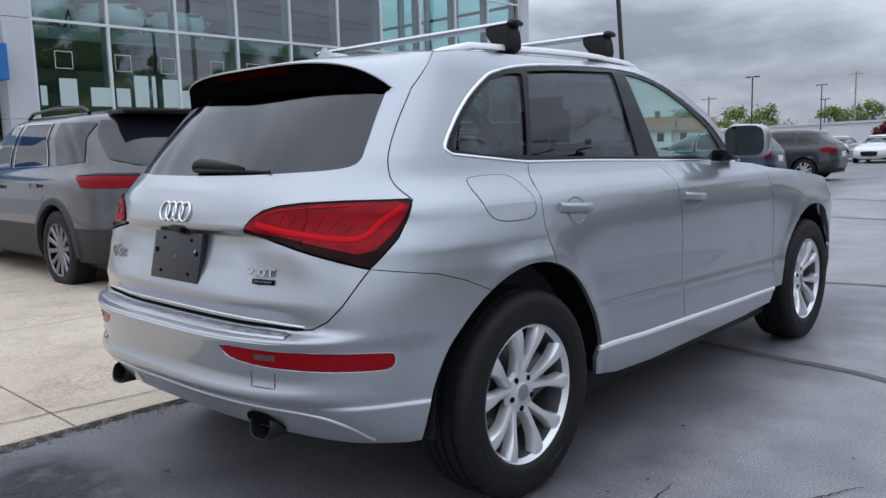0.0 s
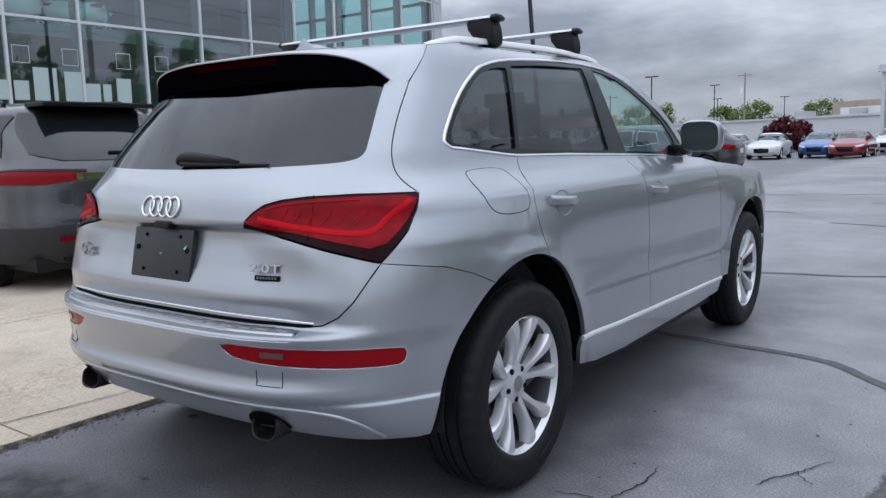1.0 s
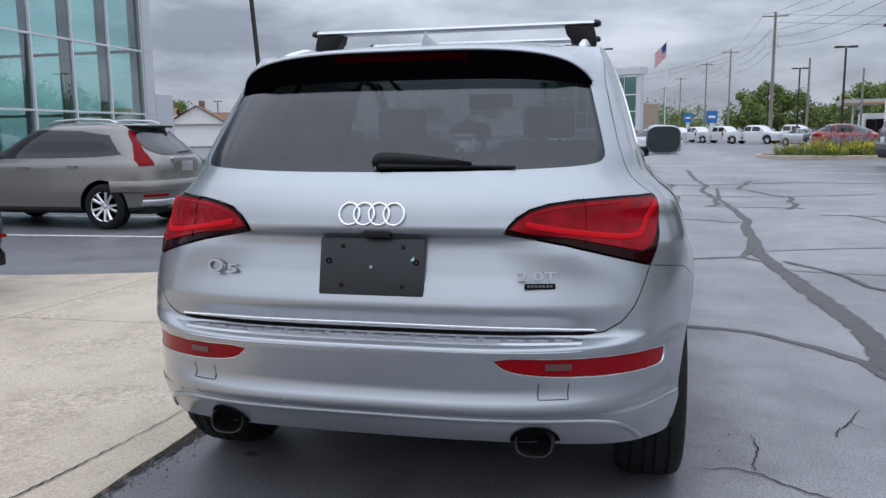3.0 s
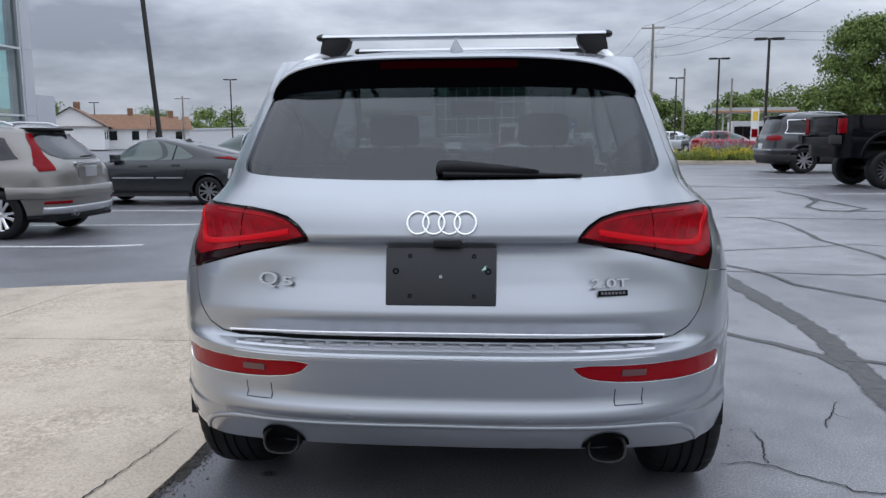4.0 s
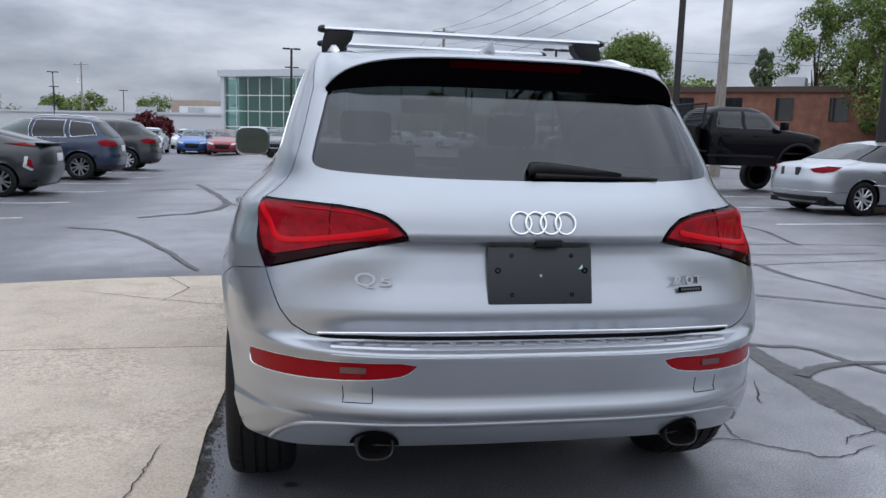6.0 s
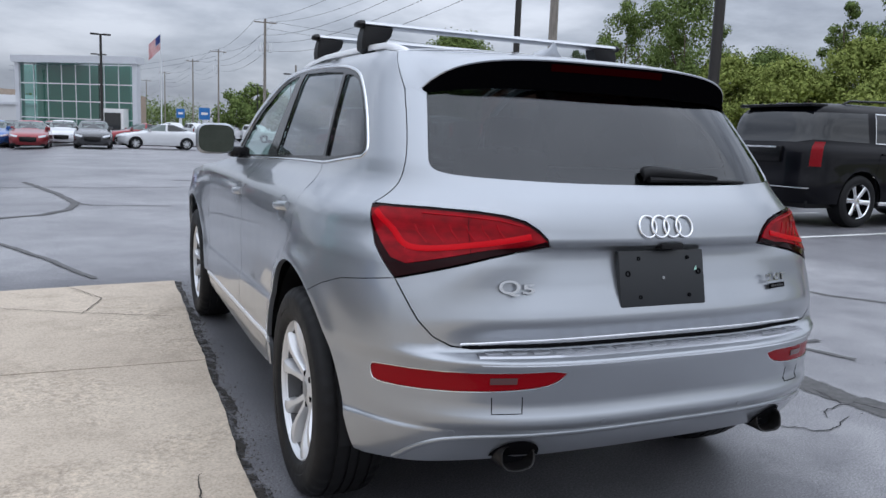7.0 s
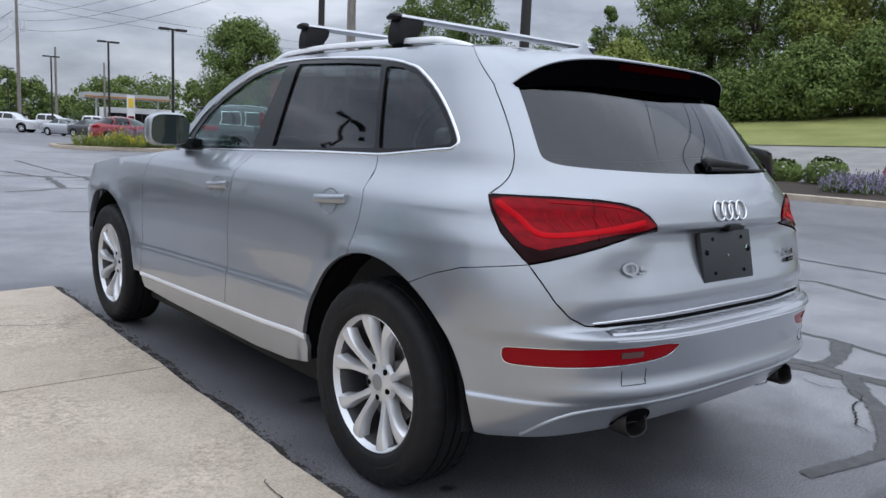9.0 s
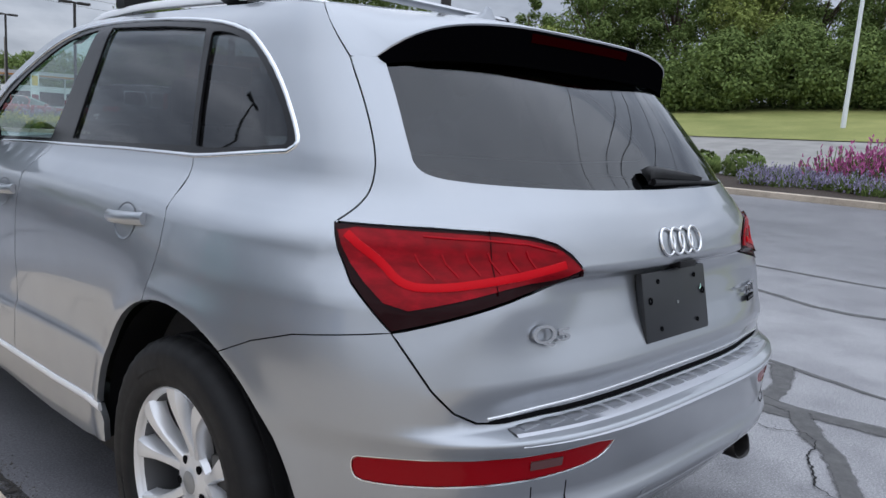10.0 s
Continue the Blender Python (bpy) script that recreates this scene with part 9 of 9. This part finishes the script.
for x, y, r in ((12.0, 35.6, .5), (14.5, 35.5, .6), (16.2, 35.2, .45)):
    bm = bmesh.new()
    vs = bmesh.ops.create_icosphere(bm, subdivisions=3, radius=1)["verts"]
    for v in vs:
        k = 1 + .25 * noise.noise(v.co * 1.4 + Vector((x, y, 0)))
        v.co = Vector((x + v.co.x * r * k, y + v.co.y * r * k * .8, ground_z(x, y) + .25 + v.co.z * r * .6 * k))
    tagged(mesh_ob("boulder", bm, STONE.m, smooth=180), "pale rounded boulder on the planted island", "boulder", "boulders")
x, y = from_eye(72.5, 42, (-1.75, -1.65))
t = thing("pale_pole", "slim pale grey leaning pole on the lawn", "pole", pose(x, y, ground_z(x, y), 0, 3, 0))
bm = bmesh.new()
tube(bm, (0, 0, 0), (0, 0, 9), .12, .08, 10)
part("pole", bm, MULLION, t)
x, y = from_eye(73.6, 58, (-1.75, -1.65))
t = thing("green_fence", "dark green mesh fence beyond the lawn", "fence", pose(x, y, ground_z(x, y), 0, 0, -60))
for k in range(9):
    slab_box("post", -4 + k, -.04, 0, -3.94 + k, .04, 2.0, POLE_DARK, t)
slab_box("screen", -4, -.02, .1, 4, .02, 1.9, Mat("green fence screen", (.01, .10, .05), .8).m, t)

# ---- cars further off ----
ROW = [(-7.0, 36.0, 182, WHITE_CAR, "white saloon car in the far row", 1), (-5.2, 37.6, 182, BLUE_BRIGHT, "bright blue saloon car in the far row", 1), (-4.6, 41.0, 180, GREY_CAR, "dark grey saloon car facing the lane", 0), (-3.0, 44.5, 180, RED_PAINT, "dark red saloon car facing the lane", 1),
       (-3.52, 35.5, 179, RED_PAINT, "red saloon car facing the lane", 0), (-2.4, 39.5, 178, WHITE_CAR, "white saloon car facing the lane", 1), (-1.12, 34.7, 178, GREY_MID, "grey saloon car facing the lane", 0), (-6.6, 46, 180, WHITE_CAR, "white saloon car in a far row", 1),
       (-9.5, 47, 180, SILVER_CAR, "silver saloon car in a far row", 1), (-12.5, 47, 180, GREY_MID, "grey saloon car in a far row", 1), (-9.2, 38, 181, SILVER_CAR, "light silver saloon car in the far row", 1)]
FS = sedan(4.6, 1.80, 1.44, 1.0)
FRONT_PANE = [(0, 1.04), (.60, 1.04), (.62, 1.07), (.50, 1.36), (0, 1.38)]
kinds = {}
for x, y, turn, col, lab, far in ROW:
    x, y = x * 1.25, -2.5 + (y + 2.5) * 1.25
    if col not in kinds:
        c = vehicle("parked_car", lab, "car", pose(x, y, ground_z(x, y), 0, 0, turn), FS, col, (0, 2.7), .32, .22, 1.43, panes=SED_PANES, rear_pane=SED_REAR, front_pane=FRONT_PANE, lamps=SED_LAMP,
                    heads=[([(.45, .66), (.80, .74), (.80, .64), (.50, .58)], LAMP_WHITE, "clear head lamp"), ([(0, .62), (.40, .60), (.36, .38), (0, .36)], BLACK, "dark grille")], group="cars in the far row", mirrors=(1.95, 1.0), steps=20, roof_bulge=.02)
        kinds[col] = c
    else:
        c = copy_thing(kinds[col], pose(x, y, ground_z(x, y), 0, 0, turn))
        c["label"] = lab
for x, y, turn, col, lab in ((3.2, 44.3, 97, WHITE_CAR, "white saloon car standing side-on across the lane"), (4.2, 58, 95, SILVER_CAR, "silver saloon car far down the lane"), (2.6, 53, 100, RED_PAINT, "dark red car behind a white one")):
    c = copy_thing(kinds[col], pose(x, y, 0, 0, 0, turn))
    c["label"] = lab
for x, y, turn, col, lab in ((16.3, 59, -140, GREY_CAR, "dark car beyond the planted island"), (15.7, 63.4, -150, GREY_MID, "grey car beyond the planted island"), (14.9, 67.8, -150, SILVER_CAR, "silver car beyond the planted island"), (20.5, 56, -95, RED_PAINT, "red car beyond the planted island"), (24.5, 57, -95, GREY_CAR, "dark car by the road")):
    c = copy_thing(kinds[col], pose(x, y, 0, 0, 0, turn))
    c["label"] = lab
vehicle("red_crossover", "red crossover car beyond the planted island", "car", pose(12.6, 47.3, 0, 0, 0, -96), suv(4.7, 1.88, 1.6, .95, 2.8, .75, 1.05, 1.02), RED_PAINT, (0, 2.8), .36, .28, 1.58, panes=SUV_PANES, rear_pane=SUV_REAR, lamps=SUV_LAMP, clad=.36,
        gaps=SUV_GAPS, plate=(0, .85, PLATE_W), mirrors=(2.05, 1.08), spokes=10)
pk = pickup("white_pickup", "white pick-up in a distant row", pose(12.2, 81, 0, 0, 0, -130), WHITE_CAR, .08, .40, "pick-ups in the far row", False)
for x, y, turn in ((15.3, 80, -120), (10.2, 88, -140), (8.4, 95, -150), (7.0, 104, -155), (18.6, 78, -110)):
    copy_thing(pk, pose(x, y, 0, 0, 0, turn))
for k, deep in ((-4.3, -3.2), (-3.05, -3.4), (-1.9, -3.6)):
    p = b_at(k, 4.56, deep)
    c = copy_thing(kinds[WHITE_CAR], pose(p.x, p.y, p.z, 0, 0, 55))
    c["label"] = "white show car on the upper display floor"
